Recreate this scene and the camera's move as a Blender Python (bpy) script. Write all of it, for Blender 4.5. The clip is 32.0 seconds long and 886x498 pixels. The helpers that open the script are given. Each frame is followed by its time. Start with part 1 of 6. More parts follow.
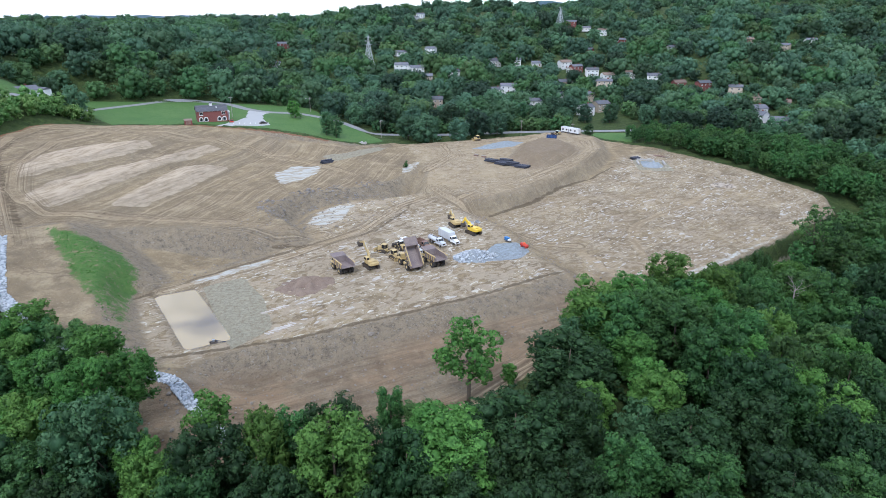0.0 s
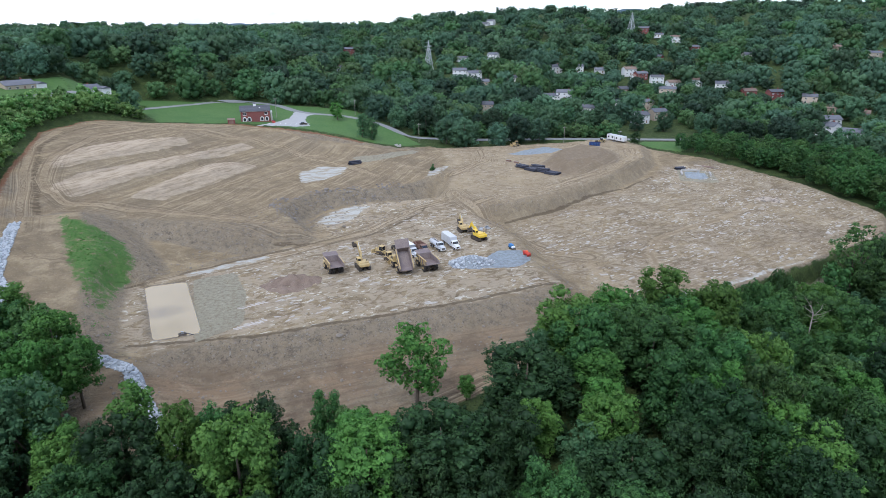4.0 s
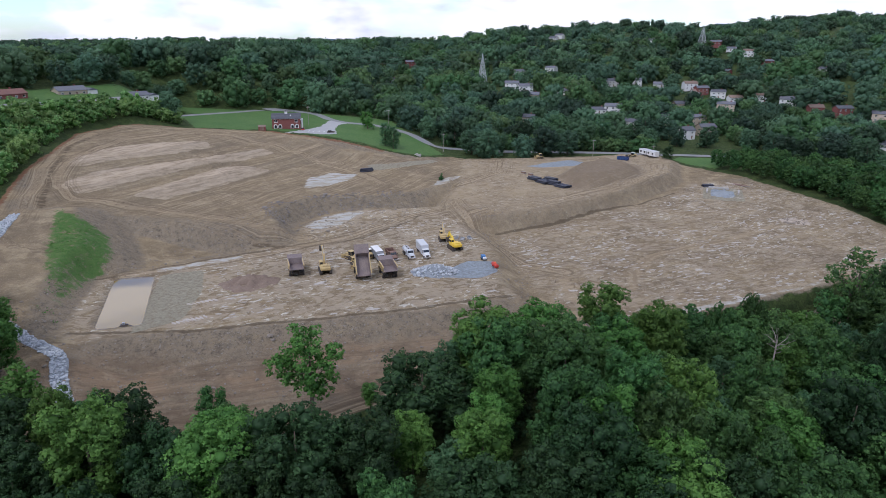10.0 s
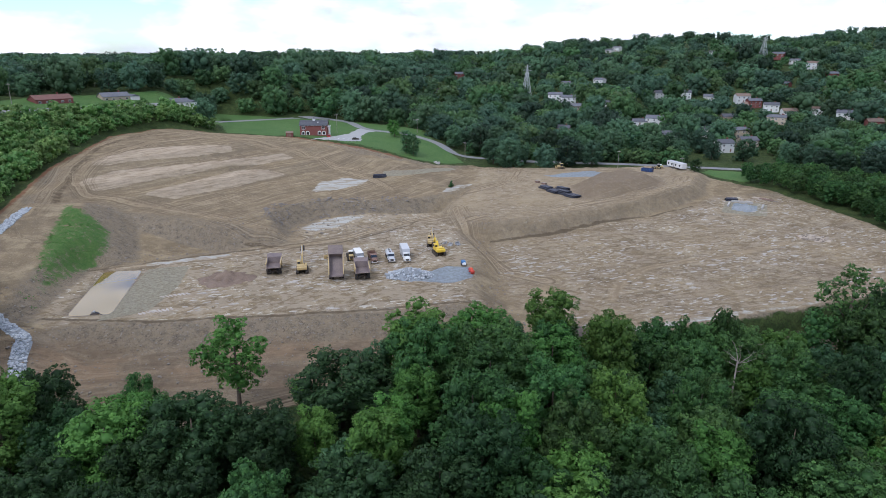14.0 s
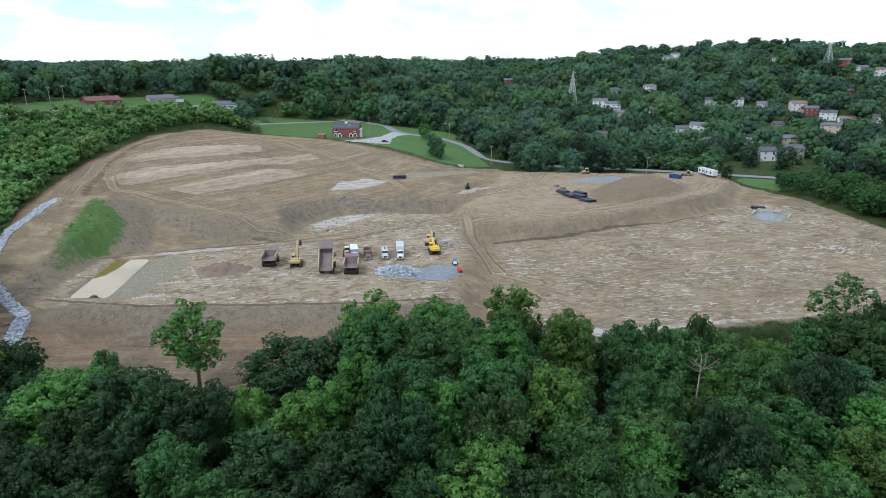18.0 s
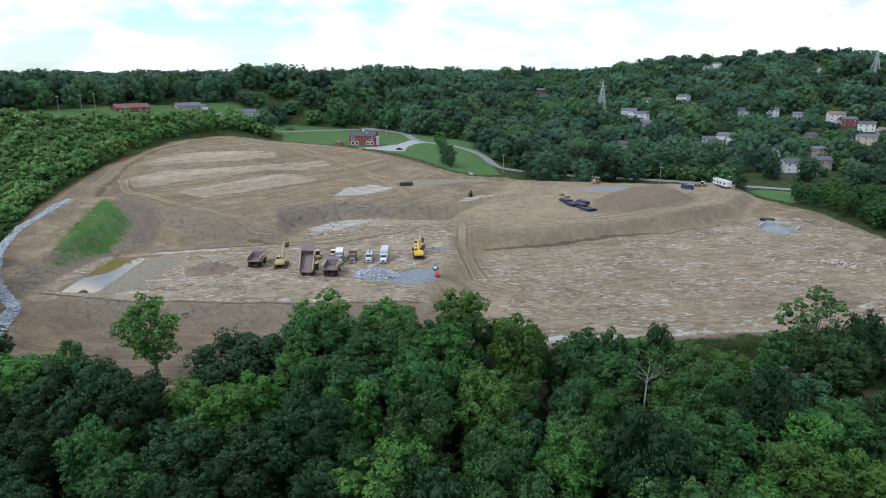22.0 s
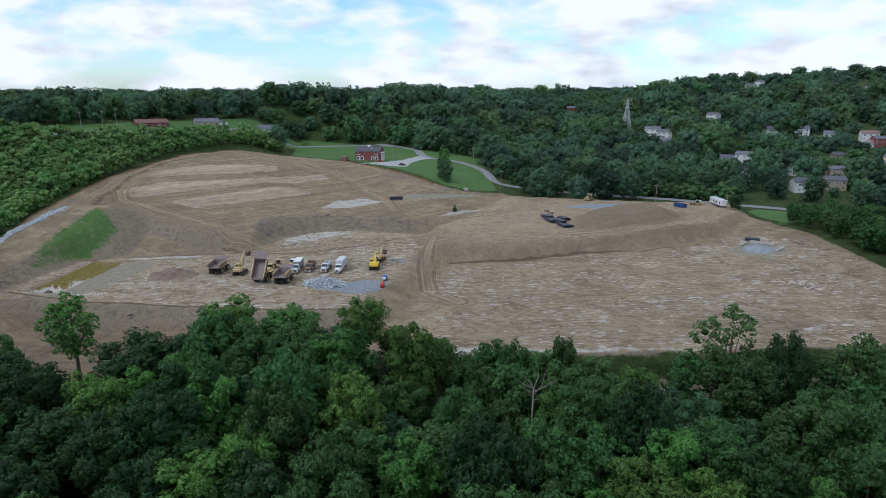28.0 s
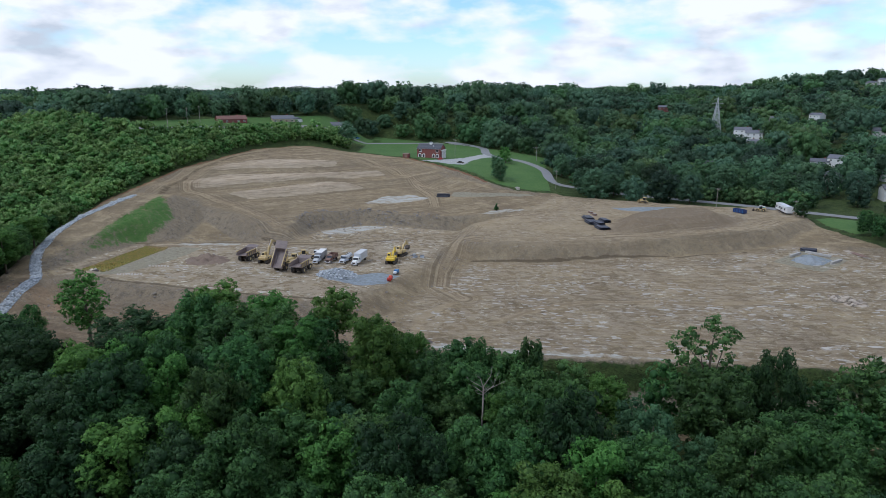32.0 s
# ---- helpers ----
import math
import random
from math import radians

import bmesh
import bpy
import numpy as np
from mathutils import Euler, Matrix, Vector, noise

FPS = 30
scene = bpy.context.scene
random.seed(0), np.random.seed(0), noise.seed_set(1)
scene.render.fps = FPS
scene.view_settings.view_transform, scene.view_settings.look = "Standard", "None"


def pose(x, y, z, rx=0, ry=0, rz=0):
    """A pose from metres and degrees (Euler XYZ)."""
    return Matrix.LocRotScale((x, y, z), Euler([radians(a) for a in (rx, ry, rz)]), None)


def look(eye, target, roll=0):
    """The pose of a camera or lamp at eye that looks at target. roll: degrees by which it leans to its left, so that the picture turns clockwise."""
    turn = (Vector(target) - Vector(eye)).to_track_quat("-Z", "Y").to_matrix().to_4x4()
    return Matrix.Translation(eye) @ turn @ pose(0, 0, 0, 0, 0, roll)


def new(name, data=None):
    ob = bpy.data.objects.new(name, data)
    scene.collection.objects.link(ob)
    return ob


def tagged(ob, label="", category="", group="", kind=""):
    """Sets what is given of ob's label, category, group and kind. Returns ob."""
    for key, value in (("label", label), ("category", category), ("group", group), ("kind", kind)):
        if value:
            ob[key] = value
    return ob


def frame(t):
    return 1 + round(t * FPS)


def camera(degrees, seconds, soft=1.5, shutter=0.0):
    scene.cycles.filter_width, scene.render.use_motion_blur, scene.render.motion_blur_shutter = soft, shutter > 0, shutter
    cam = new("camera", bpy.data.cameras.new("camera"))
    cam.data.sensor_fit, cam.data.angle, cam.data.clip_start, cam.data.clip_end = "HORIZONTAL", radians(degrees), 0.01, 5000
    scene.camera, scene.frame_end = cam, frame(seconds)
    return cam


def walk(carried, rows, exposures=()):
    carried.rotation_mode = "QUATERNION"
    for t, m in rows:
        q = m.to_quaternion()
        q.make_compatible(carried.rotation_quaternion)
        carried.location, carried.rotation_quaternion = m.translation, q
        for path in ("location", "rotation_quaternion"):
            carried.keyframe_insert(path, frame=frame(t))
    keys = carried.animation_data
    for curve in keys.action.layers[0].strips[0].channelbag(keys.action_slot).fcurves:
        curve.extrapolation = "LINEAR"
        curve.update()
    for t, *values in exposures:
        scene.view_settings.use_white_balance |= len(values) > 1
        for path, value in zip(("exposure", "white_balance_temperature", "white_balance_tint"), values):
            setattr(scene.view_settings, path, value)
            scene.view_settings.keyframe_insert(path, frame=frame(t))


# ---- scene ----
cam = camera(70.23, 32.0, 0.45)
# seconds, x, y, z, heading, pitch: a slow flight along the south side of the site
ROWS = [
    (0.0, 0.00, 0.00, 74.25, 0.00, -20.38),
    (0.5, 3.38, 1.04, 73.82, 1.10, -20.20),
    (1.0, 6.71, 2.04, 73.39, 2.19, -20.05),
    (1.5, 9.96, 2.99, 72.98, 3.23, -19.93),
    (2.0, 13.12, 3.87, 72.57, 4.26, -19.84),
    (2.5, 16.18, 4.69, 72.18, 5.56, -19.77),
    (3.0, 19.16, 5.47, 71.81, 6.57, -19.73),
    (3.5, 22.07, 6.24, 71.46, 7.12, -19.71),
    (4.0, 24.92, 7.02, 71.13, 7.32, -19.68),
    (4.5, 27.75, 7.85, 70.82, 7.45, -19.64),
    (6.5, 38.72, 11.86, 70.00, 9.50, -19.25),
    (7.0, 41.60, 12.58, 69.78, 10.43, -19.10),
    (7.5, 44.51, 13.27, 69.55, 11.37, -18.97),
    (8.0, 47.46, 13.94, 69.31, 12.04, -18.86),
    (8.5, 50.46, 14.60, 69.06, 12.85, -18.75),
    (9.0, 53.50, 15.27, 68.79, 13.60, -18.65),
    (9.5, 56.57, 15.91, 68.50, 14.47, -18.52),
    (10.0, 59.68, 16.59, 68.19, 15.04, -18.38),
    (10.5, 62.82, 17.39, 67.85, 15.46, -18.24),
    (11.0, 66.01, 18.32, 67.49, 15.85, -18.10),
    (11.5, 69.24, 19.41, 67.11, 16.37, -17.94),
    (12.0, 72.52, 20.63, 66.71, 17.32, -17.78),
    (12.5, 75.82, 21.92, 66.30, 18.54, -17.62),
    (13.0, 79.07, 23.23, 65.88, 19.72, -17.45),
    (13.5, 82.23, 24.46, 65.46, 20.46, -17.31),
    (14.0, 85.32, 25.64, 65.05, 21.20, -17.18),
    (14.5, 88.36, 26.80, 64.64, 22.00, -17.05),
    (16.5, 99.38, 30.35, 63.27, 25.28, -16.73),
    (17.0, 101.78, 31.14, 63.04, 25.79, -16.64),
    (17.5, 104.15, 31.92, 62.84, 26.41, -16.55),
    (18.0, 106.51, 32.71, 62.65, 27.02, -16.48),
    (18.5, 108.87, 33.52, 62.48, 27.40, -16.43),
    (19.0, 111.27, 34.38, 62.33, 27.79, -16.37),
    (19.5, 113.72, 35.35, 62.19, 28.18, -16.25),
    (20.0, 116.18, 36.39, 62.06, 28.62, -16.11),
    (20.5, 118.61, 37.49, 61.93, 29.20, -15.97),
    (21.0, 121.01, 38.63, 61.82, 29.97, -15.84),
    (21.5, 123.39, 39.80, 61.70, 30.50, -15.70),
    (22.0, 125.76, 40.95, 61.59, 31.33, -15.57),
    (22.5, 128.13, 42.07, 61.49, 32.36, -15.44),
    (23.0, 130.48, 43.14, 61.38, 33.41, -15.32),
    (23.5, 132.86, 44.13, 61.28, 34.43, -15.24),
    (24.0, 135.25, 45.09, 61.17, 35.33, -15.15),
    (24.5, 137.68, 46.04, 61.07, 35.80, -15.02),
    (25.0, 140.13, 47.03, 60.97, 36.23, -14.85),
    (25.5, 142.62, 48.08, 60.88, 36.51, -14.65),
    (27.5, 153.20, 54.68, 60.71, 36.35, -13.96),
    (28.0, 155.95, 56.90, 60.65, 36.35, -13.97),
    (28.5, 158.74, 59.21, 60.60, 36.52, -14.02),
    (29.0, 161.55, 61.59, 60.54, 36.89, -14.08),
    (29.5, 164.42, 64.01, 60.48, 37.62, -14.11),
    (30.0, 167.35, 66.43, 60.43, 38.91, -14.11),
    (30.5, 170.35, 68.81, 60.38, 40.82, -14.10),
    (31.0, 173.43, 71.14, 60.35, 41.99, -14.10),
    (31.5, 176.57, 73.43, 60.32, 43.64, -14.09),
    (32.0, 179.74, 75.70, 60.30, 45.94, -14.07),
]
walk(cam, [(t, pose(x, y, z, 90 + pitch, 0, yaw)) for t, x, y, z, yaw, pitch in ROWS], exposures=[(0, 0.48, 5940, 15), (2, 0.43, 5940, 15), (4, 0.26, 5990, 16), (7, 0.0, 6140, 20), (11, -0.16, 6140, 22), (13, -0.1, 6140, 20), (16, 0.12, 6160, 15), (19, 0.14, 6160, 12), (22, 0.02, 6110, 13), (25, -0.21, 6060, 14), (28, -0.34, 6060, 14), (32, -0.32, 6060, 14)])

# ---- light: a bright, broken overcast with a soft high sun ----
SUN_EL, SUN_AZ = radians(52), radians(200)
world = bpy.data.worlds.new("sky")
scene.world = world
world.use_nodes = True
wn, wl = world.node_tree.nodes, world.node_tree.links
wn.clear()
sky = wn.new("ShaderNodeTexSky")
sky.sky_type, sky.sun_disc = "NISHITA", False
sky.sun_elevation, sky.sun_rotation = SUN_EL, SUN_AZ
sky.air_density, sky.dust_density, sky.ozone_density = 1.0, 0.6, 2.0
co = wn.new("ShaderNodeTexCoord")
mp = wn.new("ShaderNodeMapping")
mp.inputs["Scale"].default_value = (2.6, 2.6, 6.6)
mp.inputs["Location"].default_value = (3.1, 0.4, 1.2)
cn = wn.new("ShaderNodeTexNoise")
cn.inputs["Scale"].default_value, cn.inputs["Detail"].default_value, cn.inputs["Roughness"].default_value = 2.3, 9.0, 0.5
cr = wn.new("ShaderNodeValToRGB")
cr.color_ramp.elements[0].position, cr.color_ramp.elements[1].position = 0.40, 0.53
gn = wn.new("ShaderNodeTexNoise")
gn.inputs["Scale"].default_value, gn.inputs["Detail"].default_value = 3.4, 7.0
gr = wn.new("ShaderNodeValToRGB")
gr.color_ramp.elements[0].color, gr.color_ramp.elements[1].color = (0.74, 0.83, 0.92, 1), (1.20, 1.25, 1.29, 1)
gr.color_ramp.elements[0].position, gr.color_ramp.elements[1].position = 0.30, 0.5
sc = wn.new("ShaderNodeVectorMath")
sc.operation = "SCALE"
sc.inputs["Scale"].default_value = 0.2
mx = wn.new("ShaderNodeMixRGB")
bg = wn.new("ShaderNodeBackground")
ow = wn.new("ShaderNodeOutputWorld")
wl.new(co.outputs["Generated"], mp.inputs["Vector"])
wl.new(mp.outputs["Vector"], cn.inputs["Vector"])
wl.new(mp.outputs["Vector"], gn.inputs["Vector"])
wl.new(cn.outputs["Fac"], cr.inputs["Fac"])
wl.new(gn.outputs["Fac"], gr.inputs["Fac"])
wl.new(sky.outputs["Color"], sc.inputs[0])
wl.new(cr.outputs["Color"], mx.inputs["Fac"])
tint = wn.new("ShaderNodeMixRGB")
tint.blend_type = "MULTIPLY"
tint.inputs["Fac"].default_value, tint.inputs["Color2"].default_value = 1.0, (0.84, 1.02, 1.17, 1)
wl.new(sc.outputs["Vector"], tint.inputs["Color1"])
wl.new(tint.outputs["Color"], mx.inputs["Color1"])
wl.new(gr.outputs["Color"], mx.inputs["Color2"])
wl.new(mx.outputs["Color"], bg.inputs["Color"])
wl.new(bg.outputs["Background"], ow.inputs["Surface"])
sun = new("sun", bpy.data.lights.new("sun", "SUN"))
sun.data.energy, sun.data.angle, sun.data.color = 1.5, radians(14), (0.96, 0.99, 1.0)
sun.matrix_world = look((0, 0, 0), (-math.sin(SUN_AZ) * math.cos(SUN_EL), -math.cos(SUN_AZ) * math.cos(SUN_EL), -math.sin(SUN_EL)))

# ---- materials ----
def material(name, base, rough=0.8, metal=0.0, spots=None, scale=1.0, amount=0.35, bump=0.0, bump_scale=8.0, vary=0.0, spec=0.3):
    """A surface of one base colour with two scales of wear towards the colour spots, fine relief, and a shift from thing to thing."""
    m = bpy.data.materials.new(name)
    m.use_nodes = True
    n, l = m.node_tree.nodes, m.node_tree.links
    b = n["Principled BSDF"]
    b.inputs["Roughness"].default_value, b.inputs["Metallic"].default_value = rough, metal
    b.inputs["Specular IOR Level"].default_value = spec
    tc = n.new("ShaderNodeTexCoord")
    spots = spots or tuple(c * 0.6 for c in base)
    big, fine = n.new("ShaderNodeTexNoise"), n.new("ShaderNodeTexNoise")
    big.inputs["Scale"].default_value, big.inputs["Detail"].default_value = 0.6 * scale, 6
    fine.inputs["Scale"].default_value, fine.inputs["Detail"].default_value = 6.0 * scale, 4
    l.new(tc.outputs["Object"], big.inputs["Vector"])
    l.new(tc.outputs["Object"], fine.inputs["Vector"])
    add = n.new("ShaderNodeMath")
    add.operation = "MULTIPLY"
    l.new(big.outputs["Fac"], add.inputs[0])
    l.new(fine.outputs["Fac"], add.inputs[1])
    ramp = n.new("ShaderNodeMapRange")
    ramp.inputs["From Min"].default_value, ramp.inputs["From Max"].default_value = 0.15, 0.4
    ramp.inputs["To Max"].default_value = amount
    l.new(add.outputs[0], ramp.inputs["Value"])
    mix = n.new("ShaderNodeMixRGB")
    mix.inputs["Color1"].default_value, mix.inputs["Color2"].default_value = (*base, 1), (*spots, 1)
    l.new(ramp.outputs["Result"], mix.inputs["Fac"])
    out = mix.outputs["Color"]
    if vary:
        oi, hs, mr = n.new("ShaderNodeObjectInfo"), n.new("ShaderNodeHueSaturation"), n.new("ShaderNodeMapRange")
        mr.inputs["To Min"].default_value, mr.inputs["To Max"].default_value = 1 - vary, 1 + vary
        l.new(oi.outputs["Random"], mr.inputs["Value"])
        l.new(mr.outputs["Result"], hs.inputs["Value"])
        l.new(out, hs.inputs["Color"])
        out = hs.outputs["Color"]
    l.new(out, b.inputs["Base Color"])
    if bump:
        bp, bn = n.new("ShaderNodeBump"), n.new("ShaderNodeTexNoise")
        bn.inputs["Scale"].default_value, bn.inputs["Detail"].default_value = bump_scale, 5
        bp.inputs["Strength"].default_value, bp.inputs["Distance"].default_value = bump, 0.1
        l.new(tc.outputs["Object"], bn.inputs["Vector"])
        l.new(bn.outputs["Fac"], bp.inputs["Height"])
        l.new(bp.outputs["Normal"], b.inputs["Normal"])
    return m


def foliage(name, dark, light, hue=0.03, val=0.35):
    """Leaves: dark to light between clumps, shifted from tree to tree, with a little light through the blade."""
    m = bpy.data.materials.new(name)
    m.use_nodes = True
    n, l = m.node_tree.nodes, m.node_tree.links
    b = n["Principled BSDF"]
    b.inputs["Roughness"].default_value, b.inputs["Specular IOR Level"].default_value = 0.6, 0.25
    ge, oi = n.new("ShaderNodeNewGeometry"), n.new("ShaderNodeObjectInfo")
    mix, hs = n.new("ShaderNodeMixRGB"), n.new("ShaderNodeHueSaturation")
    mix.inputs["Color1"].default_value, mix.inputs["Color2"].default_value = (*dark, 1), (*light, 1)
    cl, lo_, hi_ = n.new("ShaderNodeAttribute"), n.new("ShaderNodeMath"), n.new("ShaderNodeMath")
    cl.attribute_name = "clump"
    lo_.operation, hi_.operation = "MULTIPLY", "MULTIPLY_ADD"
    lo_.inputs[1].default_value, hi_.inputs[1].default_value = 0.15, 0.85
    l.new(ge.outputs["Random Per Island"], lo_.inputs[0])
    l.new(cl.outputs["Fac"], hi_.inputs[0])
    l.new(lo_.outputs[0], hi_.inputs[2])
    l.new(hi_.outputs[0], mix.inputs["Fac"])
    at_ = n.new("ShaderNodeAttribute")
    at_.attribute_name = "tone"

    def shifted(k1, k2, lo, hi):
        a, c, d, f, r = (n.new("ShaderNodeMath"), n.new("ShaderNodeMath"), n.new("ShaderNodeMath"), n.new("ShaderNodeMath"), n.new("ShaderNodeMapRange"))
        a.operation = c.operation = "MULTIPLY"
        d.operation, f.operation = "ADD", "FRACT"
        a.inputs[1].default_value, c.inputs[1].default_value = k1, k2
        l.new(oi.outputs["Random"], a.inputs[0])
        l.new(at_.outputs["Fac"], c.inputs[0])
        l.new(a.outputs[0], d.inputs[0])
        l.new(c.outputs[0], d.inputs[1])
        l.new(d.outputs[0], f.inputs[0])
        l.new(f.outputs[0], r.inputs["Value"])
        r.inputs["To Min"].default_value, r.inputs["To Max"].default_value = lo, hi
        return r

    mh, mv = shifted(1.0, 3.7, 0.5 - hue, 0.5 + hue * 0.6), shifted(7.31, 1.0, 1 - val, 1 + val)
    l.new(mh.outputs["Result"], hs.inputs["Hue"])
    l.new(mv.outputs["Result"], hs.inputs["Value"])
    l.new(mix.outputs["Color"], hs.inputs["Color"])
    l.new(hs.outputs["Color"], b.inputs["Base Color"])
    tr, ms = n.new("ShaderNodeBsdfTranslucent"), n.new("ShaderNodeMixShader")
    ms.inputs["Fac"].default_value = 0.34
    l.new(hs.outputs["Color"], tr.inputs["Color"])
    l.new(b.outputs["BSDF"], ms.inputs[1])
    l.new(tr.outputs["BSDF"], ms.inputs[2])
    l.new(ms.outputs["Shader"], n["Material Output"].inputs["Surface"])
    return m


M_LEAF = foliage("leaf_green", (0.036, 0.098, 0.029), (0.090, 0.208, 0.056), 0.022, 0.34)
# far leaf green pushed towards blue: distance haze put into its colour
M_LEAF_FAR_HAZE = foliage("leaf_far_haze", (0.062, 0.130, 0.076), (0.094, 0.182, 0.100), 0.035, 0.55)
M_LEAF_BRIGHT = foliage("leaf_bright", (0.059, 0.156, 0.031), (0.122, 0.270, 0.056), 0.02, 0.24)
M_LEAF_BLUE = foliage("leaf_bluish", (0.048, 0.123, 0.056), (0.098, 0.210, 0.090), 0.02, 0.2)
# darker copy of the leaf green for inner masses: crown shade as colour
M_LEAF_DARK = foliage("leaf_dark", (0.020, 0.059, 0.020), (0.036, 0.098, 0.031), 0.02, 0.2)
# dark leaf green; on undergrowth and near wood it also stands in for shade
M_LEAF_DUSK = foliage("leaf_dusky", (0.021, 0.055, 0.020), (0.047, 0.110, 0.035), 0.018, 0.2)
M_LEAF_SCRUB = foliage("leaf_scrub", (0.125, 0.245, 0.070), (0.205, 0.360, 0.118), 0.025, 0.3)
M_LEAF_MILD = foliage("leaf_mild", (0.068, 0.150, 0.056), (0.118, 0.225, 0.082), 0.03, 0.35)
# inner masses of far crowns: haze tint kept, inner shade put into the tone
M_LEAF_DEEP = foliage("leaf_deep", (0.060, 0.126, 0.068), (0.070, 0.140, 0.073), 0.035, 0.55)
M_BARK = material("bark", (0.12, 0.095, 0.07), 0.9, spots=(0.05, 0.04, 0.03), scale=2, bump=0.6)
M_DEADWOOD = material("bleached_wood", (0.25, 0.22, 0.19), 0.85, spots=(0.13, 0.11, 0.09), scale=2)
M_LAWN = material("mown_grass", (0.048, 0.115, 0.024), 0.85, spots=(0.082, 0.150, 0.036), scale=0.12, amount=0.8, bump=0.5, bump_scale=3)
M_ASPHALT = material("worn_asphalt", (0.23, 0.23, 0.23), 0.85, spots=(0.15, 0.15, 0.15), scale=0.3)
M_LOT = material("pale_asphalt", (0.36, 0.36, 0.35), 0.85, spots=(0.26, 0.26, 0.25), scale=0.3)
M_GRAVEL = material("blue_gravel", (0.27, 0.30, 0.315), 0.9, spots=(0.19, 0.20, 0.20), scale=0.5, amount=0.8, bump=0.8, bump_scale=2)
M_ROCK = material("broken_limestone", (0.38, 0.40, 0.41), 0.85, spots=(0.22, 0.25, 0.27), scale=1.5, amount=0.7, bump=0.5, vary=0.35)
M_BANKROCK = material("bank_rock", (0.27, 0.235, 0.19), 0.9, spots=(0.15, 0.125, 0.10), scale=1.0, amount=0.9, bump=0.5)
M_ROCK_WARM = material("tan_fieldstone", (0.33, 0.285, 0.23), 0.9, spots=(0.25, 0.2, 0.15), scale=1.5, amount=0.7, bump=0.5, vary=0.35)
M_PALE = material("pale_bedrock", (0.50, 0.46, 0.41), 0.85, spots=(0.34, 0.28, 0.22), scale=0.25, amount=0.8, bump=0.5, bump_scale=2)
M_YELLOW = material("machine_yellow", (0.52, 0.385, 0.165), 0.55, spots=(0.28, 0.20, 0.11), scale=0.8, amount=0.7, spec=0.5)
M_YELLOW_NEW = material("clean_machine_yellow", (0.74, 0.50, 0.04), 0.35, spots=(0.5, 0.36, 0.08), scale=0.8, amount=0.5, spec=0.5)
M_BED = material("worn_bed_steel", (0.16, 0.125, 0.125), 0.6, spots=(0.27, 0.215, 0.175), scale=0.7, amount=0.9)
M_TYRE = material("tyre_rubber", (0.03, 0.03, 0.03), 0.85, spots=(0.14, 0.11, 0.085), scale=2, amount=0.7)
M_STEEL_DARK = material("dark_steel", (0.05, 0.045, 0.04), 0.55, 0.3, spots=(0.16, 0.12, 0.09), scale=1.5, amount=0.6)
M_PYLON = material("weathered_zinc", (0.46, 0.48, 0.48), 0.6, 0.0, spots=(0.36, 0.38, 0.38))
M_STEEL = material("galvanised_steel", (0.42, 0.43, 0.44), 0.5, 0.6, spots=(0.28, 0.28, 0.28))
M_CHROME = material("polished_steel", (0.75, 0.75, 0.75), 0.15, 1.0)
M_WHITE = material("white_paint", (0.70, 0.70, 0.68), 0.5, spots=(0.6, 0.57, 0.52), scale=0.5, amount=0.5)
M_BOXWHITE = material("box_body_white", (0.50, 0.52, 0.54), 0.4, spots=(0.52, 0.5, 0.46), scale=0.5, amount=0.5)
M_GLASS = material("dark_glass", (0.02, 0.025, 0.03), 0.08, 0.0, spec=0.8)
M_BLACKPIPE = material("black_plastic_pipe", (0.022, 0.026, 0.042), 0.4, spots=(0.05, 0.05, 0.06), scale=1.5, amount=0.6, spec=0.5)
M_BLUE = material("blue_paint", (0.03, 0.16, 0.38), 0.45, spots=(0.1, 0.18, 0.26))
M_RED = material("red_paint", (0.55, 0.05, 0.035), 0.5, spots=(0.4, 0.12, 0.08))
M_ORANGE = material("orange_plastic", (0.75, 0.13, 0.04), 0.55)
M_BRICK = material("red_brick", (0.21, 0.082, 0.072), 0.9, spots=(0.19, 0.05, 0.04), scale=2, amount=0.7)
M_SLATE = material("grey_shingles", (0.13, 0.135, 0.15), 0.85, spots=(0.09, 0.09, 0.10), scale=1.5, amount=0.7, vary=0.25)
M_BROWNROOF = material("brown_shingles", (0.20, 0.145, 0.115), 0.9, spots=(0.13, 0.09, 0.075), scale=1.5, vary=0.3)
M_SIDING = material("pale_siding", (0.66, 0.66, 0.63), 0.7, spots=(0.55, 0.54, 0.5), vary=0.15)
M_SIDING_TAN = material("tan_siding", (0.46, 0.38, 0.29), 0.75, vary=0.25)
M_CONCRETE = material("concrete", (0.42, 0.40, 0.37), 0.9, spots=(0.3, 0.28, 0.25))
M_POLE = material("weathered_pole", (0.30, 0.27, 0.24), 0.9, spots=(0.2, 0.17, 0.14), scale=2)
M_BROWN = material("red_brown_steel", (0.17, 0.09, 0.07), 0.7, spots=(0.28, 0.2, 0.15), amount=0.8)

# ---- the lie of the land ----
def sstep(t):
    t = np.clip(t, 0, 1)
    return t * t * (3 - 2 * t)


def away(poly, x, y):
    """Distance to the outline of a polygon, negative inside."""
    p = np.array(poly, float)
    q = np.roll(p, -1, 0)
    best, inside = np.full(np.shape(x), 1e18), np.zeros(np.shape(x), bool)
    for (ax, ay), (bx, by) in zip(p, q):
        ex, ey = bx - ax, by - ay
        k = np.clip(((x - ax) * ex + (y - ay) * ey) / (ex * ex + ey * ey), 0, 1)
        best = np.minimum(best, (x - ax - k * ex) ** 2 + (y - ay - k * ey) ** 2)
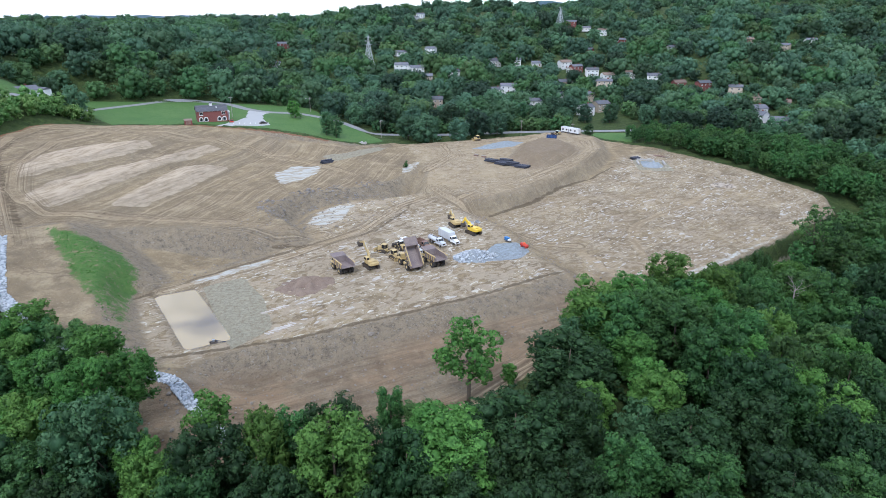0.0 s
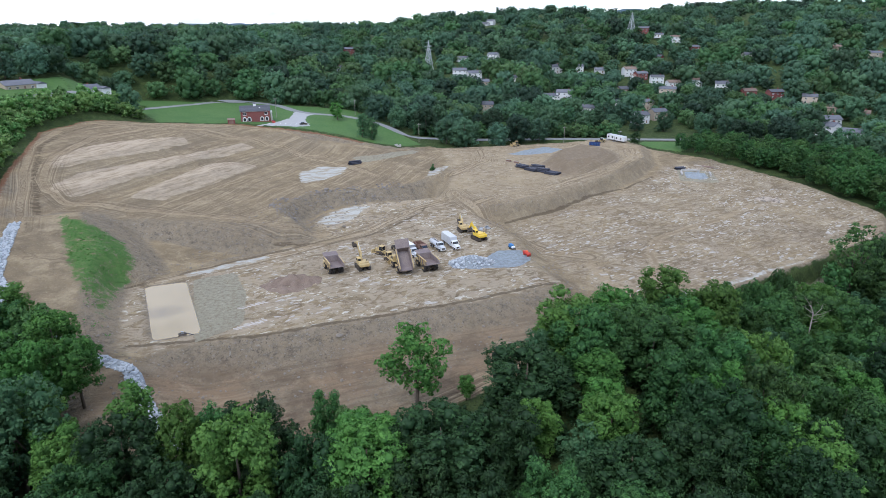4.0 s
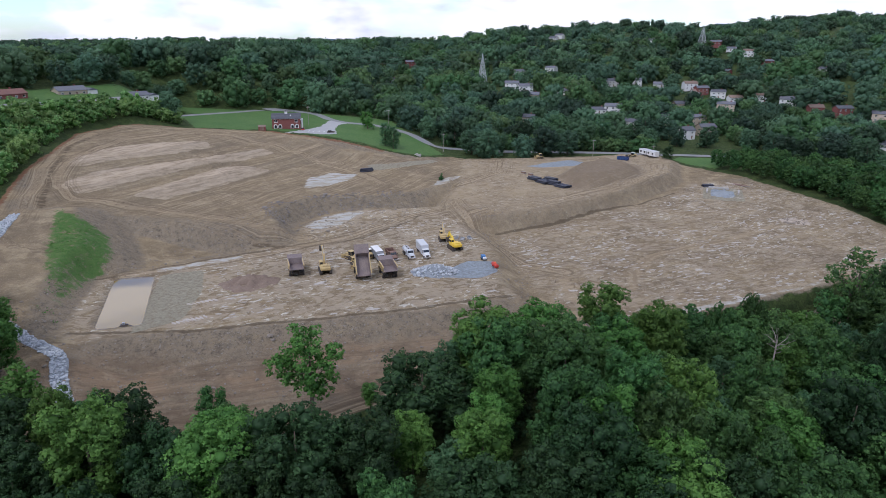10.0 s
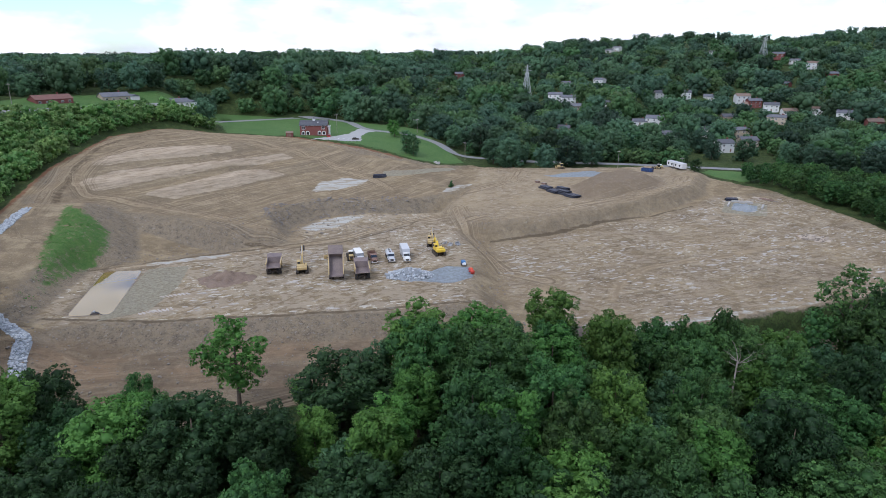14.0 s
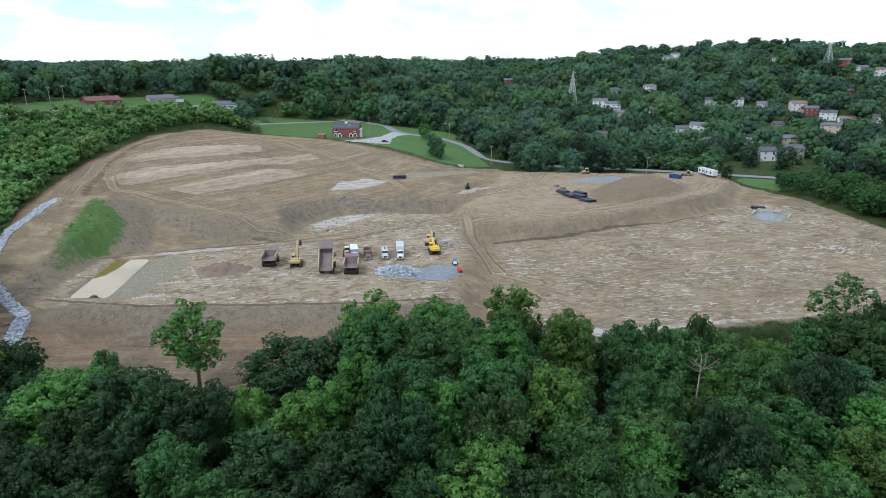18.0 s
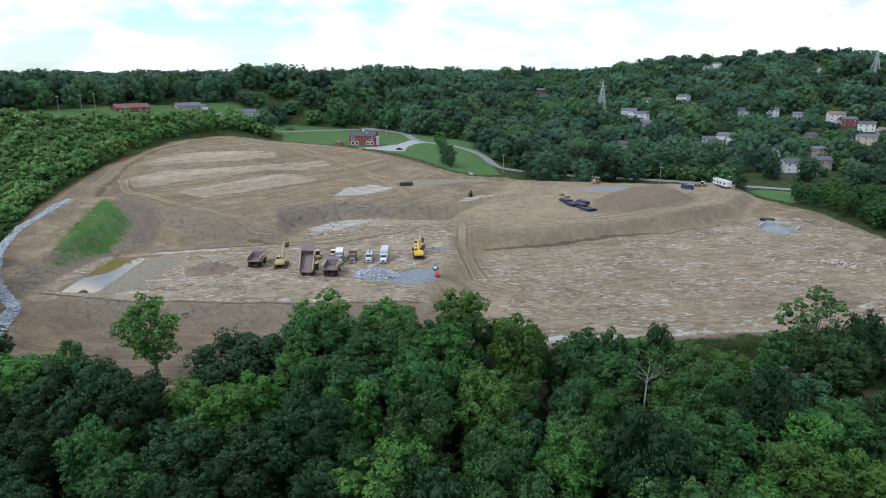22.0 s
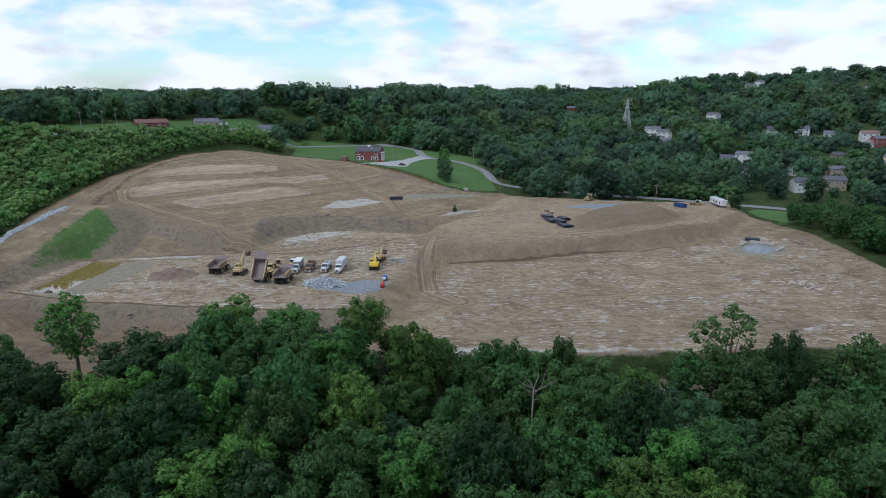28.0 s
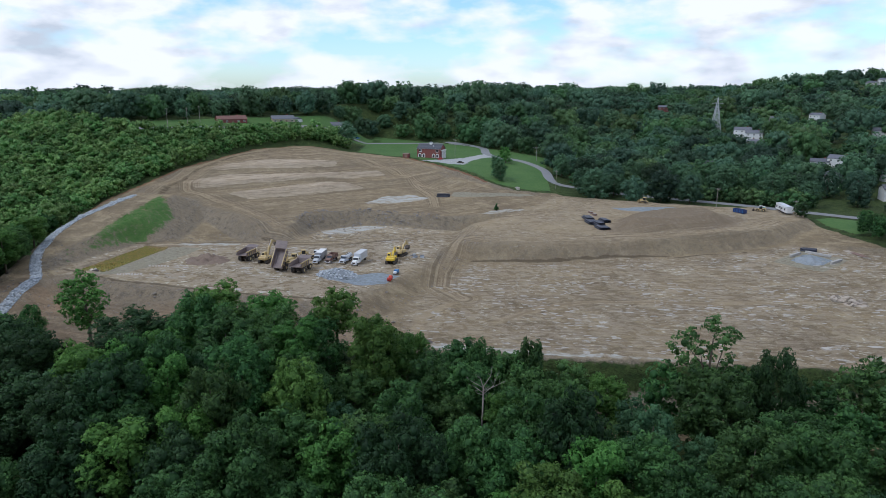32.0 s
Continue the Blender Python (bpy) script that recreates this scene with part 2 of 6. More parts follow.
        if ay != by:
            inside ^= ((ay > y) != (by > y)) & (x < ex * (y - ay) / ey + ax)
    return np.sqrt(best) * np.where(inside, -1, 1)


def along(line, x, y):
    """Distance to an open line."""
    best = np.full(np.shape(x), 1e18)
    for (ax, ay), (bx, by) in zip(line, line[1:]):
        ex, ey = bx - ax, by - ay
        k = np.clip(((x - ax) * ex + (y - ay) * ey) / (ex * ex + ey * ey), 0, 1)
        best = np.minimum(best, (x - ax - k * ex) ** 2 + (y - ay - k * ey) ** 2)
    return np.sqrt(best)


def waves(x, y, size, seed=0):
    """Cheap smooth unevenness, about -1 to 1."""
    a = np.zeros(np.shape(x))
    for i in range(6):
        th, k = 2.4 * i + seed, (0.7 + 0.23 * i) * 2 * math.pi / size
        a = a + np.sin(k * (x * math.cos(th) + y * math.sin(th)) + 1.7 * i * i + seed * 3.1)
    return a / 3.0


SITE = [(-178, 240), (-195, 270), (-196, 305), (-178, 335), (-150, 346), (-138, 352), (-108, 350), (-82, 350), (-56, 345), (-44, 350), (-30, 366), (5, 370),
        (46, 390), (66, 401), (86, 403), (99, 386), (131, 366), (159, 324), (174, 279), (166, 255), (152, 243), (118, 214), (97, 197), (72, 176), (48, 158), (22, 130),
        (2, 112), (-22, 102), (-40, 92), (-58, 96), (-72, 112), (-100, 132), (-130, 161), (-155, 198)]
HILL = [(-180, 240), (-197, 270), (-198, 305), (-180, 333), (-140, 342), (-100, 338), (-60, 334), (-34, 346), (-22, 348), (-15, 325), (-14, 300), (-22, 280), (-36, 262), (-50, 255), (-62, 246),
        (-65, 225), (-48, 206), (-68, 204), (-95, 205), (-119, 200), (-135, 185)]
PAD = [(-66, 126), (-57, 126), (-39, 135), (-12, 148.5), (7, 158), (24, 167), (37, 178), (30, 190), (27, 203), (22, 221), (10, 238), (-4, 262), (-15, 256),
       (-28, 223), (-41, 210), (-58, 193), (-68, 183), (-78, 170), (-87, 162), (-78, 145)]
LOWER = [(-41, 210), (-52, 224), (-50, 240), (-43, 251), (-23, 260), (-10, 267), (-8, 250), (-25, 225)]
BENCH = [(3, 249.5), (20, 254), (36, 266), (50, 284.5), (65, 305.5), (80, 335), (89, 352), (92, 388), (84, 402), (66, 400), (46, 388), (5, 372), (-24, 360), (-14, 330), (-8, 300), (-8, 272)]
MOUND = [(49, 317), (59, 326), (66, 341), (66, 352), (57, 360), (47, 347), (43, 328)]
FLAT = [(19.5, 247), (39, 266), (56, 289.5), (73, 305), (92, 331), (99, 352), (115, 356), (131, 364), (158, 322), (173, 279), (165, 256), (152, 243), (118, 214), (97, 197), (72, 177),
        (60, 178), (43, 192), (37, 203), (28, 225)]
LAWN = [(-250, 410), (-178, 338), (-150, 348), (-138, 354), (-108, 352), (-82, 352), (-56, 346), (-44, 352), (-32, 368), (-60, 400), (-92, 440), (-160, 440)]
VERGE = [(-214, 215), (-262, 212), (-266, 300), (-246, 372), (-226, 404), (-202, 384), (-210, 345), (-222, 306), (-225, 262)]
SCRUB = [(-72, 106), (-130, 157), (-158, 198), (-182, 238), (-200, 268), (-203, 306), (-188, 338), (-206, 343), (-220, 306), (-222, 215), (-320, 150), (-210, 40), (-80, 62)]
ROADS = [[(-246, 150), (-241, 217), (-233, 292), (-216, 366), (-207, 388), (-196, 411), (-184, 433), (-152, 437), (-126, 415), (-110, 408), (-90, 412), (-68, 406), (-47, 388), (-30, 398), (6, 402), (54, 410), (95, 413), (137, 417), (200, 428), (290, 450)]]
GRASS_BANK = [(-126, 186), (-113, 184), (-99, 182), (-88, 172), (-84, 155), (-74, 137), (-64, 124), (-74, 128), (-96, 150), (-117, 175)]
POND = [(-61, 132.5), (-80, 161.5), (-72, 166), (-52.2, 137.2)]


def hill_u(x, y):
    """Metres up the terraced hill, towards the west."""
    return -x + 0.2 * (y - 250) + 1.6 * waves(x, y, 60, 7)


def height(x, y, fine=True):
    x, y = np.asarray(x, float), np.asarray(y, float)
    # natural ground: a wooded gully in the south, a hillside in the west, wooded hills beyond
    east = sstep((x - 58) / 26) * (1 - sstep((y - 225) / 60))
    base = -9 + 6 * sstep((y - 60) / 110) * (1 - east) - 6 * east + 6 * sstep((y - 300) / 120)
    west = 47 * sstep((-x - 45) / 255)
    north = 37 * sstep((y - 440) / 480) + 20 * sstep((y - 850) / 500) * sstep((x + 420) / 600) + 14 * sstep((np.hypot(x, y) - 900) / 900)
    west = west - 8 * sstep((-x - 275) / 120)
    north = north - 9 * sstep((y - 760) / 250) * (1 - sstep((x - 150) / 250))
    north = north + 29 * sstep((y - 800 + 0.5 * np.clip(x, -100, 200)) / 215) * sstep((x + 420) / 340) * (1 - 0.8 * sstep((x - 60) / 260))
    h = base + np.maximum(west * sstep((y - 40) / 160), north * 1.0)
    h = h + 18 * sstep((x - 170) / 240) * sstep((y - 120) / 200)
    h = h + waves(x, y, 260, 1) * 5 * sstep((np.hypot(x, y - 230) - 260) / 300) + waves(x, y, 1500, 2) * 10 * sstep((np.hypot(x, y - 230) - 900) / 900)

    def lay(h, poly, z, w):
        d = np.clip(away(poly, x, y) / w, 0, 1)
        return h + (z - h) * (1 - 0.75 * d - 0.25 * sstep(d))
    ramp = 0.145 * ((-x - 58) * 0.78 + (y - 118) * 0.62)
    h = lay(h, [(-50, 100), (-72, 114), (-100, 134), (-130, 163), (-155, 200), (-178, 242), (-160, 250), (-130, 200), (-95, 165), (-60, 122)], ramp, 16)
    f = np.interp(hill_u(x, y), [14, 40, 60, 80, 95, 104, 112, 121, 127, 137, 150, 158, 176, 200], [3.2, 4.6, 5.9, 6.5, 6.8, 7.7, 11.0, 11.9, 15.0, 15.9, 19.9, 20.4, 22.6, 24.4])
    h = lay(h, HILL, f, 9)
    lawn = 16.8 + 0.05 * (-x - 130) - 4.8 * sstep((x + 110) / 70) - 2.5 * sstep((x + 60) / 30)
    h = lay(h, LAWN, lawn, 34)
    h = lay(h, BENCH, 1.6 + 1.7 * sstep((y - 246) / 14) + 0.9 * sstep((y - 275) / 60), 6.0)
    h = lay(h, FLAT, -3.4 + 2.6 * sstep((y - 250) / 110), 5)
    h = lay(h, LOWER, 0.9, 9)
    h = lay(h, PAD, 0.4 + 0.008 * (x + 20), 8)
    h = lay(h, MOUND, 8.6 + 0.02 * (x - 55), 8.5)
    h = h - 1.25 * (1 - sstep((away(POND, x, y) + 2.5) / 5.0))
    if fine:
        near = 1 - sstep((away(SITE, x, y) - 2) / 8)
        h = h + near * (waves(x + 0.6 * y, 3 * (x - y), 21, 6) * 0.14 * (away(PAD, x, y) > 2) + waves(x, y, 17, 3) * 0.16 + waves(x, y, 6.1, 4) * 0.07) * (1 - 0.9 * (away(POND, x, y) < 6))
    return h


def ground_z(x, y):
    return float(height(np.array([x]), np.array([y]))[0])


def spread(lo, hi, step, far, grow=1.14):
    mid = list(np.arange(lo, hi + step / 2, step))
    out, s = [], step
    while not out or out[-1] < far:
        s *= grow
        out.append((out[-1] if out else mid[-1]) + s)
    ins, s = [], step
    while not ins or ins[-1] > -far:
        s *= grow
        ins.append((ins[-1] if ins else mid[0]) - s)
    return np.array(ins[::-1] + mid + out)


def mesh_grid(name, gx, gy, gz, keep=None):
    ny, nx = gx.shape
    idx = np.arange(nx * ny).reshape(ny, nx)
    quads = np.stack([idx[:-1, :-1], idx[:-1, 1:], idx[1:, 1:], idx[1:, :-1]], -1).reshape(-1, 4)
    co3 = np.stack([gx, gy, gz], -1).reshape(-1, 3)
    if keep is not None:
        quads = quads[keep.reshape(-1)]
        used = np.unique(quads)
        remap = np.zeros(nx * ny, int)
        remap[used] = np.arange(len(used))
        quads, co3 = remap[quads], co3[used]
    me = bpy.data.meshes.new(name)
    me.vertices.add(len(co3))
    me.vertices.foreach_set("co", co3.astype(np.float32).reshape(-1))
    me.loops.add(len(quads) * 4)
    me.loops.foreach_set("vertex_index", quads.astype(np.int32).reshape(-1))
    me.polygons.add(len(quads))
    me.polygons.foreach_set("loop_start", np.arange(0, len(quads) * 4, 4, dtype=np.int32))
    me.update(calc_edges=True)
    me.validate()
    me.shade_smooth()
    return me, co3


def ground_material():
    m = bpy.data.materials.new("site_ground")
    m.use_nodes = True
    n, l = m.node_tree.nodes, m.node_tree.links
    b = n["Principled BSDF"]
    b.inputs["Roughness"].default_value, b.inputs["Specular IOR Level"].default_value = 0.92, 0.15
    tc = n.new("ShaderNodeTexCoord")

    def tex(scale, detail=6, rough=0.6, stretch=None, turn=0.0):
        t = n.new("ShaderNodeTexNoise")
        t.inputs["Scale"].default_value, t.inputs["Detail"].default_value, t.inputs["Roughness"].default_value = scale, detail, rough
        if stretch:
            r, v = n.new("ShaderNodeMapping"), n.new("ShaderNodeMapping")
            r.inputs["Rotation"].default_value, v.inputs["Scale"].default_value = (0, 0, -turn), stretch
            l.new(tc.outputs["Object"], r.inputs["Vector"])
            l.new(r.outputs["Vector"], v.inputs["Vector"])
            l.new(v.outputs["Vector"], t.inputs["Vector"])
        else:
            l.new(tc.outputs["Object"], t.inputs["Vector"])
        return t.outputs["Fac"]

    def ramp(v, lo, hi, top=1.0):
        r = n.new("ShaderNodeMapRange")
        r.inputs["From Min"].default_value, r.inputs["From Max"].default_value, r.inputs["To Max"].default_value = lo, hi, top
        l.new(v, r.inputs["Value"])
        return r.outputs["Result"]

    def mix(fac, a, c):
        x = n.new("ShaderNodeMixRGB")
        for s, val in (("Fac", fac), ("Color1", a), ("Color2", c)):
            if isinstance(val, tuple):
                x.inputs[s].default_value = (*val, 1)
            else:
                l.new(val, x.inputs[s])
        return x.outputs["Color"]

    def math2(op, a, c):
        x = n.new("ShaderNodeMath")
        x.operation = op
        for i, val in enumerate((a, c)):
            if isinstance(val, float):
                x.inputs[i].default_value = val
            else:
                l.new(val, x.inputs[i])
        return x.outputs[0]

    def att(name):
        a = n.new("ShaderNodeAttribute")
        a.attribute_name = name
        return a.outputs["Fac"]

    def veins(scale, warp, width, stretch=None, turn=0.0):
        """Thin winding lines, as ruts and scrape marks leave them."""
        v = tex(scale, 3, 0.5, stretch, turn)
        v.node.inputs["Distortion"].default_value = warp
        d = math2("SUBTRACT", v, 0.5)
        a = n.new("ShaderNodeMath")
        a.operation = "ABSOLUTE"
        l.new(d, a.inputs[0])
        return ramp_down(a.outputs[0], width)

    def ramp_down(v, width):
        r = n.new("ShaderNodeMapRange")
        r.inputs["From Max"].default_value, r.inputs["To Min"].default_value, r.inputs["To Max"].default_value = width, 1.0, 0.0
        l.new(v, r.inputs["Value"])
        return r.outputs["Result"]

    grain = tex(1.3, 9, 0.72)
    broad = ramp(tex(0.03, 6), 0.36, 0.62)
    dirt = mix(broad, (0.304, 0.232, 0.134), (0.196, 0.149, 0.092))
    dirt = mix(ramp(tex(0.14, 8, 0.68), 0.46, 0.66, 0.75), dirt, (0.428, 0.343, 0.212))
    dirt = mix(ramp(grain, 0.5, 0.66, 0.5), dirt, (0.145, 0.110, 0.068))
    rut = veins(0.06, 1.6, 0.035, (0.5, 1, 1), 0.6)
    dirt = mix(math2("MULTIPLY", rut, ramp(tex(0.05, 3), 0.4, 0.6, 0.7)), dirt, (0.138, 0.100, 0.062))
    # scraped flats: pale weathered rock showing through in flakes, winding scrape marks between
    swirl = math2("MULTIPLY", veins(0.24, 2.2, 0.07, (0.5, 1, 1), 0.68), ramp(tex(0.4, 4), 0.35, 0.6, 0.75))
    dirt = mix(math2("MULTIPLY", swirl, att("scraped")), dirt, (0.154, 0.117, 0.077))
    patch = tex(0.3, 7, 0.62, (0.72, 1, 1), 0.68)
    patch.node.inputs["Distortion"].default_value = 1.2
    dirt = mix(math2("MULTIPLY", ramp(patch, 0.44, 0.54, 0.75), att("scraped")), dirt, (0.405, 0.335, 0.240))
    fl = tex(0.9, 4, 0.55, (0.5, 1, 1), 0.68)
    fl.node.inputs["Distortion"].default_value = 0.6
    flakes = math2("MULTIPLY", ramp(fl, 0.585, 0.605, 0.85), ramp(tex(0.07, 3), 0.44, 0.55))
    dirt = mix(math2("MULTIPLY", flakes, att("scraped")), dirt, (0.620, 0.585, 0.490))
    drag = ramp(tex(1.3, 6, 0.65, (0.06, 1, 1), 0.68), 0.52, 0.60, 0.6)
    dirt = mix(math2("MULTIPLY", drag, att("rows")), dirt, (0.179, 0.139, 0.091))
    # lighter terrace bands and long wheel lines
    def contour(scale, lo, hi, top):
        """Streaks that follow the terraces round the hill."""
        v, sc_, ad = n.new("ShaderNodeCombineXYZ"), n.new("ShaderNodeVectorMath"), n.new("ShaderNodeVectorMath")
        sc_.operation, ad.operation, sc_.inputs["Scale"].default_value = "SCALE", "ADD", 0.02
        l.new(math2("MULTIPLY", att("uphill"), scale), v.inputs["X"])
        l.new(tc.outputs["Object"], sc_.inputs[0])
        l.new(v.outputs["Vector"], ad.inputs[0])
        l.new(sc_.outputs["Vector"], ad.inputs[1])
        t = n.new("ShaderNodeTexNoise")
        t.inputs["Scale"].default_value, t.inputs["Detail"].default_value, t.inputs["Roughness"].default_value = 1.0, 4, 0.6
        l.new(ad.outputs["Vector"], t.inputs["Vector"])
        return math2("MULTIPLY", ramp(t.outputs["Fac"], lo, hi, top), att("hillside"))

    dirt = mix(contour(0.5, 0.46, 0.6, 0.7), dirt, (0.178, 0.132, 0.083))
    dirt = mix(contour(0.9, 0.52, 0.66, 0.6), dirt, (0.415, 0.328, 0.210))
    dirt = mix(contour(2.6, 0.54, 0.66, 0.5), dirt, (0.150, 0.112, 0.072))
    lines = ramp(tex(1.1, 5, 0.6, (0.045, 1, 1), 0.72), 0.5, 0.57, 0.5)
    dirt = mix(math2("MULTIPLY", math2("MULTIPLY", lines, att("rows")), ramp(tex(0.05, 4), 0.4, 0.55)), dirt, (0.152, 0.112, 0.069))
    clods = ramp(tex(2.6, 3, 0.6), 0.6, 0.64, 0.55)
    dirt = mix(clods, dirt, (0.428, 0.349, 0.238))
    edge = math2("ADD", att("band"), ramp(tex(0.25, 6, 0.6), 0.2, 0.8, 0.35))
    dirt = mix(ramp(edge, 0.55, 0.8, 0.85), dirt, mix(ramp(tex(0.8, 7, 0.7, (0.12, 1, 1), 1.3), 0.45, 0.62), (0.516, 0.416, 0.299), (0.302, 0.236, 0.153)))
    # banks of raw broken rock and damp soil
    dirt = mix(math2("MULTIPLY", ramp(tex(0.3, 6, 0.65), 0.2, 0.5, 0.9), att("rocky")), dirt, (0.245, 0.200, 0.138))
    dirt = mix(math2("MULTIPLY", ramp(tex(0.55, 8, 0.75), 0.48, 0.60, 0.8), att("rocky")), dirt, (0.128, 0.104, 0.077))
    dirt = mix(math2("MULTIPLY", ramp(tex(1.1, 5, 0.65), 0.58, 0.66, 0.75), att("rocky")), dirt, (0.330, 0.300, 0.245))
    dirt = mix(math2("MULTIPLY", ramp(tex(2.4, 5, 0.7), 0.55, 0.63, 0.7), att("rocky")), dirt, (0.300, 0.255, 0.195))
    dirt = mix(math2("MULTIPLY", ramp(tex(1.7, 5, 0.7), 0.56, 0.64, 0.7), att("rocky")), dirt, (0.075, 0.060, 0.045))
    dirt = mix(math2("MULTIPLY", ramp(tex(0.11, 6, 0.65, (0.35, 1, 1), 0.47), 0.38, 0.56, 0.8), att("russet")), dirt, (0.265, 0.182, 0.110))
    dirt = mix(math2("MULTIPLY", ramp(tex(0.55, 6, 0.65, (0.07, 1, 1), 0.47), 0.5, 0.6, 0.65), att("russet")), dirt, (0.160, 0.116, 0.075))
    dirt = mix(math2("MULTIPLY", ramp(tex(0.8, 6, 0.65, (0.06, 1, 1), 0.47), 0.56, 0.64, 0.5), att("russet")), dirt, (0.330, 0.250, 0.160))
    dirt = mix(math2("MULTIPLY", ramp(tex(0.07, 7, 0.7), 0.5, 0.62, 0.7), att("russet")), dirt, (0.135, 0.098, 0.064))
    dirt = mix(math2("MULTIPLY", ramp(tex(0.2, 8, 0.75), 0.54, 0.66, 0.6), att("russet")), dirt, (0.360, 0.285, 0.190))
    dirt = mix(math2("MULTIPLY", ramp(tex(0.5, 8, 0.7), 0.2, 0.55, 0.8), att("soil")), dirt, (0.205, 0.152, 0.100))
    # dark lines beside tracks, along ruts and at bank and pad edges
    edge = math2("ADD", att("dark_line"), ramp(tex(0.25, 6), 0.2, 0.8, 0.5))
    dirt = mix(ramp(edge, 0.72, 0.92, 0.75), dirt, (0.104, 0.077, 0.047))
    edge = math2("ADD", att("track"), ramp(tex(0.5, 5), 0.2, 0.8, 0.6))
    dirt = mix(ramp(edge, 0.7, 1.2, 0.5), dirt, (0.385, 0.298, 0.186))

    def beside(scale, lo, hi, top):
        """Lines that keep a distance from the middle of the haul roads."""
        v, sc_, ad, t = n.new("ShaderNodeCombineXYZ"), n.new("ShaderNodeVectorMath"), n.new("ShaderNodeVectorMath"), n.new("ShaderNodeTexNoise")
        sc_.operation, ad.operation, sc_.inputs["Scale"].default_value = "SCALE", "ADD", 0.025
        l.new(math2("MULTIPLY", att("from_road"), scale), v.inputs["X"])
        l.new(tc.outputs["Object"], sc_.inputs[0])
        l.new(v.outputs["Vector"], ad.inputs[0])
        l.new(sc_.outputs["Vector"], ad.inputs[1])
        t.inputs["Scale"].default_value, t.inputs["Detail"].default_value, t.inputs["Roughness"].default_value = 1.0, 3, 0.6
        l.new(ad.outputs["Vector"], t.inputs["Vector"])
        return math2("MULTIPLY", ramp(t.outputs["Fac"], lo, hi, top), ramp_down(att("from_road"), 9.0))

    dirt = mix(beside(1.5, 0.48, 0.58, 0.85), dirt, (0.150, 0.110, 0.069))
    dirt = mix(beside(2.3, 0.54, 0.64, 0.7), dirt, (0.430, 0.340, 0.218))
    edge = math2("ADD", att("pale"), ramp(tex(0.3, 7, 0.65), 0.2, 0.8, 0.9))
    dirt = mix(ramp(edge, 1.0, 1.2, 0.85), dirt, mix(ramp(tex(0.6, 6, 0.6, (0.3, 1, 1), 0.6), 0.45, 0.6), (0.509, 0.510, 0.468), (0.359, 0.312, 0.232)))
    edge = math2("ADD", att("red"), ramp(tex(0.3, 7, 0.65), 0.2, 0.8, 0.6))
    dirt = mix(ramp(edge, 0.8, 1.1, 0.8), dirt, (0.196, 0.087, 0.046))
    for name, ca, cb in (("gravel_pale", (0.338, 0.318, 0.232), (0.224, 0.194, 0.136)), ("gravel_blue", (0.30, 0.355, 0.385), (0.20, 0.225, 0.24)), ("grass", (0.048, 0.135, 0.026), (0.090, 0.175, 0.045))):
        edge = math2("ADD", att(name), ramp(tex(0.45, 8, 0.7), 0.2, 0.8, 0.5))
        dirt = mix(ramp(edge, 0.68, 0.82, 0.92), dirt, mix(ramp(tex(0.9, 8, 0.72), 0.38, 0.62), ca, cb))
    wood = mix(ramp(tex(0.3, 6), 0.4, 0.6), (0.035, 0.06, 0.018), (0.07, 0.10, 0.03))
    wood = mix(ramp(tex(1.6, 6), 0.45, 0.7), wood, (0.03, 0.04, 0.015))
    edge = math2("ADD", att("dirt"), ramp(tex(0.4, 6), 0.2, 0.8, 0.5))
    col = mix(ramp(edge, 0.65, 0.85), wood, dirt)
    l.new(col, b.inputs["Base Color"])
    bp = n.new("ShaderNodeBump")
    bp.inputs["Strength"].default_value, bp.inputs["Distance"].default_value = 1.0, 0.8
    bh = math2("ADD", tex(0.8, 10, 0.75), math2("MULTIPLY", swirl, -0.35))
    l.new(bh, bp.inputs["Height"])
    l.new(bp.outputs["Normal"], b.inputs["Normal"])
    return m


xs, ys = spread(-230, 190, 1.5, 4600), spread(80, 395, 1.5, 4600)
GX, GY = np.meshgrid(xs, ys)
me, co3 = mesh_grid("ground", GX, GY, height(GX, GY))
px, py = co3[:, 0].astype(float), co3[:, 1].astype(float)


def layer(name, values):
    a = me.attributes.new(name, "FLOAT", "POINT")
    a.data.foreach_set("value", np.asarray(values, np.float32))


def inside(poly, soft=2.5):
    return 1 - sstep((away(poly, px, py) + soft) / (2 * soft))


TRACKS = [[(-8, 262), (-18, 250), (-30, 218), (-52, 192), (-80, 165)], [(-4, 270), (10, 245), (24, 226), (34, 215), (48, 212)], [(-150, 213), (-142, 205), (-134, 201), (-120, 205), (-107, 211), (-75, 209), (-57, 206), (-43, 213)], [(-150, 213), (-163, 237), (-169, 272), (-160, 302), (-133, 316), (-107, 320), (-77, 317)],
          [(-190, 300), (-165, 300), (-100, 320), (-60, 300), (-42, 285)], [(-30, 99), (-5, 109), (6, 117), (22, 132), (40, 151)], [(-8, 300), (5, 330), (0, 362), (-25, 356)], [(84, 372), (82, 350), (70, 324), (58, 308), (34, 278), (8, 256)],
          [(-28, 362), (10, 368), (50, 383)], [(69, 204), (71, 224), (76, 236), (89, 249), (105, 263), (124, 284)],
          [(48, 206), (52, 190), (60, 182)], [(-190, 276), (-180, 246), (-157, 213), (-136, 184), (-126, 170)]]
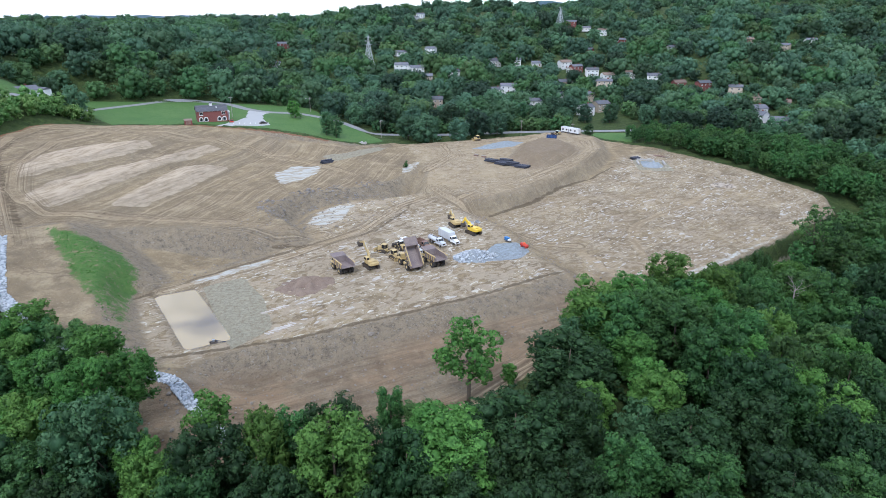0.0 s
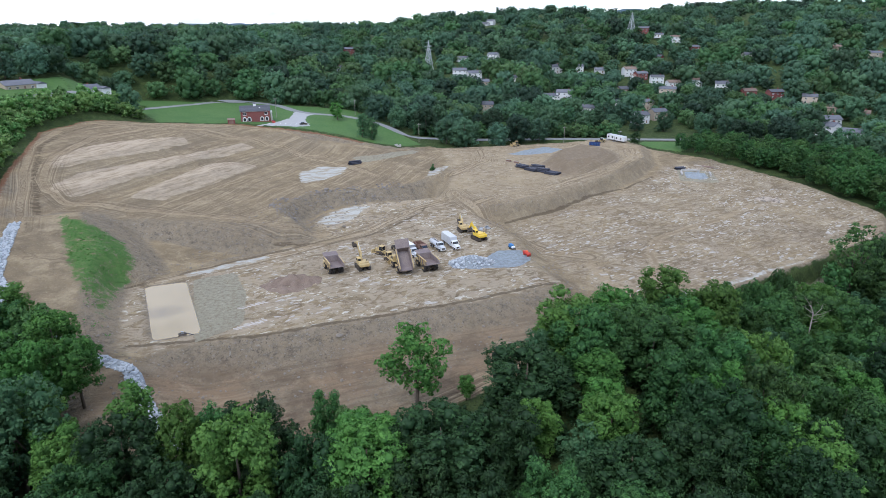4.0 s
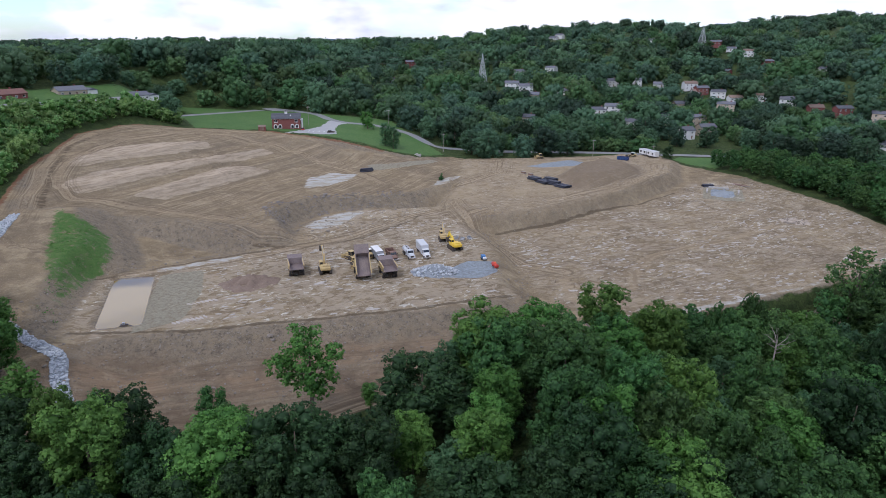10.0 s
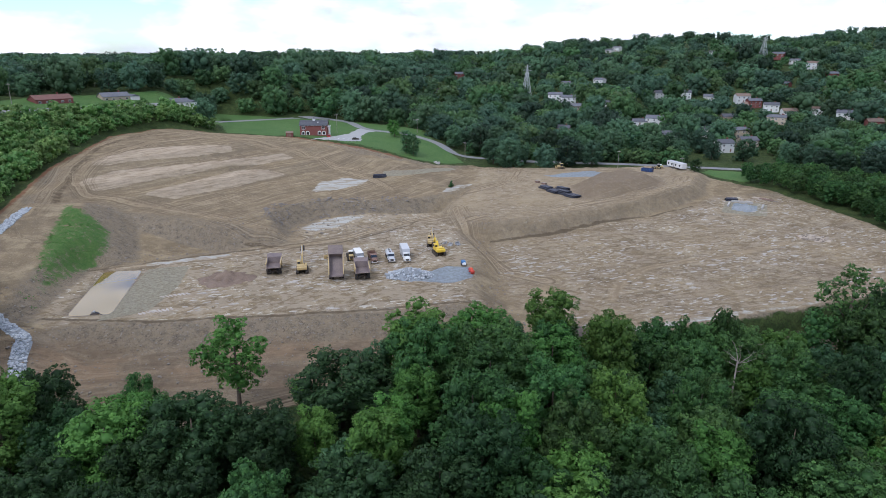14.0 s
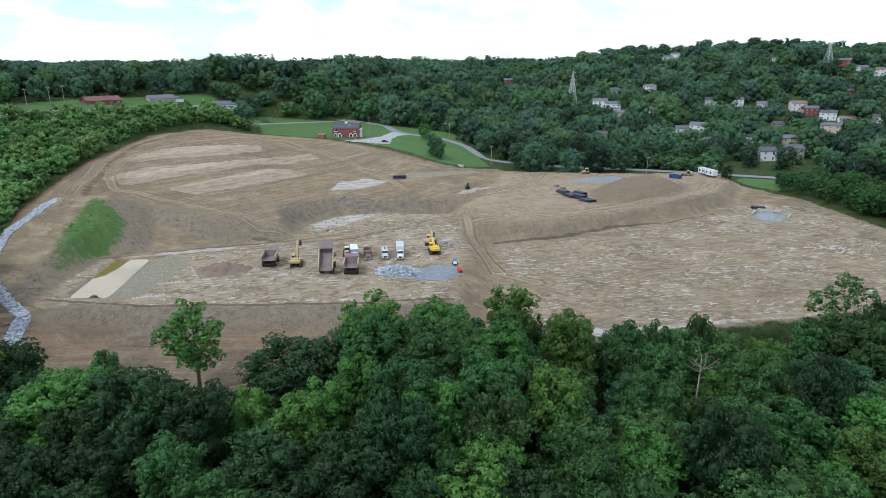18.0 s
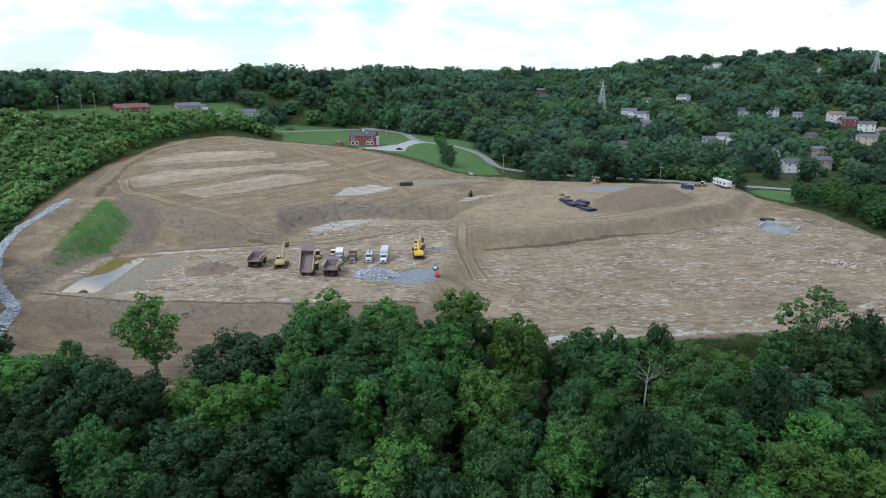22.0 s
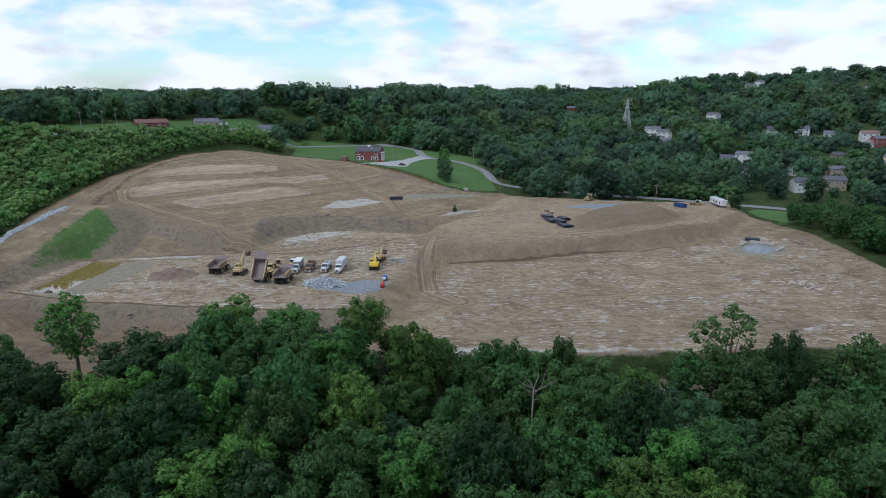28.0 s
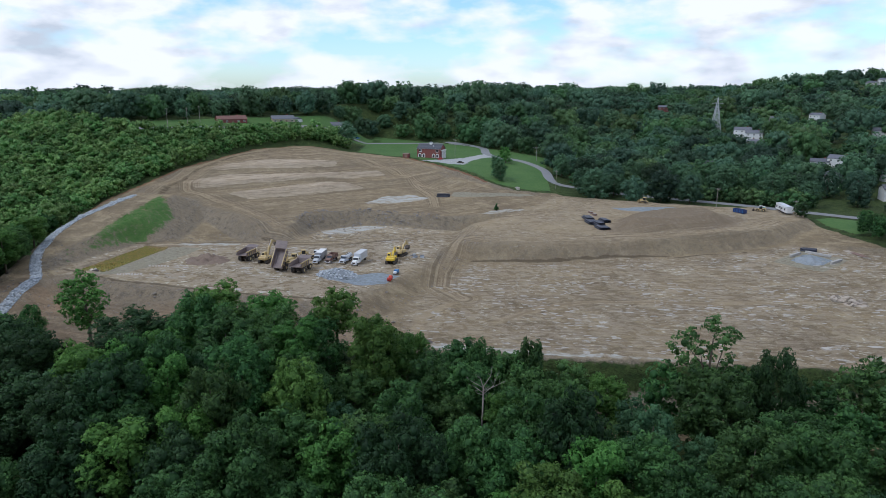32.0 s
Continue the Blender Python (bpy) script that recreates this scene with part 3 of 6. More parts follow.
# darkened lines: a ditch edge, two ruts, the field's bank toe, both pad edges
DARK_LINES = [[(-187, 300), (-185, 274), (-176, 247), (-154, 215), (-133, 188)], [(-58, 200), (-40, 204), (-25, 218), (-15, 243), (-13, 258)], [(69, 204), (71, 224), (76, 236), (89, 249), (105, 263)], [(19, 247), (39, 266), (56, 290), (73, 305), (90, 329)], [(-86, 160), (-68, 181), (-42, 207), (-28, 222)], [(-66, 127), (-38, 136), (7, 159), (36, 178)]]
BANDS = [[(-154, 223), (-162, 237), (-162, 256), (-155, 276), (-138, 294), (-135, 290), (-138, 269), (-148, 243), (-151, 229)], [(-145, 213), (-144, 226), (-138, 245), (-126, 272), (-115, 307), (-110, 308), (-120, 272), (-126, 246), (-130, 217), (-134, 206), (-140, 204)], [(-118, 216), (-118, 234), (-116, 260), (-114, 273), (-99, 284), (-101, 273), (-104, 251), (-109, 234), (-110, 223)]]
layer("rows", 0.8 * inside(FLAT) + 0.25 * inside(PAD))
layer("dirt", np.maximum(inside(SITE, 2), 1 - sstep((along([(80, 171), (106, 192), (137, 218), (160, 238)], px, py) - 5) / 3)))
layer("scraped", np.maximum.reduce([0.7 * inside(FLAT), inside(PAD), inside(LOWER), 0.5 * inside(BENCH)]))
BANKS = [[(-57, 125), (-39, 134), (-12, 147), (24, 166), (40, 178), (60, 167), (22, 130), (2, 112), (-22, 102), (-40, 92), (-58, 97)], [(44, 303), (58, 315), (71, 333), (77, 350), (74, 368), (60, 372), (44, 350), (35, 325)]]
slope = np.abs(height(px + 1.5, py, False) - height(px - 1.5, py, False)) / 3 + np.abs(height(px, py + 1.5, False) - height(px, py - 1.5, False)) / 3
layer("rocky", np.maximum(sstep((slope - 0.16) / 0.2), 0.7 * np.maximum.reduce([inside(p, 3) for p in BANKS])) * (1 - 0.75 * inside(HILL, 3) * sstep((-px - 72) / 14)) * (1 - 0.9 * inside([(26, 250), (40, 222), (48, 196), (56, 180), (42, 172), (34, 178), (28, 195), (24, 210), (16, 232), (10, 250)], 4)) * (1 - 0.5 * (1 - sstep((away(BENCH, px, py) - 9) / 3)) * (1 - inside(MOUND, 8))))
layer("dark_line", np.maximum(np.maximum.reduce([1 - sstep((np.abs(along(t, px, py) - 2.4)) / 1.6) for t in TRACKS]) * 0.6, 0.85 * np.maximum.reduce([1 - sstep((along(t, px, py) - 0.2) / 1.5) for t in DARK_LINES])))
hu = hill_u(px, py)
layer("from_road", np.minimum.reduce([along(t, px, py) for t in TRACKS[:9] + TRACKS[11:]]))
layer("uphill", hu)
layer("hillside", np.maximum(inside(HILL, 6), 0.0) * (1 - inside(PAD, 4)))
layer("soil", inside(BANKS[1], 4))
layer("russet", inside([(-62, 118), (-40, 127), (-12, 140), (22, 158), (42, 172), (58, 166), (22, 130), (2, 112), (-22, 102), (-40, 92), (-58, 97)], 4))
bench = inside(HILL, 4) * np.maximum.reduce([sstep((hu - a) / 1.5) * (1 - sstep((hu - b) / 1.5)) for a, b in ((80, 101), (112.5, 120), (127.5, 136), (150.5, 157.5))]) * (py < 318)
layer("track", np.maximum(np.maximum.reduce([1 - sstep(along(t, px, py) / 4.2) for t in TRACKS]), np.maximum.reduce([0.25 * bench, 0.65 * inside(BENCH, 2) * (1 - inside([(44, 303), (58, 315), (71, 333), (77, 350), (74, 368), (60, 372), (44, 350), (35, 325)], 2))])))
layer("pale", np.maximum.reduce([inside(p) for p in (
    [(-77, 279), (-72, 296), (-58, 298), (-57, 284), (-64, 266), (-70, 262)], [(-52, 224), (-50, 238), (-43, 250), (-36, 250), (-38, 232), (-44, 222)],
    [(-75, 172), (-66, 182), (-56, 191), (-54, 188), (-64, 178), (-72, 169)], [(-20, 290), (-14, 300), (-12, 318), (-15, 318), (-20, 300)],
    [(64, 179), (80, 189), (97, 202), (118, 218), (128, 226), (128, 224), (100, 201), (72, 178)])]))
layer("band", np.maximum.reduce([1 - sstep((away(p, px, py) + 0.6) / 2.4) for p in BANDS]))
layer("grass", np.maximum(0.6 * inside(GRASS_BANK, 3.5) * (0.55 + 0.45 * sstep((py - 124) / 36)), 1 - sstep((along([(80, 171), (106, 192), (137, 218), (160, 238)], px, py) - 2.2) / 2.5)))
layer("gravel_blue", np.maximum.reduce([inside(p, 1.2) for p in ([(18.0, 203), (25, 205.5), (29, 196), (25.5, 190), (18, 187), (14, 186.5), (13, 194)], [(16, 350), (26, 362), (37, 373), (48, 369), (40, 356), (25, 347)], [(106, 328), (116, 326), (118, 339), (108, 341)])]))
layer("gravel_pale", np.maximum.reduce([0.85 * (1 - sstep((along([(66, 169), (74, 174.5), (99, 195), (120, 212), (154, 241)], px, py) - 0.8) / 1.4))] + [inside(p, 1.2) for p in ([(-70, 168), (-60, 175), (-50, 160), (-43, 142), (-50, 131)], [(-62, 318), (-50, 326), (-36, 352), (-30, 352), (-34, 340), (-46, 318), (-56, 309)],
                                                                [(102, 322), (120, 320), (122, 343), (105, 346)])]))
layer("red", (1 - sstep((np.abs(away(SITE, px, py) + 0.5) - 0.5) / 2.2)) * np.where((px < -62) & (py > 130), 0.9, 0.45))
ground = tagged(new("ground", me), "bare graded earth and scraped rock of a building site, running out into woodland floor", "ground", kind="structure")
me.materials.append(ground_material())

# ---- tools for building things ----
def mesh_of(bm, name, mat, smooth=False):
    me = bpy.data.meshes.new(name)
    bm.to_mesh(me)
    bm.free()
    if smooth:
        me.shade_smooth()
    me.materials.append(mat)
    return me


def part(name, bm, mat, parent=None, label="", smooth=False):
    ob = new(name, mesh_of(bm, name, mat, smooth))
    ob.parent = parent
    return tagged(ob, label)


def thing(name, m, label, category, group=""):
    ob = new(name)
    ob.matrix_basis = m
    return tagged(ob, label, category, group)


def box(bm, lo, hi, bevel=0.0, m=None):
    """A box between two corners, its edges rounded by bevel."""
    c = [(a + b) / 2 for a, b in zip(lo, hi)]
    s = [abs(b - a) for a, b in zip(lo, hi)]
    r = bmesh.ops.create_cube(bm, size=1, matrix=(m or Matrix()) @ Matrix.Translation(c) @ Matrix.Diagonal((*s, 1)))
    if bevel:
        bmesh.ops.bevel(bm, geom=list({e for v in r["verts"] for e in v.link_edges}), offset=bevel, segments=1, affect="EDGES")
    return bm


def tube(bm, a, b, r, r2=None, seg=10, caps=True):
    a, b = Vector(a), Vector(b)
    d = b - a
    m = Matrix.Translation((a + b) / 2) @ d.to_track_quat("Z", "Y").to_matrix().to_4x4()
    bmesh.ops.create_cone(bm, cap_ends=caps, segments=seg, radius1=r, radius2=r if r2 is None else r2, depth=d.length, matrix=m)
    return bm


def prism(bm, outline, y0, y1):
    """An outline in x and z, drawn out from y0 to y1."""
    a = [bm.verts.new((x, y0, z)) for x, z in outline]
    b = [bm.verts.new((x, y1, z)) for x, z in outline]
    bm.faces.new(a)
    bm.faces.new(b[::-1])
    for i in range(len(a)):
        j = (i + 1) % len(a)
        bm.faces.new((a[j], a[i], b[i], b[j]))
    bmesh.ops.recalc_face_normals(bm, faces=bm.faces)
    return bm


def drape(name, poly, mat, label, lift=0.06, step=1.0, kind="structure", category="ground", smoothz=False):
    """A sheet that lies on the ground inside a polygon."""
    p = np.array(poly)
    gx, gy = np.meshgrid(np.arange(p[:, 0].min() - step, p[:, 0].max() + 2 * step, step), np.arange(p[:, 1].min() - step, p[:, 1].max() + 2 * step, step))
    d = away(poly, gx, gy) + waves(gx, gy, 9, 5) * 0.35
    gz = height(gx, gy) + lift - 0.25 * sstep((d + step) / step)
    k = (d[:-1, :-1] < step * 0.6) | (d[1:, 1:] < step * 0.6)
    me, _ = mesh_grid(name, gx, gy, gz, k)
    me.materials.append(mat)
    return tagged(new(name, me), label, category, kind=kind)


def ribbon(name, line, width, mat, label, lift=0.08, kind="structure", category="road"):
    """A strip of even width along a line, on the ground."""
    pts = []
    for i in range(len(line) - 1):
        a, b = Vector(line[i]), Vector(line[i + 1])
        p0 = Vector(line[max(i - 1, 0)])
        p3 = Vector(line[min(i + 2, len(line) - 1)])
        n = max(2, int((b - a).length / 2.0))
        for k in range(n):
            t = k / n
            pts.append(0.5 * ((2 * a) + (b - p0) * t + (2 * p0 - 5 * a + 4 * b - p3) * t * t + (3 * a - p0 - 3 * b + p3) * t ** 3))
    pts.append(Vector(line[-1]))
    bm = bmesh.new()
    rows = []
    for i, p in enumerate(pts):
        d = (pts[min(i + 1, len(pts) - 1)] - pts[max(i - 1, 0)]).normalized()
        s = Vector((-d.y, d.x))
        z = ground_z(p.x, p.y)
        row = []
        for k in (-1, -0.5, 0, 0.5, 1):
            q = p + s * width / 2 * k
            row.append(bm.verts.new((q.x, q.y, max(ground_z(q.x, q.y), z - 0.4) + lift - 0.05 * abs(k))))
        rows.append(row)
    for a, b in zip(rows, rows[1:]):
        for i in range(4):
            bm.faces.new((a[i], a[i + 1], b[i + 1], b[i]))
    return tagged(new(name, mesh_of(bm, name, mat, True)), label, category, kind=kind)


def at(x, y, turn=0.0, dz=0.0):
    """The pose of a thing that stands on the ground, its front towards the heading turn (0: east)."""
    return pose(x, y, ground_z(x, y) + dz, 0, 0, turn)

# ---- water, lawn, roads, loose stone ----
M_WATER = bpy.data.materials.new("muddy_water")
M_WATER.use_nodes = True
_b = M_WATER.node_tree.nodes["Principled BSDF"]
_b.inputs["Base Color"].default_value, _b.inputs["Roughness"].default_value = (0.21, 0.145, 0.045, 1), 0.02
_b.inputs["IOR"].default_value = 2.3
pw = [(-61.5, 129.0), (-84.5, 162.0), (-71.2, 169.7), (-48.6, 136.4)]
bm = bmesh.new()
bm.faces.new([bm.verts.new((x, y, -0.35)) for x, y in pw])
tagged(new("water", mesh_of(bm, "water", M_WATER)), "still muddy tan water in a sediment basin", "pond", kind="structure")
drape("lawn", LAWN, M_LAWN, "mown green lawn sloping to the site's edge", 0.1, 2.0)
tufts = np.random.default_rng(31)
gp = np.stack([tufts.uniform(-128, -62, 9000), tufts.uniform(122, 190, 9000)], 1)
gp = gp[(away(GRASS_BANK, gp[:, 0], gp[:, 1]) + 2.5 * waves(gp[:, 0], gp[:, 1], 9, 2) < -3.0)][:2600]
gz = height(gp[:, 0], gp[:, 1])
blade = tufts.normal(size=(len(gp), 3, 3)) * np.array([0.2, 0.2, 0.0]) + np.array([[0, 0, 0], [0.05, 0, 0], [0, 0, 0.3]])
blade = blade + np.concatenate([gp, gz[:, None]], 1)[:, None]
gm = bpy.data.meshes.new("grass")
gm.from_pydata(blade.reshape(-1, 3).tolist(), [], np.arange(len(gp) * 3).reshape(-1, 3).tolist())
gm.materials.append(M_LEAF_BRIGHT)
tagged(new("grass", gm), "tufts of fresh green grass on a bank beside the basin", "grass", kind="stuff")

# ---- trees ----
def lobes_of(rng, h, r, n, low=0.32, full=1.0):
    """Round masses that make up a crown of height h and radius r: centres and sizes."""
    c, s = [], []
    for i in range(n):
        t = (i + 0.5) / n
        z = h * (low + (0.93 - low) * t)
        wide = r * math.sin(math.pi * (0.16 + 0.70 * t)) ** 0.62
        a, d = i * 2.4 + rng.uniform(-0.5, 0.5), wide * rng.uniform(0.35, 0.88)
        k = full * r * rng.uniform(0.28, 0.54) * (13 / max(n, 13)) ** 0.4 * (1.0 if t < 0.8 else 0.8)
        c.append((d * math.cos(a), d * math.sin(a), min(z, h - k * 0.8)))
        s.append(k)
    return np.array(c), np.array(s)


def leaf_quads(rng, c, s, n, size, each=11):
    """Small leaf sprays gathered in round tufts over the outside of the lobes: per spray three corners, the way it faces and its tuft's tone, (n, 5, 3)."""
    m = max(8, n // each)
    k = rng.choice(len(s), m * 3, p=s ** 2 / (s ** 2).sum())
    d = rng.normal(size=(m * 3, 3))
    d[:, 2] = d[:, 2] + 0.35
    d /= np.linalg.norm(d, axis=1)[:, None]
    bulge = 1 + 0.14 * np.sin(d[:, 0] * 7 + k) * np.sin(d[:, 1] * 6 + 2 * k)
    p = c[k] + d * (s[k] * bulge)[:, None] * rng.uniform(0.8, 1.08, (m * 3, 1)) * np.array([1, 1, 0.85])
    dist = np.linalg.norm(p[:, None] - c[None], axis=2) / s[None]
    dist[np.arange(m * 3), k] = 9
    ok = np.flatnonzero(dist.min(1) > 0.78)[:m]
    p, d = p[ok], d[ok]
    tone = rng.random(len(p))
    t = np.repeat(np.arange(len(p)), each)
    e = rng.normal(size=(len(t), 3)) + d[t] * 0.7 + np.array([0, 0, 0.45])
    e /= np.linalg.norm(e, axis=1)[:, None]
    wide = size * rng.uniform(1.9, 3.1, (len(p), 1))[t]
    q = p[t] + e * wide * rng.uniform(0.7, 1.05, (len(t), 1)) * np.array([1, 1, 0.72])
    nrm = e + rng.normal(size=e.shape) * 0.42
    nrm[:, 2] += 0.25
    nrm /= np.linalg.norm(nrm, axis=1)[:, None]
    u = np.cross(nrm, rng.normal(size=e.shape))
    u /= np.linalg.norm(u, axis=1)[:, None]
    v = np.cross(nrm, u)
    w = size * rng.uniform(0.7, 1.35, (len(t), 1))
    droop = nrm * w * 0.35
    soft = e * 0.62 + nrm * 0.12 + d[t] * 0.5
    mark = np.zeros((len(t), 3))
    mark[:, 0] = tone[t]
    return np.stack([q - u * w - droop, q + u * w - droop, q + v * w * 1.3 + droop, soft, mark], 1)


ICO_V, ICO_F = None, None


def core_of(c, s, shrink=0.8):
    """Plain inner masses, so that a crown is not seen through everywhere."""
    global ICO_V, ICO_F
    if ICO_V is None:
        b = bmesh.new()
        bmesh.ops.create_icosphere(b, subdivisions=1, radius=1)
        b.verts.ensure_lookup_table()
        ICO_V = np.array([v.co[:] for v in b.verts])
        ICO_F = np.array([[v.index for v in f.verts] for f in b.faces])
        b.free()
    v = (c[:, None] + ICO_V[None] * (s * shrink)[:, None, None]).reshape(-1, 3)
    f = (ICO_F[None] + (np.arange(len(s)) * len(ICO_V))[:, None, None]).reshape(-1, 3)
    return v, f


def crown_mesh(name, quads, core, mats):
    cv, cf = core
    q = quads[:, :3].reshape(-1, 3)
    verts = np.concatenate([q, cv])
    n4, n3 = len(quads), len(cf)
    loops = np.concatenate([np.arange(n4 * 3), (cf + n4 * 3).reshape(-1)])
    start = np.arange(n4 + n3) * 3
    me = bpy.data.meshes.new(name)
    me.vertices.add(len(verts))
    me.vertices.foreach_set("co", verts.astype(np.float32).reshape(-1))
    me.loops.add(len(loops))
    me.loops.foreach_set("vertex_index", loops.astype(np.int32))
    me.polygons.add(n4 + n3)
    me.polygons.foreach_set("loop_start", start.astype(np.int32))
    me.polygons.foreach_set("material_index", np.concatenate([np.zeros(n4), np.ones(n3)]).astype(np.int32))
    me.update(calc_edges=True)
    face = np.zeros((len(verts), 3), np.float32)
    face[:n4 * 3] = np.repeat(quads[:, 3] / np.linalg.norm(quads[:, 3], axis=1)[:, None], 3, axis=0)
    me.normals_split_custom_set_from_vertices(face)
    # inner masses stay at clump 0, the darkest tone, as painted shade inside crowns
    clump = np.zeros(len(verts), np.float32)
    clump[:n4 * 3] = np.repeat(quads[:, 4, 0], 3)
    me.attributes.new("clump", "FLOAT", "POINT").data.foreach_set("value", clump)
    for m in mats:
        me.materials.append(m)
    return me


def trunk_mesh(rng, h, r, c, mat=None, limbs=5):
    bm = bmesh.new()
    tube(bm, (0, 0, -0.6), (0.1, 0.05, h * 0.35), r, r * 0.75, 8)
    tube(bm, (0.1, 0.05, h * 0.34), (0.25, -0.1, h * 0.8), r * 0.75, r * 0.2, 7)
    for i in range(min(limbs, len(c))):
        z = h * rng.uniform(0.3, 0.55)
        tube(bm, (0.12, 0, z), c[i], r * 0.35, r * 0.1, 5)
    return mesh_of(bm, "trunk", mat or M_BARK, True)


def tree_kind(seed, h, r, lobes, n, size, leaf, low=0.32, limbs=5, core=0.58, full=1.0, deep=None):
    rng = np.random.default_rng(seed)
    c, s = lobes_of(rng, h, r, lobes, low, full)
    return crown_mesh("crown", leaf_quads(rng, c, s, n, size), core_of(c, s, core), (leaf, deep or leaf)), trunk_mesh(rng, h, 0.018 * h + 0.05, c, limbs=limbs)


def tree(kind, x, y, scale, turn, label, name="tree", group="", dz=0.0):
    crown, trunk = kind
    ob = thing(name, pose(x, y, ground_z(x, y) + dz, 0, 0, turn) @ Matrix.Diagonal((scale, scale, scale * (0.92 + 0.16 * ((turn * 7) % 1)), 1)), label, "tree", group)
    for nm, data in (("trunk", trunk), ("crown", crown)):
        new(nm, data).parent = ob
    return ob


OAKS = [tree_kind(10 + i, 19, 7.8, 44, 19000, 0.2, M_LEAF, 0.2) for i in range(4)]
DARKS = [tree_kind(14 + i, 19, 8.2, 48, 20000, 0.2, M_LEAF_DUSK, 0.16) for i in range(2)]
ASHES = [tree_kind(20 + i, 18, 6.0, 32, 13500, 0.19, M_LEAF_BRIGHT, 0.3) for i in range(3)]
BLUES = [tree_kind(30 + i, 15, 4.9, 26, 9500, 0.18, M_LEAF_BLUE, 0.22) for i in range(2)]
MIDS = [tree_kind(40 + i, 17.0, 7.6, 26, 4600, 0.34, (M_LEAF_FAR_HAZE, M_LEAF_FAR_HAZE, M_LEAF_FAR_HAZE, M_LEAF_BLUE)[i % 4], 0.12, core=0.6, full=1.05, deep=M_LEAF_DEEP) for i in range(6)]
AVOID = []


def scatter(seed, x0, x1, y0, y1, gap, ok, limit=10 ** 6):
    """Uneven places at least gap apart where ok allows."""
    rng = np.random.default_rng(seed)
    cell, got = {}, []
    n = int((x1 - x0) * (y1 - y0) / gap ** 2 * 6)
    cand = np.stack([rng.uniform(x0, x1, n), rng.uniform(y0, y1, n)], 1)
    cand = cand[ok(cand[:, 0], cand[:, 1])]
    for x, y in cand:
        i, j = int(x // gap), int(y // gap)
        if all((x - a) ** 2 + (y - b) ** 2 > gap * gap for di in (-1, 0, 1) for dj in (-1, 0, 1) for a, b in cell.get((i + di, j + dj), ())):
            cell.setdefault((i, j), []).append((x, y))
            got.append((x, y))
            if len(got) >= limit:
                break
    return got


def clear_of(x, y, r=6):
    good = np.ones(np.shape(x), bool)
    for a, b, q in AVOID:
        dx, dy = 120 - a, 66 - b
        k = 16 / math.hypot(dx, dy)
        good &= along([(a, b), (a + dx * k, b + dy * k)], x, y) > q
    return good


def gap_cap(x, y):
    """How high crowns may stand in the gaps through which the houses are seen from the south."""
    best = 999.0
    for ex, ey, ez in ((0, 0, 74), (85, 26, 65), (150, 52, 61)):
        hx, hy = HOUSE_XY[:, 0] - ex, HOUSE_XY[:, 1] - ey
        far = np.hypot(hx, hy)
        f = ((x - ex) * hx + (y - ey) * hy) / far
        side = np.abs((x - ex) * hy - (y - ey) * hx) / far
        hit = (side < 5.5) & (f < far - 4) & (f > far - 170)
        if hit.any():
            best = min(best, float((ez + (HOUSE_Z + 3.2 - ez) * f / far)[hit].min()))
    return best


def stuff_trees(name, kinds, places, label, scale=(0.8, 1.2), seed=0, cap=None):
    """Many plants as one mesh."""
    rng = np.random.default_rng(seed)
    allq, allv, allf, base, tones, tv = [], [], [], 0, [], []
    zs = height(np.array([p[0] for p in places]), np.array([p[1] for p in places]))
    for (x, y), z in zip(places, zs):
        q, (v, f) = kinds[rng.integers(len(kinds))]
        k, a = rng.uniform(*scale), rng.uniform(0, 6.28)
        m = np.array([[math.cos(a), math.sin(a), 0], [-math.sin(a), math.cos(a), 0], [0, 0, rng.uniform(0.85, 1.15)]]) * k
        o = np.array([x, y, z])
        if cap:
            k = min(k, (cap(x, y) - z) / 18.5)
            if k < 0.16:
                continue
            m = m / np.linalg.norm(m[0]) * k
        w = q @ m
        w[:, :3] += o
        w[:, 4] = q[:, 4]
        allq.append(w)
        allv.append(v @ m + o)
        allf.append(f + base)
        tones += [rng.random()] * (len(q) * 3)
        tv += [tones[-1]] * len(v)
        base += len(v)
    return allq, allv, allf, np.array(tones + tv)

# ---- the woods ----
HOUSES = [(-172, 669), (-14, 763), (-16, 620), (-42, 659), (54, 692), (76, 698), (99, 694), (133, 667), (149, 653), (184, 636), (115, 617), (190, 883), (205, 859), (254, 733),
          (411, 741), (355, 765), (95, 538), (120, 537), (122, 495), (107, 479), (152, 613), (224, 558), (241, 533), (245, 506), (257, 485), (216, 438), (226, 425), (-6, 514),
          (11, 624), (-45, 1085), (-197, 814), (58, 572), (-26, 642), (46, 570), (73, 507), (-49, 758),
          (136, 668), (127, 684), (162, 642), (212, 583), (199, 612), (149, 598), (171, 776), (219, 820), (358, 767), (376, 730), (105, 1034), (-37, 1109), (175, 912), (226, 462)]
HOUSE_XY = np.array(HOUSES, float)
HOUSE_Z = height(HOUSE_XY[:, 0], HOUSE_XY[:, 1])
AVOID += [(x, y, 8.0) for x, y in HOUSES] + [(-240, 284, 12), (-240, 322, 12), (-228, 360, 12), (-131, 365, 14)]
SINGLES = [(5.5, 116), (60, 156), (130, 204), (100, 164), (-62, 352), (-66, 356), (-92, 398)]
tree(tree_kind(71, 20, 5.4, 26, 4600, 0.25, M_LEAF_BRIGHT, 0.36, 12, 0.4, 0.85), 5.5, 116.5, (18.5 - ground_z(5.5, 116.5)) / 20, 0, "single slender green tree standing on the bare bank")
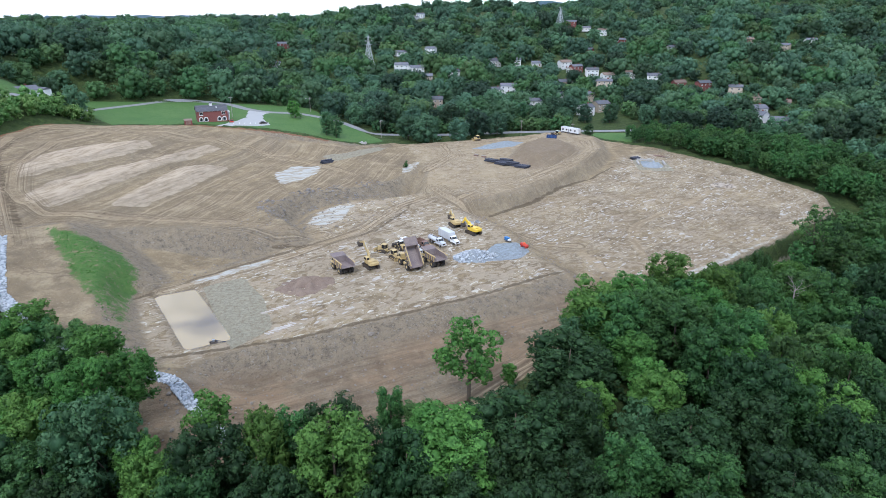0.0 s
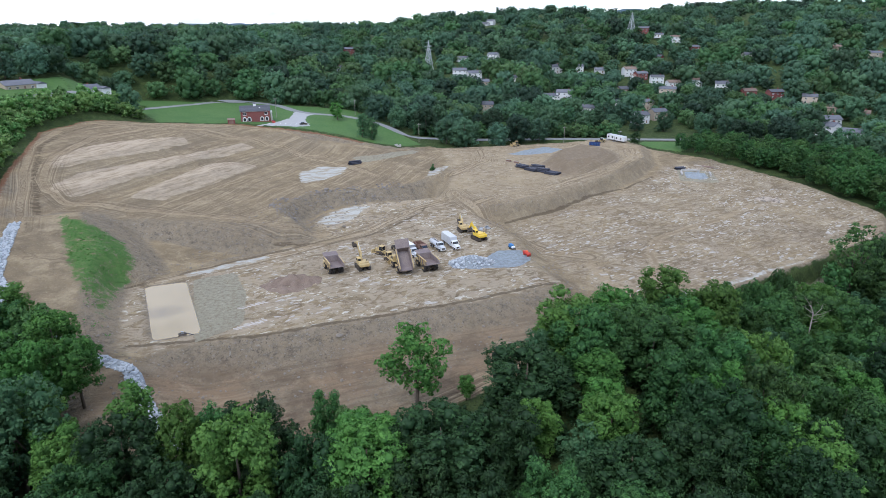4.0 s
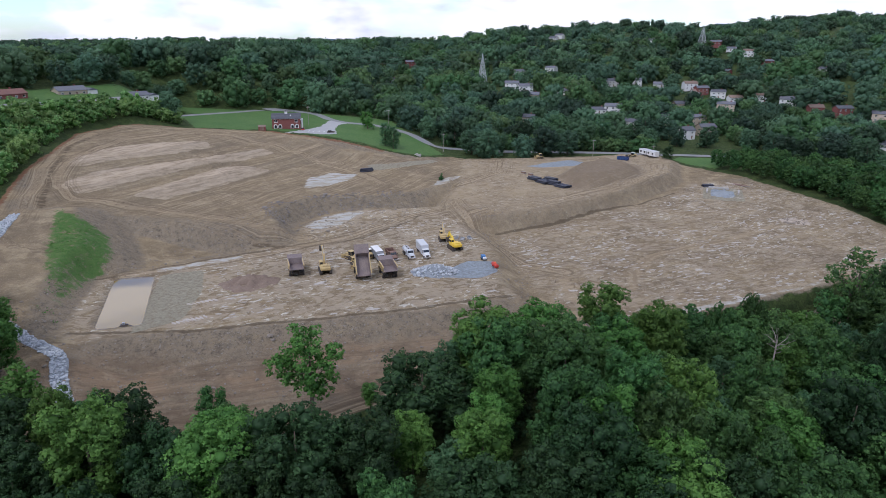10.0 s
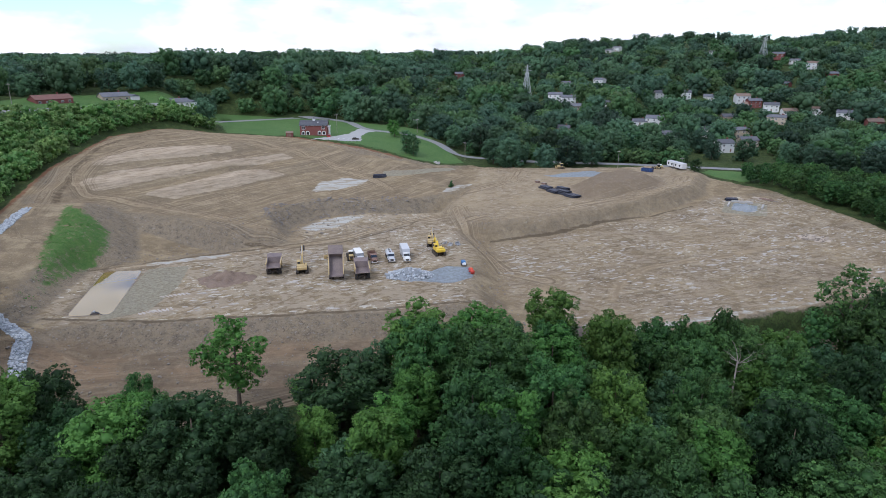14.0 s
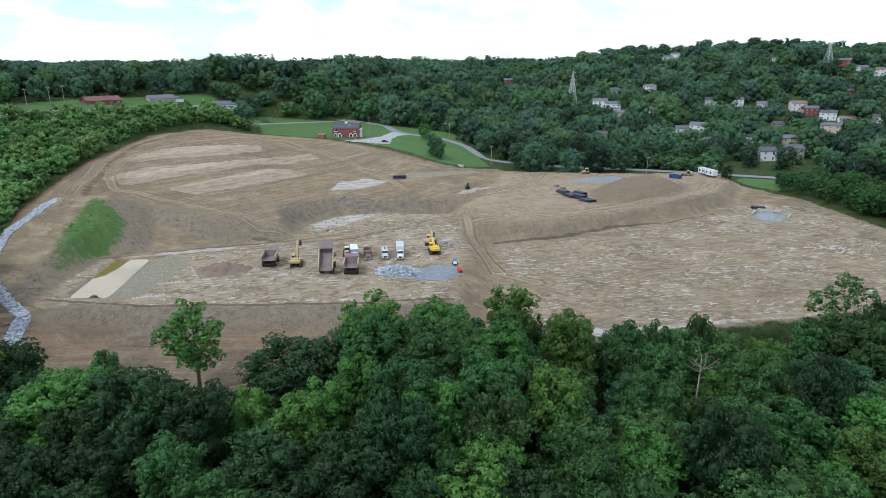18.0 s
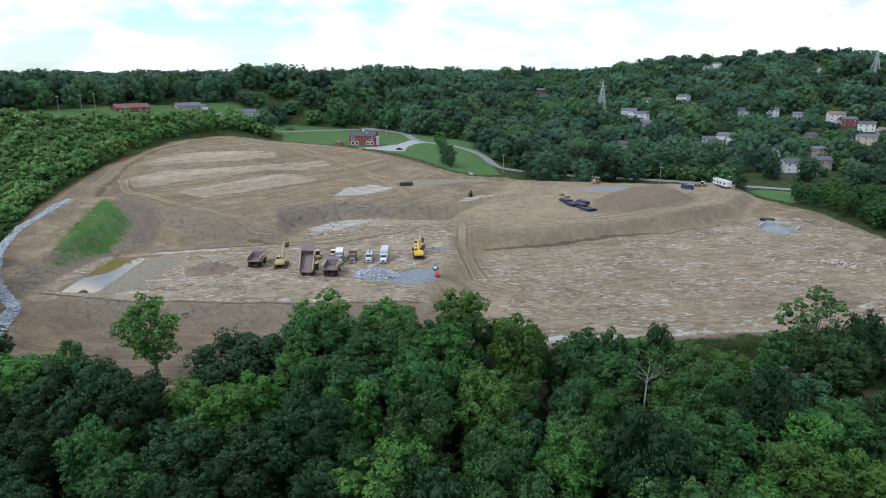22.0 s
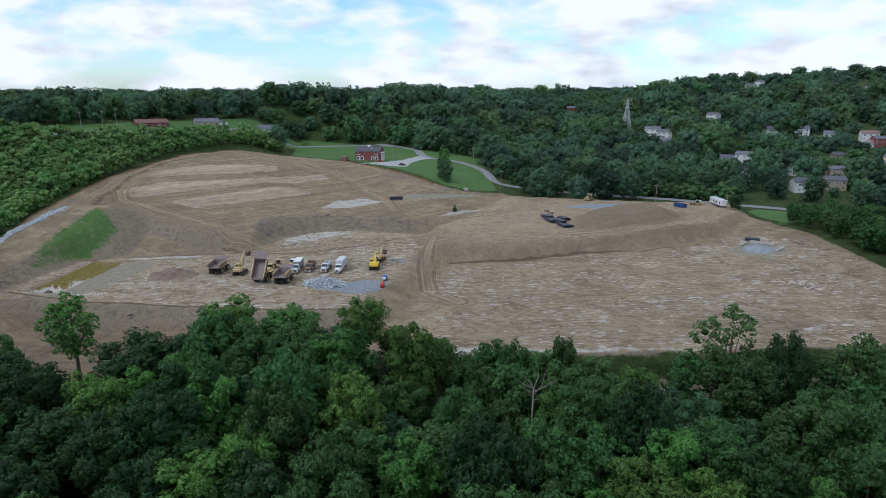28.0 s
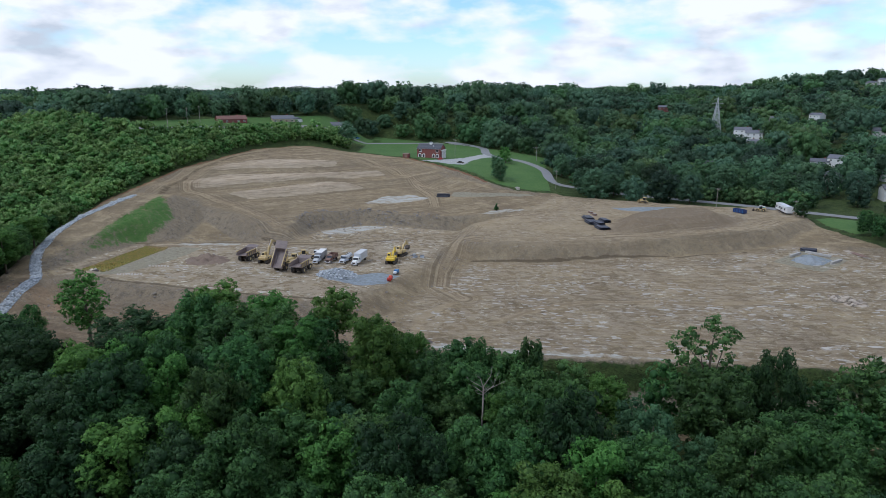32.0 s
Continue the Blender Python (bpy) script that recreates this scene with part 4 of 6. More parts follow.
tree(tree_kind(72, 19, 5.4, 24, 6500, 0.21, M_LEAF_BRIGHT, 0.45, 6, 0.6), 60, 156, (17.0 - ground_z(60, 156)) / 19, 40, "round-headed grey-green tree at the corner of the pad")
tree(tree_kind(77, 17, 3.4, 10, 2600, 0.22, M_LEAF_BRIGHT, 0.55, 8, 0.4), -41, 94.5, 1.25, 130, "slender leaning tree with bare stem beside the channel")
tree(tree_kind(73, 22, 5.2, 18, 2600, 0.25, M_LEAF, 0.3, 14, 0.35, 0.8), 129, 205, (17.5 - ground_z(129, 205)) / 22, 80, "tall ragged tree with open crown at the field's edge")
for x, y, s in ((-66, 357, 1.0), (-60, 354, 0.95)):
    tree(tree_kind(int(74 + s * 10), 15.0, 3.5, 22, 3600, 0.24, M_LEAF_BLUE, 0.08, 3, 0.6, 1.25), x, y, s, 30, "egg-shaped grey-green lawn tree", group="pair of lawn trees")
tree(tree_kind(76, 12, 4.4, 18, 2600, 0.26, M_LEAF_BRIGHT, 0.14, 3), -92, 396, 1, 30, "round bright green tree on the lawn")
for x, y, s in ((-52, 88, 0.85), (-47, 84, 0.85), (-57, 92, 0.9), (-43, 80, 0.8), (15, 124, 0.36), (-80, 108, 0.9), (-66, 99, 1.05), (-88, 114, 0.85), (-95, 121, 0.7), (-76, 96, 0.95), (-108, 131, 0.5)):
    tree(ASHES[0], x, y, s, 77 * s, "small green tree at the foot of the bare bank")
tree(tree_kind(78, 9, 3.6, 14, 2200, 0.24, M_LEAF_DUSK, 0.1, 3), 90, 391, 0.85, 20, "small dense dark green tree beside the office trailer")
# the wood's leading crowns: place, height of the top, radius, kind
LEADERS = [(-70, 112, 15.6, 5.0, "ash"), (-91, 125, 15.4, 4.6, "ash"), (-60, 105, 14.2, 4.4, "ash"), (-59, 87, 16.0, 6.0, "blue"), (-78, 117, 14.5, 4.6, "oak"),
           (-31, 91, 11.0, 3.6, "ash"), (-18, 85, 13.6, 6.2, "ash"), (-0.5, 96, 8.2, 6.0, "ash"), (-10.5, 107, 4.7, 2.9, "oak"), (27.5, 120, 9.2, 8.6, "dark"), (35.7, 137, 14.5, 6.9, "ash"),
           (47, 145.5, 13.1, 5.4, "ash"), (56, 115.7, 13.6, 6.4, "oak"), (74.4, 156, 11.8, 5.4, "ash"), (89.6, 175, 4.8, 3.4, "oak"), (98.5, 182, 5.6, 3.6, "oak"), (75, 101.4, 7.7, 6.2, "ash"),
           (13.2, 95.6, 10.5, 8.0, "dark"), (122.7, 163, 8.8, 6.4, "dark"), (129.6, 147.6, 2.8, 6.2, "ash"), (77.7, 134.5, 9.2, 5.2, "ash"), (72.7, 119.2, 10.8, 6.0, "oak"), (42.5, 106, 9.6, 4.6, "ash"),
           (107.5, 135, 7.7, 7.2, "dark"), (44.6, 94.7, 8.0, 7.4, "dark"), (95.5, 129.3, 3.2, 5.6, "ash"), (2.5, 88.5, 10.9, 6.4, "ash"), (60.6, 106.2, 13.0, 6.4, "dark"), (112.8, 175.7, 2.0, 4.2, "oak"),
           (139.4, 215, 6.0, 4.6, "dark"), (54, 131, 12.0, 6.4, "oak"), (64, 142, 11.6, 5.6, "ash"), (88, 118, 6.5, 6.0, "oak"), (96.5, 159, -0.8, 4.6, "oak"), (105, 166, 0.4, 4.4, "ash"), (88, 163, 1.5, 4.6, "oak"), (93, 148, 4.0, 5.6, "oak")]
for i, (x, y, top, r, sort) in enumerate(LEADERS):
    pool, tall, wide = {"ash": (ASHES, 18, 6.0), "oak": (OAKS, 19, 7.8), "dark": (DARKS, 19, 8.2), "blue": (BLUES, 15, 4.9)}[sort]
    z = ground_z(x, y)
    ob = tree(pool[i % len(pool)], x, y, 1.0, 50 * i, {"ash": "bright green broad-crowned tree standing out of the wood", "oak": "tall green broadleaf tree in the wood", "dark": "dark green round-headed tree in the wood", "blue": "grey-green tree in the wood"}[sort], group="leading trees of the near wood")
    ob.matrix_basis = pose(x, y, z, 0, 0, 50 * i) @ Matrix.Diagonal((r / wide * 1.2, r / wide * 1.2, (top - z) / (tall * 0.98), 1))
LEAD_XY = np.array([q[:3] for q in LEADERS])


def lone(x, y):
    return np.all([np.hypot(x - a, y - b) > 7 for a, b in SINGLES], axis=0)


def south(x, y):
    edge = 2.2 + 2 * waves(x, y, 30, 9) + 5.5 * sstep((x - 68) / 14)
    return (away(SITE, x, y) > edge) & lone(x, y) & (np.hypot(x - 11, y - 111) > 12) & np.all([np.hypot(x - a, y - b) > 0.62 * r + 2.6 for a, b, _, r, _ in LEADERS], axis=0) & (y > 44 + 0.36 * np.maximum(x, 0) + 0.1 * np.maximum(-x, 0)) & (away(SCRUB, x, y) > -10) & (y < 285 - 0.1 * x)


rng = np.random.default_rng(5)
places = scatter(3, -120, 260, 44, 262, 8.9, south)
places.sort(key=lambda p: float(along([(0, 0), (180, 76)], np.array(p[0]), np.array(p[1]))))


def cap_at(x, y):
    """How high the canopy stands: low along the toe of the bank, rising away from it."""
    d = max(0.0, float(away(SITE, np.array(x), np.array(y))))
    edge = float(np.interp(x, [-90, -55, -42, -30, -8, 10, 22, 30, 56, 70, 84], [12, 14.5, 11.0, 8.0, 4.5, 2.2, 5.5, 8.5, 6.5, 3.2, 3.2]))
    k = 1 / (np.hypot(LEAD_XY[:, 0] - x, LEAD_XY[:, 1] - y) + 2) ** 3
    return min(edge + (0.42 if x < 66 else 0.3) * d, float((LEAD_XY[:, 2] * k).sum() / k.sum()) + (0.1 if x > 34 else -2.0))


for x, y in places[:200]:
    k = rng.random()
    # mostly dark oaks here, with the dimmer light on this part put into colour
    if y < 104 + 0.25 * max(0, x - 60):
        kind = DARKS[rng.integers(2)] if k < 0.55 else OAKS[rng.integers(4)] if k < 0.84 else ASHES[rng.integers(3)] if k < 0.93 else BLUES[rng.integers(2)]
    else:
        kind = OAKS[rng.integers(4)] if k < 0.55 else ASHES[rng.integers(3)] if k < 0.87 else BLUES[rng.integers(2)]
    tree(kind, x, y, min(rng.uniform(0.8, 1.1), (cap_at(x, y) + rng.uniform(-1.2, 1.2) - ground_z(x, y)) / 19), rng.uniform(0, 360), "broad green broadleaf tree in the dense wood below the site", group="trees of the near wood")


def simple(seed, h, r, lobes, n, size, low=0.15, core=0.7, full=1.0):
    g = np.random.default_rng(seed)
    c, s = lobes_of(g, h, r, lobes, low, full)
    return leaf_quads(g, c, s, n, size), core_of(c, s, core)


def plant_stuff(name, kinds, places, label, leaf, scale, seed, cap=None, deep=None):
    q, v, f, tone = stuff_trees(name, kinds, places, label, scale, seed, cap)
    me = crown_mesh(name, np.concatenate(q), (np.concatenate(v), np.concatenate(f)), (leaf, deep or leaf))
    a = me.attributes.new("tone", "FLOAT", "POINT")
    a.data.foreach_set("value", tone.astype(np.float32))
    tagged(new(name, me), label, "trees", kind="stuff")


REST = [simple(60 + i, 18.5, 6.6, 30, 3000, 0.34, 0.2, 0.6) for i in range(4)]
rest = places[200:]
plant_stuff("wood", REST, [p for p in rest if p[0] <= 68], "closed canopy of broad green trees round the site's south side", M_LEAF, (0.75, 1.1), 16, cap_at)
plant_stuff("low_wood", REST, [p for p in rest if p[0] > 68], "closed canopy of green trees on the bank below the field", M_LEAF, (0.72, 0.98), 17, cap_at)
LOW = [simple(110 + i, 17, 7.0, 18, 620, 0.66, 0.1, 0.56, 1.1) for i in range(4)]
behind = scatter(16, -140, 340, -90, 150, 8.6, lambda x, y: (y < 44 + 0.36 * np.maximum(x, 0) + 0.1 * np.maximum(-x, 0)) & (away(SCRUB, x, y) > 2))
plant_stuff("south_wood", LOW, behind, "closed green canopy of the woods over which the view passes", M_LEAF, (0.75, 1.1), 23)
SHRUBS = [simple(80 + i, 8, 3.8, 8, 420, 0.40, 0.1) for i in range(4)]
under = scatter(14, -130, 120, 44, 190, 4.7, lambda x, y: (away(SITE, x, y) > 1.2) & (away(SCRUB, x, y) > -12) & (along([(0, 0), (180, 76)], x, y) < 118) & (along([(0, 0), (180, 76)], x, y) > 40) & (np.hypot(x - 5.5, y - 116) > 5))
# dusky leaf: the shade in the gaps between crowns is put into its colour
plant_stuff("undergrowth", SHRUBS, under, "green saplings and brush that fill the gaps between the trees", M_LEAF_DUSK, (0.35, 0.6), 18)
west = scatter(4, -330, -60, 40, 345, 4.0, lambda x, y: (away(SITE, x, y) > 4.0) & (away(SCRUB, x, y) < 0) & (y > 70 - 0.15 * x))
plant_stuff("scrub", SHRUBS, west, "dense young green scrub and saplings on the western hillside", M_LEAF_SCRUB, (0.6, 1.25), 6, None, M_LEAF_BRIGHT)


def open_land(x, y):
    d = np.minimum.reduce([along(r, x, y) for r in ROADS])
    return ((away(SITE, x, y) > 9) & (away(LAWN, x, y) > 2) & (away(VERGE, x, y) > 2) & (away(SCRUB, x, y) > 2) & (d > 6.5) & clear_of(x, y) & lone(x, y)
            & ~((x > 70) & (x < 118) & (y > 365) & (y < 421)) & ~((x > 84) & (x < 118) & (y > 365) & (y < 440)) & ~((x > 110) & (x < 150) & (y > 398) & (y < 436)))


belt = scatter(15, 104, 260, 250, 408, 5.3, lambda x, y: (away(SITE, x, y) > 3.5 + waves(x, y, 14, 3)) & (away(SITE, x, y) < 44) & (y > 560 - 1.6 * x) & (y > 250) & (y < 396) & (x > 113))
plant_stuff("tree_belt", REST, belt, "dense belt of green trees along the eastern edge of the field", M_LEAF, (0.5, 0.78), 19, lambda x, y: ground_z(x, y) + 15.5 - 6.0 * float(sstep((y - 335) / 45)))
MIDQ = [simple(50 + i, 16.5, 9.6, 24, 1900, 0.46, 0.1, 0.62, 1.15) for i in range(6)]
mid = scatter(6, -420, 330, 200, 600, 12.6, lambda x, y: open_land(x, y) & ((away(SITE, x, y) > 46) | (x < 113) | (y > 396)) & ((y > 330) | (x > 150) | (x < -262)) & (np.hypot(x - 40, y - 200) < 400))
mid.sort(key=lambda p: float(away(SITE, np.array(p[0]), np.array(p[1]))))
for x, y in mid[:70]:
    tree(MIDS[rng.integers(6)], x, y, rng.uniform(0.72, 1.1), rng.uniform(0, 360), "broad green tree at the edge of the woods beyond the site", group="trees beyond the site")
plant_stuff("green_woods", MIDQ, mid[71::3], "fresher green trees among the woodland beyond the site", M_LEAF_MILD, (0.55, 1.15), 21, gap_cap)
plant_stuff("woods", MIDQ, [p for i, p in enumerate(mid[70:]) if i % 3 != 1], "mixed green woodland between the site and the houses", M_LEAF_FAR_HAZE, (0.55, 1.2), 8, gap_cap, M_LEAF_DEEP)
hedge = scatter(24, -45, 84, 395, 440, 3.4, lambda x, y: (np.minimum.reduce([along(r, x, y) for r in ROADS]) > 5) & (np.minimum.reduce([along(r, x, y) for r in ROADS]) < 17) & (y > 404 + 0.08 * x) & clear_of(x, y))
plant_stuff("thicket", SHRUBS, hedge, "dense green thicket along the far side of the road", M_LEAF_MILD, (0.6, 1.2), 25)
FAR = [simple(90 + i, 16.5, 10.5, 15, 800, 0.72, 0.1, 0.62, 1.15) for i in range(6)]


def far_ok(x, y):
    return (np.hypot(x - 40, y - 200) >= 400) & (y > np.where(x < 0, 0.12, 0.3) * np.abs(x - 40) + 80) & clear_of(x, y) & (waves(x, y, 170, 12) < 1.25)


far = scatter(11, -1400, 620, 120, 1000, 18.5, far_ok) + scatter(12, -2300, 1400, 1000, 2300, 30, lambda x, y: y > 0.4 * np.abs(x))
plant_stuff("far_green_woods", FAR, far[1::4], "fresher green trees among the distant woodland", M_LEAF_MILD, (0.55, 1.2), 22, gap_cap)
plant_stuff("far_woods", FAR, [p for i, p in enumerate(far) if i % 4 != 1], "unbroken green woodland over the distant hills", M_LEAF_FAR_HAZE, (0.55, 1.25), 9, gap_cap, M_LEAF_DEEP)
drape("verge", VERGE, M_LAWN, "mown roadside lawn in front of low houses", 0.1, 2.5)
for r in ROADS:
    ribbon("road", r, 6.2, M_ASPHALT, "worn grey two-lane road curving past the site", 0.2)

# a long wooded ridge on the skyline, its blue haze painted into the colour
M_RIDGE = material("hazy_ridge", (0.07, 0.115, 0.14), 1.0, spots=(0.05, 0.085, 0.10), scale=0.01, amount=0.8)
rx = np.linspace(-2600, 3600, 260)
top = 70 + 90 * np.exp(-((rx - 700) / 330) ** 2) + 14 * np.exp(-((rx - 150) / 300) ** 2) + 30 * np.exp(-((rx - 2300) / 700) ** 2) + 4 * waves(rx, rx * 0, 300, 2) + 2 * waves(rx, rx * 0, 60, 4)
RX, K = np.meshgrid(rx, [0, 1, 2])
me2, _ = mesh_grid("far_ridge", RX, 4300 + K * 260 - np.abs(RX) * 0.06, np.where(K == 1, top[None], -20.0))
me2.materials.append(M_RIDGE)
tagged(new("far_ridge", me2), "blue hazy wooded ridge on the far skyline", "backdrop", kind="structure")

# ---- machines: x points ahead, the thing stands on z = 0 ----
def wheel(parent, x, y, r, w, tyre=None, rim=None, side=1, seg=18):
    """A tyre with tread blocks and a dished rim, as a part with a sub-part."""
    bm = bmesh.new()
    tube(bm, (x, y - w / 2, r), (x, y + w / 2, r), r * 0.95, seg=seg)
    bmesh.ops.bevel(bm, geom=[e for e in bm.edges if abs(e.verts[0].co.y - e.verts[1].co.y) < 1e-4 and len(e.link_faces) == 2], offset=w * 0.12, segments=1, affect="EDGES")
    for i in range(seg):
        a = 2 * math.pi * i / seg
        box(bm, (-0.09 * r, y - w * 0.46, r * 0.92), (0.09 * r, y + w * 0.46, r), m=Matrix.Translation((x, 0, r)) @ Matrix.Rotation(a, 4, "Y"))
    t = part("wheel", bm, tyre or M_TYRE, parent)
    bm = bmesh.new()
    tube(bm, (x, y + side * w * 0.3, r), (x, y + side * w * 0.54, r), r * 0.5, r * 0.42, 14)
    tube(bm, (x, y + side * w * 0.5, r), (x, y + side * w * 0.6, r), r * 0.18, seg=10)
    part("rim", bm, rim or M_YELLOW, t)


def rod(name, parent, a, b, r, mat, label=""):
    return part(name, tube(bmesh.new(), a, b, r, seg=8), mat, parent, label)


def slab(name, parent, lo, hi, mat, bevel=0.05, label=""):
    return part(name, box(bmesh.new(), lo, hi, bevel), mat, parent, label)


def haul_truck(m, raised, label):
    t = thing("haul_truck", m @ Matrix.Scale(1.1, 4), label, "dump truck", "haul trucks on the pad")
    for s in (-1, 1):
        slab("frame_rail", t, (-4.0, s * 0.75 - 0.15, 1.0), (3.6, s * 0.75 + 0.15, 1.5), M_STEEL_DARK)
        wheel(t, 2.3, s * 1.6, 1.0, 0.7, side=s)
        wheel(t, -2.2, s * 1.75, 1.0, 0.6, side=s)
        wheel(t, -2.2, s * 1.05, 1.0, 0.6, side=s)
        slab("headlight", t, (4.22, s * 1.1 - 0.2, 1.35), (4.3, s * 1.1 + 0.2, 1.6), M_WHITE, 0.02)
        rod("mirror_arm", t, (3.4, s * 1.7, 2.6), (3.7, s * 2.1, 2.9), 0.05, M_STEEL_DARK)
    slab("rear_axle", t, (-2.6, -1.3, 0.7), (-1.8, 1.3, 1.3), M_STEEL_DARK)
    slab("bumper", t, (3.9, -1.9, 0.7), (4.2, 1.9, 1.3), M_YELLOW)
    slab("engine_hood", t, (1.6, -0.75, 1.4), (4.2, 0.75, 2.6), M_YELLOW, 0.12)
    slab("grille", t, (4.2, -0.6, 1.5), (4.26, 0.6, 2.4), M_STEEL_DARK, 0.02)
    slab("deck", t, (1.3, -1.95, 2.0), (4.0, 1.95, 2.15), M_YELLOW)
    c = slab("cab", t, (1.6, 0.35, 2.15), (3.1, 1.85, 3.6), M_YELLOW, 0.08)
    slab("window", c, (3.1, 0.5, 2.75), (3.13, 1.7, 3.45), M_GLASS, 0.01)
    slab("window", c, (1.8, 1.85, 2.75), (2.95, 1.88, 3.45), M_GLASS, 0.01)
    slab("fuel_tank", t, (-0.6, 1.0, 0.9), (0.9, 1.6, 1.6), M_YELLOW, 0.12)
    for k in range(4):
        rod("ladder_rung", t, (4.25, -1.8, 0.9 + 0.32 * k), (4.25, -1.3, 0.9 + 0.32 * k), 0.03, M_STEEL_DARK)
    # the bed: a sloped floor, two ribbed sides, a front wall and a canopy over the cab, turning about the rear hinge
    hinge = Vector((-3.2, 0, 1.75))
    turn = Matrix.Translation((0, 0, 0.35)) @ Matrix.Translation(hinge) @ Matrix.Rotation(radians(-52 if raised else 0), 4, "Y") @ Matrix.Translation(-hinge)
    bm = bmesh.new()
    prism(bm, [(-4.7, 2.15), (-3.6, 1.7), (1.2, 1.55), (1.25, 1.75), (-3.5, 1.95), (-4.6, 2.35)], -1.7, 1.7)
    for s in (-1, 1):
        prism(bm, [(-4.7, 2.15), (-3.6, 1.7), (1.2, 1.55), (1.5, 3.45), (-3.0, 3.25), (-4.4, 2.7)], s * 1.7, s * 1.9)
    prism(bm, [(1.15, 1.55), (1.3, 1.55), (1.7, 3.5), (1.5, 3.5)], -1.9, 1.9)
    prism(bm, [(1.5, 3.4), (4.0, 3.75), (4.0, 3.87), (1.5, 3.55)], -2.0, 2.0)
    bmesh.ops.transform(bm, matrix=turn, verts=bm.verts)
    bed = part("bed", bm, M_BED, t, "rust-brown worn steel dump bed")
    for s in (-1, 1):
        for x in (-3.4, -2.2, -1.0, 0.2):
            bm = box(bmesh.new(), (x - 0.12, s * 1.98 - 0.09, 1.75), (x + 0.12, s * 1.98 + 0.09, 3.25), 0.02)
            bmesh.ops.transform(bm, matrix=turn, verts=bm.verts)
            part("rib", bm, M_YELLOW, bed)
        bm = box(bmesh.new(), (-4.3, s * 1.95 - 0.14, 3.2 - 0.08), (1.5, s * 1.95 + 0.14, 3.4), 0.03)
        bmesh.ops.transform(bm, matrix=turn @ Matrix.Translation((0, 0, -0.02)), verts=bm.verts)
        part("rim_rail", bm, M_YELLOW, bed)
        if raised:
            rod("hoist_cylinder", t, (0.2, s * 0.6, 1.4), turn @ Vector((0.4, s * 0.6, 1.7)), 0.13, M_CHROME)
    return t


def excavator(m, mat, label, reach=1.0, boom_up=58, stick_down=-75):
    t = thing("excavator", m @ Matrix.Scale(1.1, 4), label, "excavator", "excavators")
    for s in (-1, 1):
        bm = bmesh.new()
        prism(bm, [(-2.0, 0.08), (1.9, 0.08), (2.25, 0.3), (2.35, 0.6), (2.2, 0.9), (1.9, 1.02), (-2.0, 1.02), (-2.35, 0.85), (-2.45, 0.55), (-2.35, 0.28)], s * 1.3 - 0.35, s * 1.3 + 0.35)
        tr = part("track", bm, M_STEEL_DARK, t)
        bm = bmesh.new()
        for k in range(22):
            box(bm, (-2.2 + 0.2 * k, s * 1.3 - 0.38, 1.0), (-2.08 + 0.2 * k, s * 1.3 + 0.38, 1.07))
            box(bm, (-2.1 + 0.2 * k, s * 1.3 - 0.38, 0.0), (-1.98 + 0.2 * k, s * 1.3 + 0.38, 0.1))
        tagged(part("track_shoes", bm, M_STEEL_DARK, tr), kind="stuff")
    slab("undercarriage", t, (-1.2, -1.0, 0.5), (1.2, 1.0, 1.0), M_STEEL_DARK)
    part("turntable", tube(bmesh.new(), (0, 0, 1.0), (0, 0, 1.25), 0.75, seg=18), M_STEEL_DARK, t)
    slab("upper_body", t, (-2.0, -1.4, 1.25), (1.4, 1.4, 2.15), mat, 0.1)
    slab("counterweight", t, (-2.75, -1.4, 1.25), (-1.95, 1.4, 2.3), mat, 0.25)
    slab("engine_cover", t, (-1.95, -1.3, 2.15), (-0.4, 1.3, 2.5), mat, 0.12)
    slab("grille", t, (-1.4, -1.42, 1.5), (-0.5, -1.4, 2.0), M_STEEL_DARK, 0.01)
    c = slab("cab", t, (-0.2, 0.35, 1.9), (1.5, 1.38, 3.2), mat, 0.1)
    slab("window", c, (1.5, 0.45, 2.1), (1.52, 1.28, 3.05), M_GLASS, 0.01)
    slab("window", c, (-0.05, 1.38, 2.3), (1.35, 1.4, 3.05), M_GLASS, 0.01)
    slab("window", c, (-0.22, 0.5, 2.4), (-0.2, 1.25, 3.0), M_GLASS, 0.01)
    rod("exhaust", t, (-1.2, -0.8, 2.5), (-1.2, -0.8, 3.0), 0.08, M_STEEL_DARK)
    up, dn = radians(boom_up), radians(boom_up + stick_down)
    foot = Vector((0.9, -0.1, 1.7))
    L = 5.6 * reach
    knee = foot + Vector((math.cos(up * 1.12), 0, math.sin(up * 1.12))) * L * 0.5
    top = knee + Vector((math.cos(up * 0.72), 0, math.sin(up * 0.72))) * L * 0.55

    def arm(name, pts, w, hs):
        b = bmesh.new()
        lo, hi = [], []
        for i, p in enumerate(pts):
            d = (pts[min(i + 1, len(pts) - 1)] - pts[max(i - 1, 0)]).normalized()
            n2 = Vector((-d.z, 0, d.x)) * hs[i]
            lo.append((p.x - n2.x, p.z - n2.z))
            hi.append((p.x + n2.x, p.z + n2.z))
        prism(b, lo + hi[::-1], pts[0].y - w, pts[0].y + w)
        return part(name, b, mat, t)

    arm("boom", [foot, knee, top], 0.28, [0.3, 0.48, 0.25])
    el = top + Vector((math.cos(dn), 0, math.sin(dn))) * 3.0 * reach
    back = top - Vector((math.cos(dn), 0, math.sin(dn))) * 0.8
    arm("stick", [back, top, el], 0.2, [0.14, 0.32, 0.16])
    bm = bmesh.new()
    b0 = el
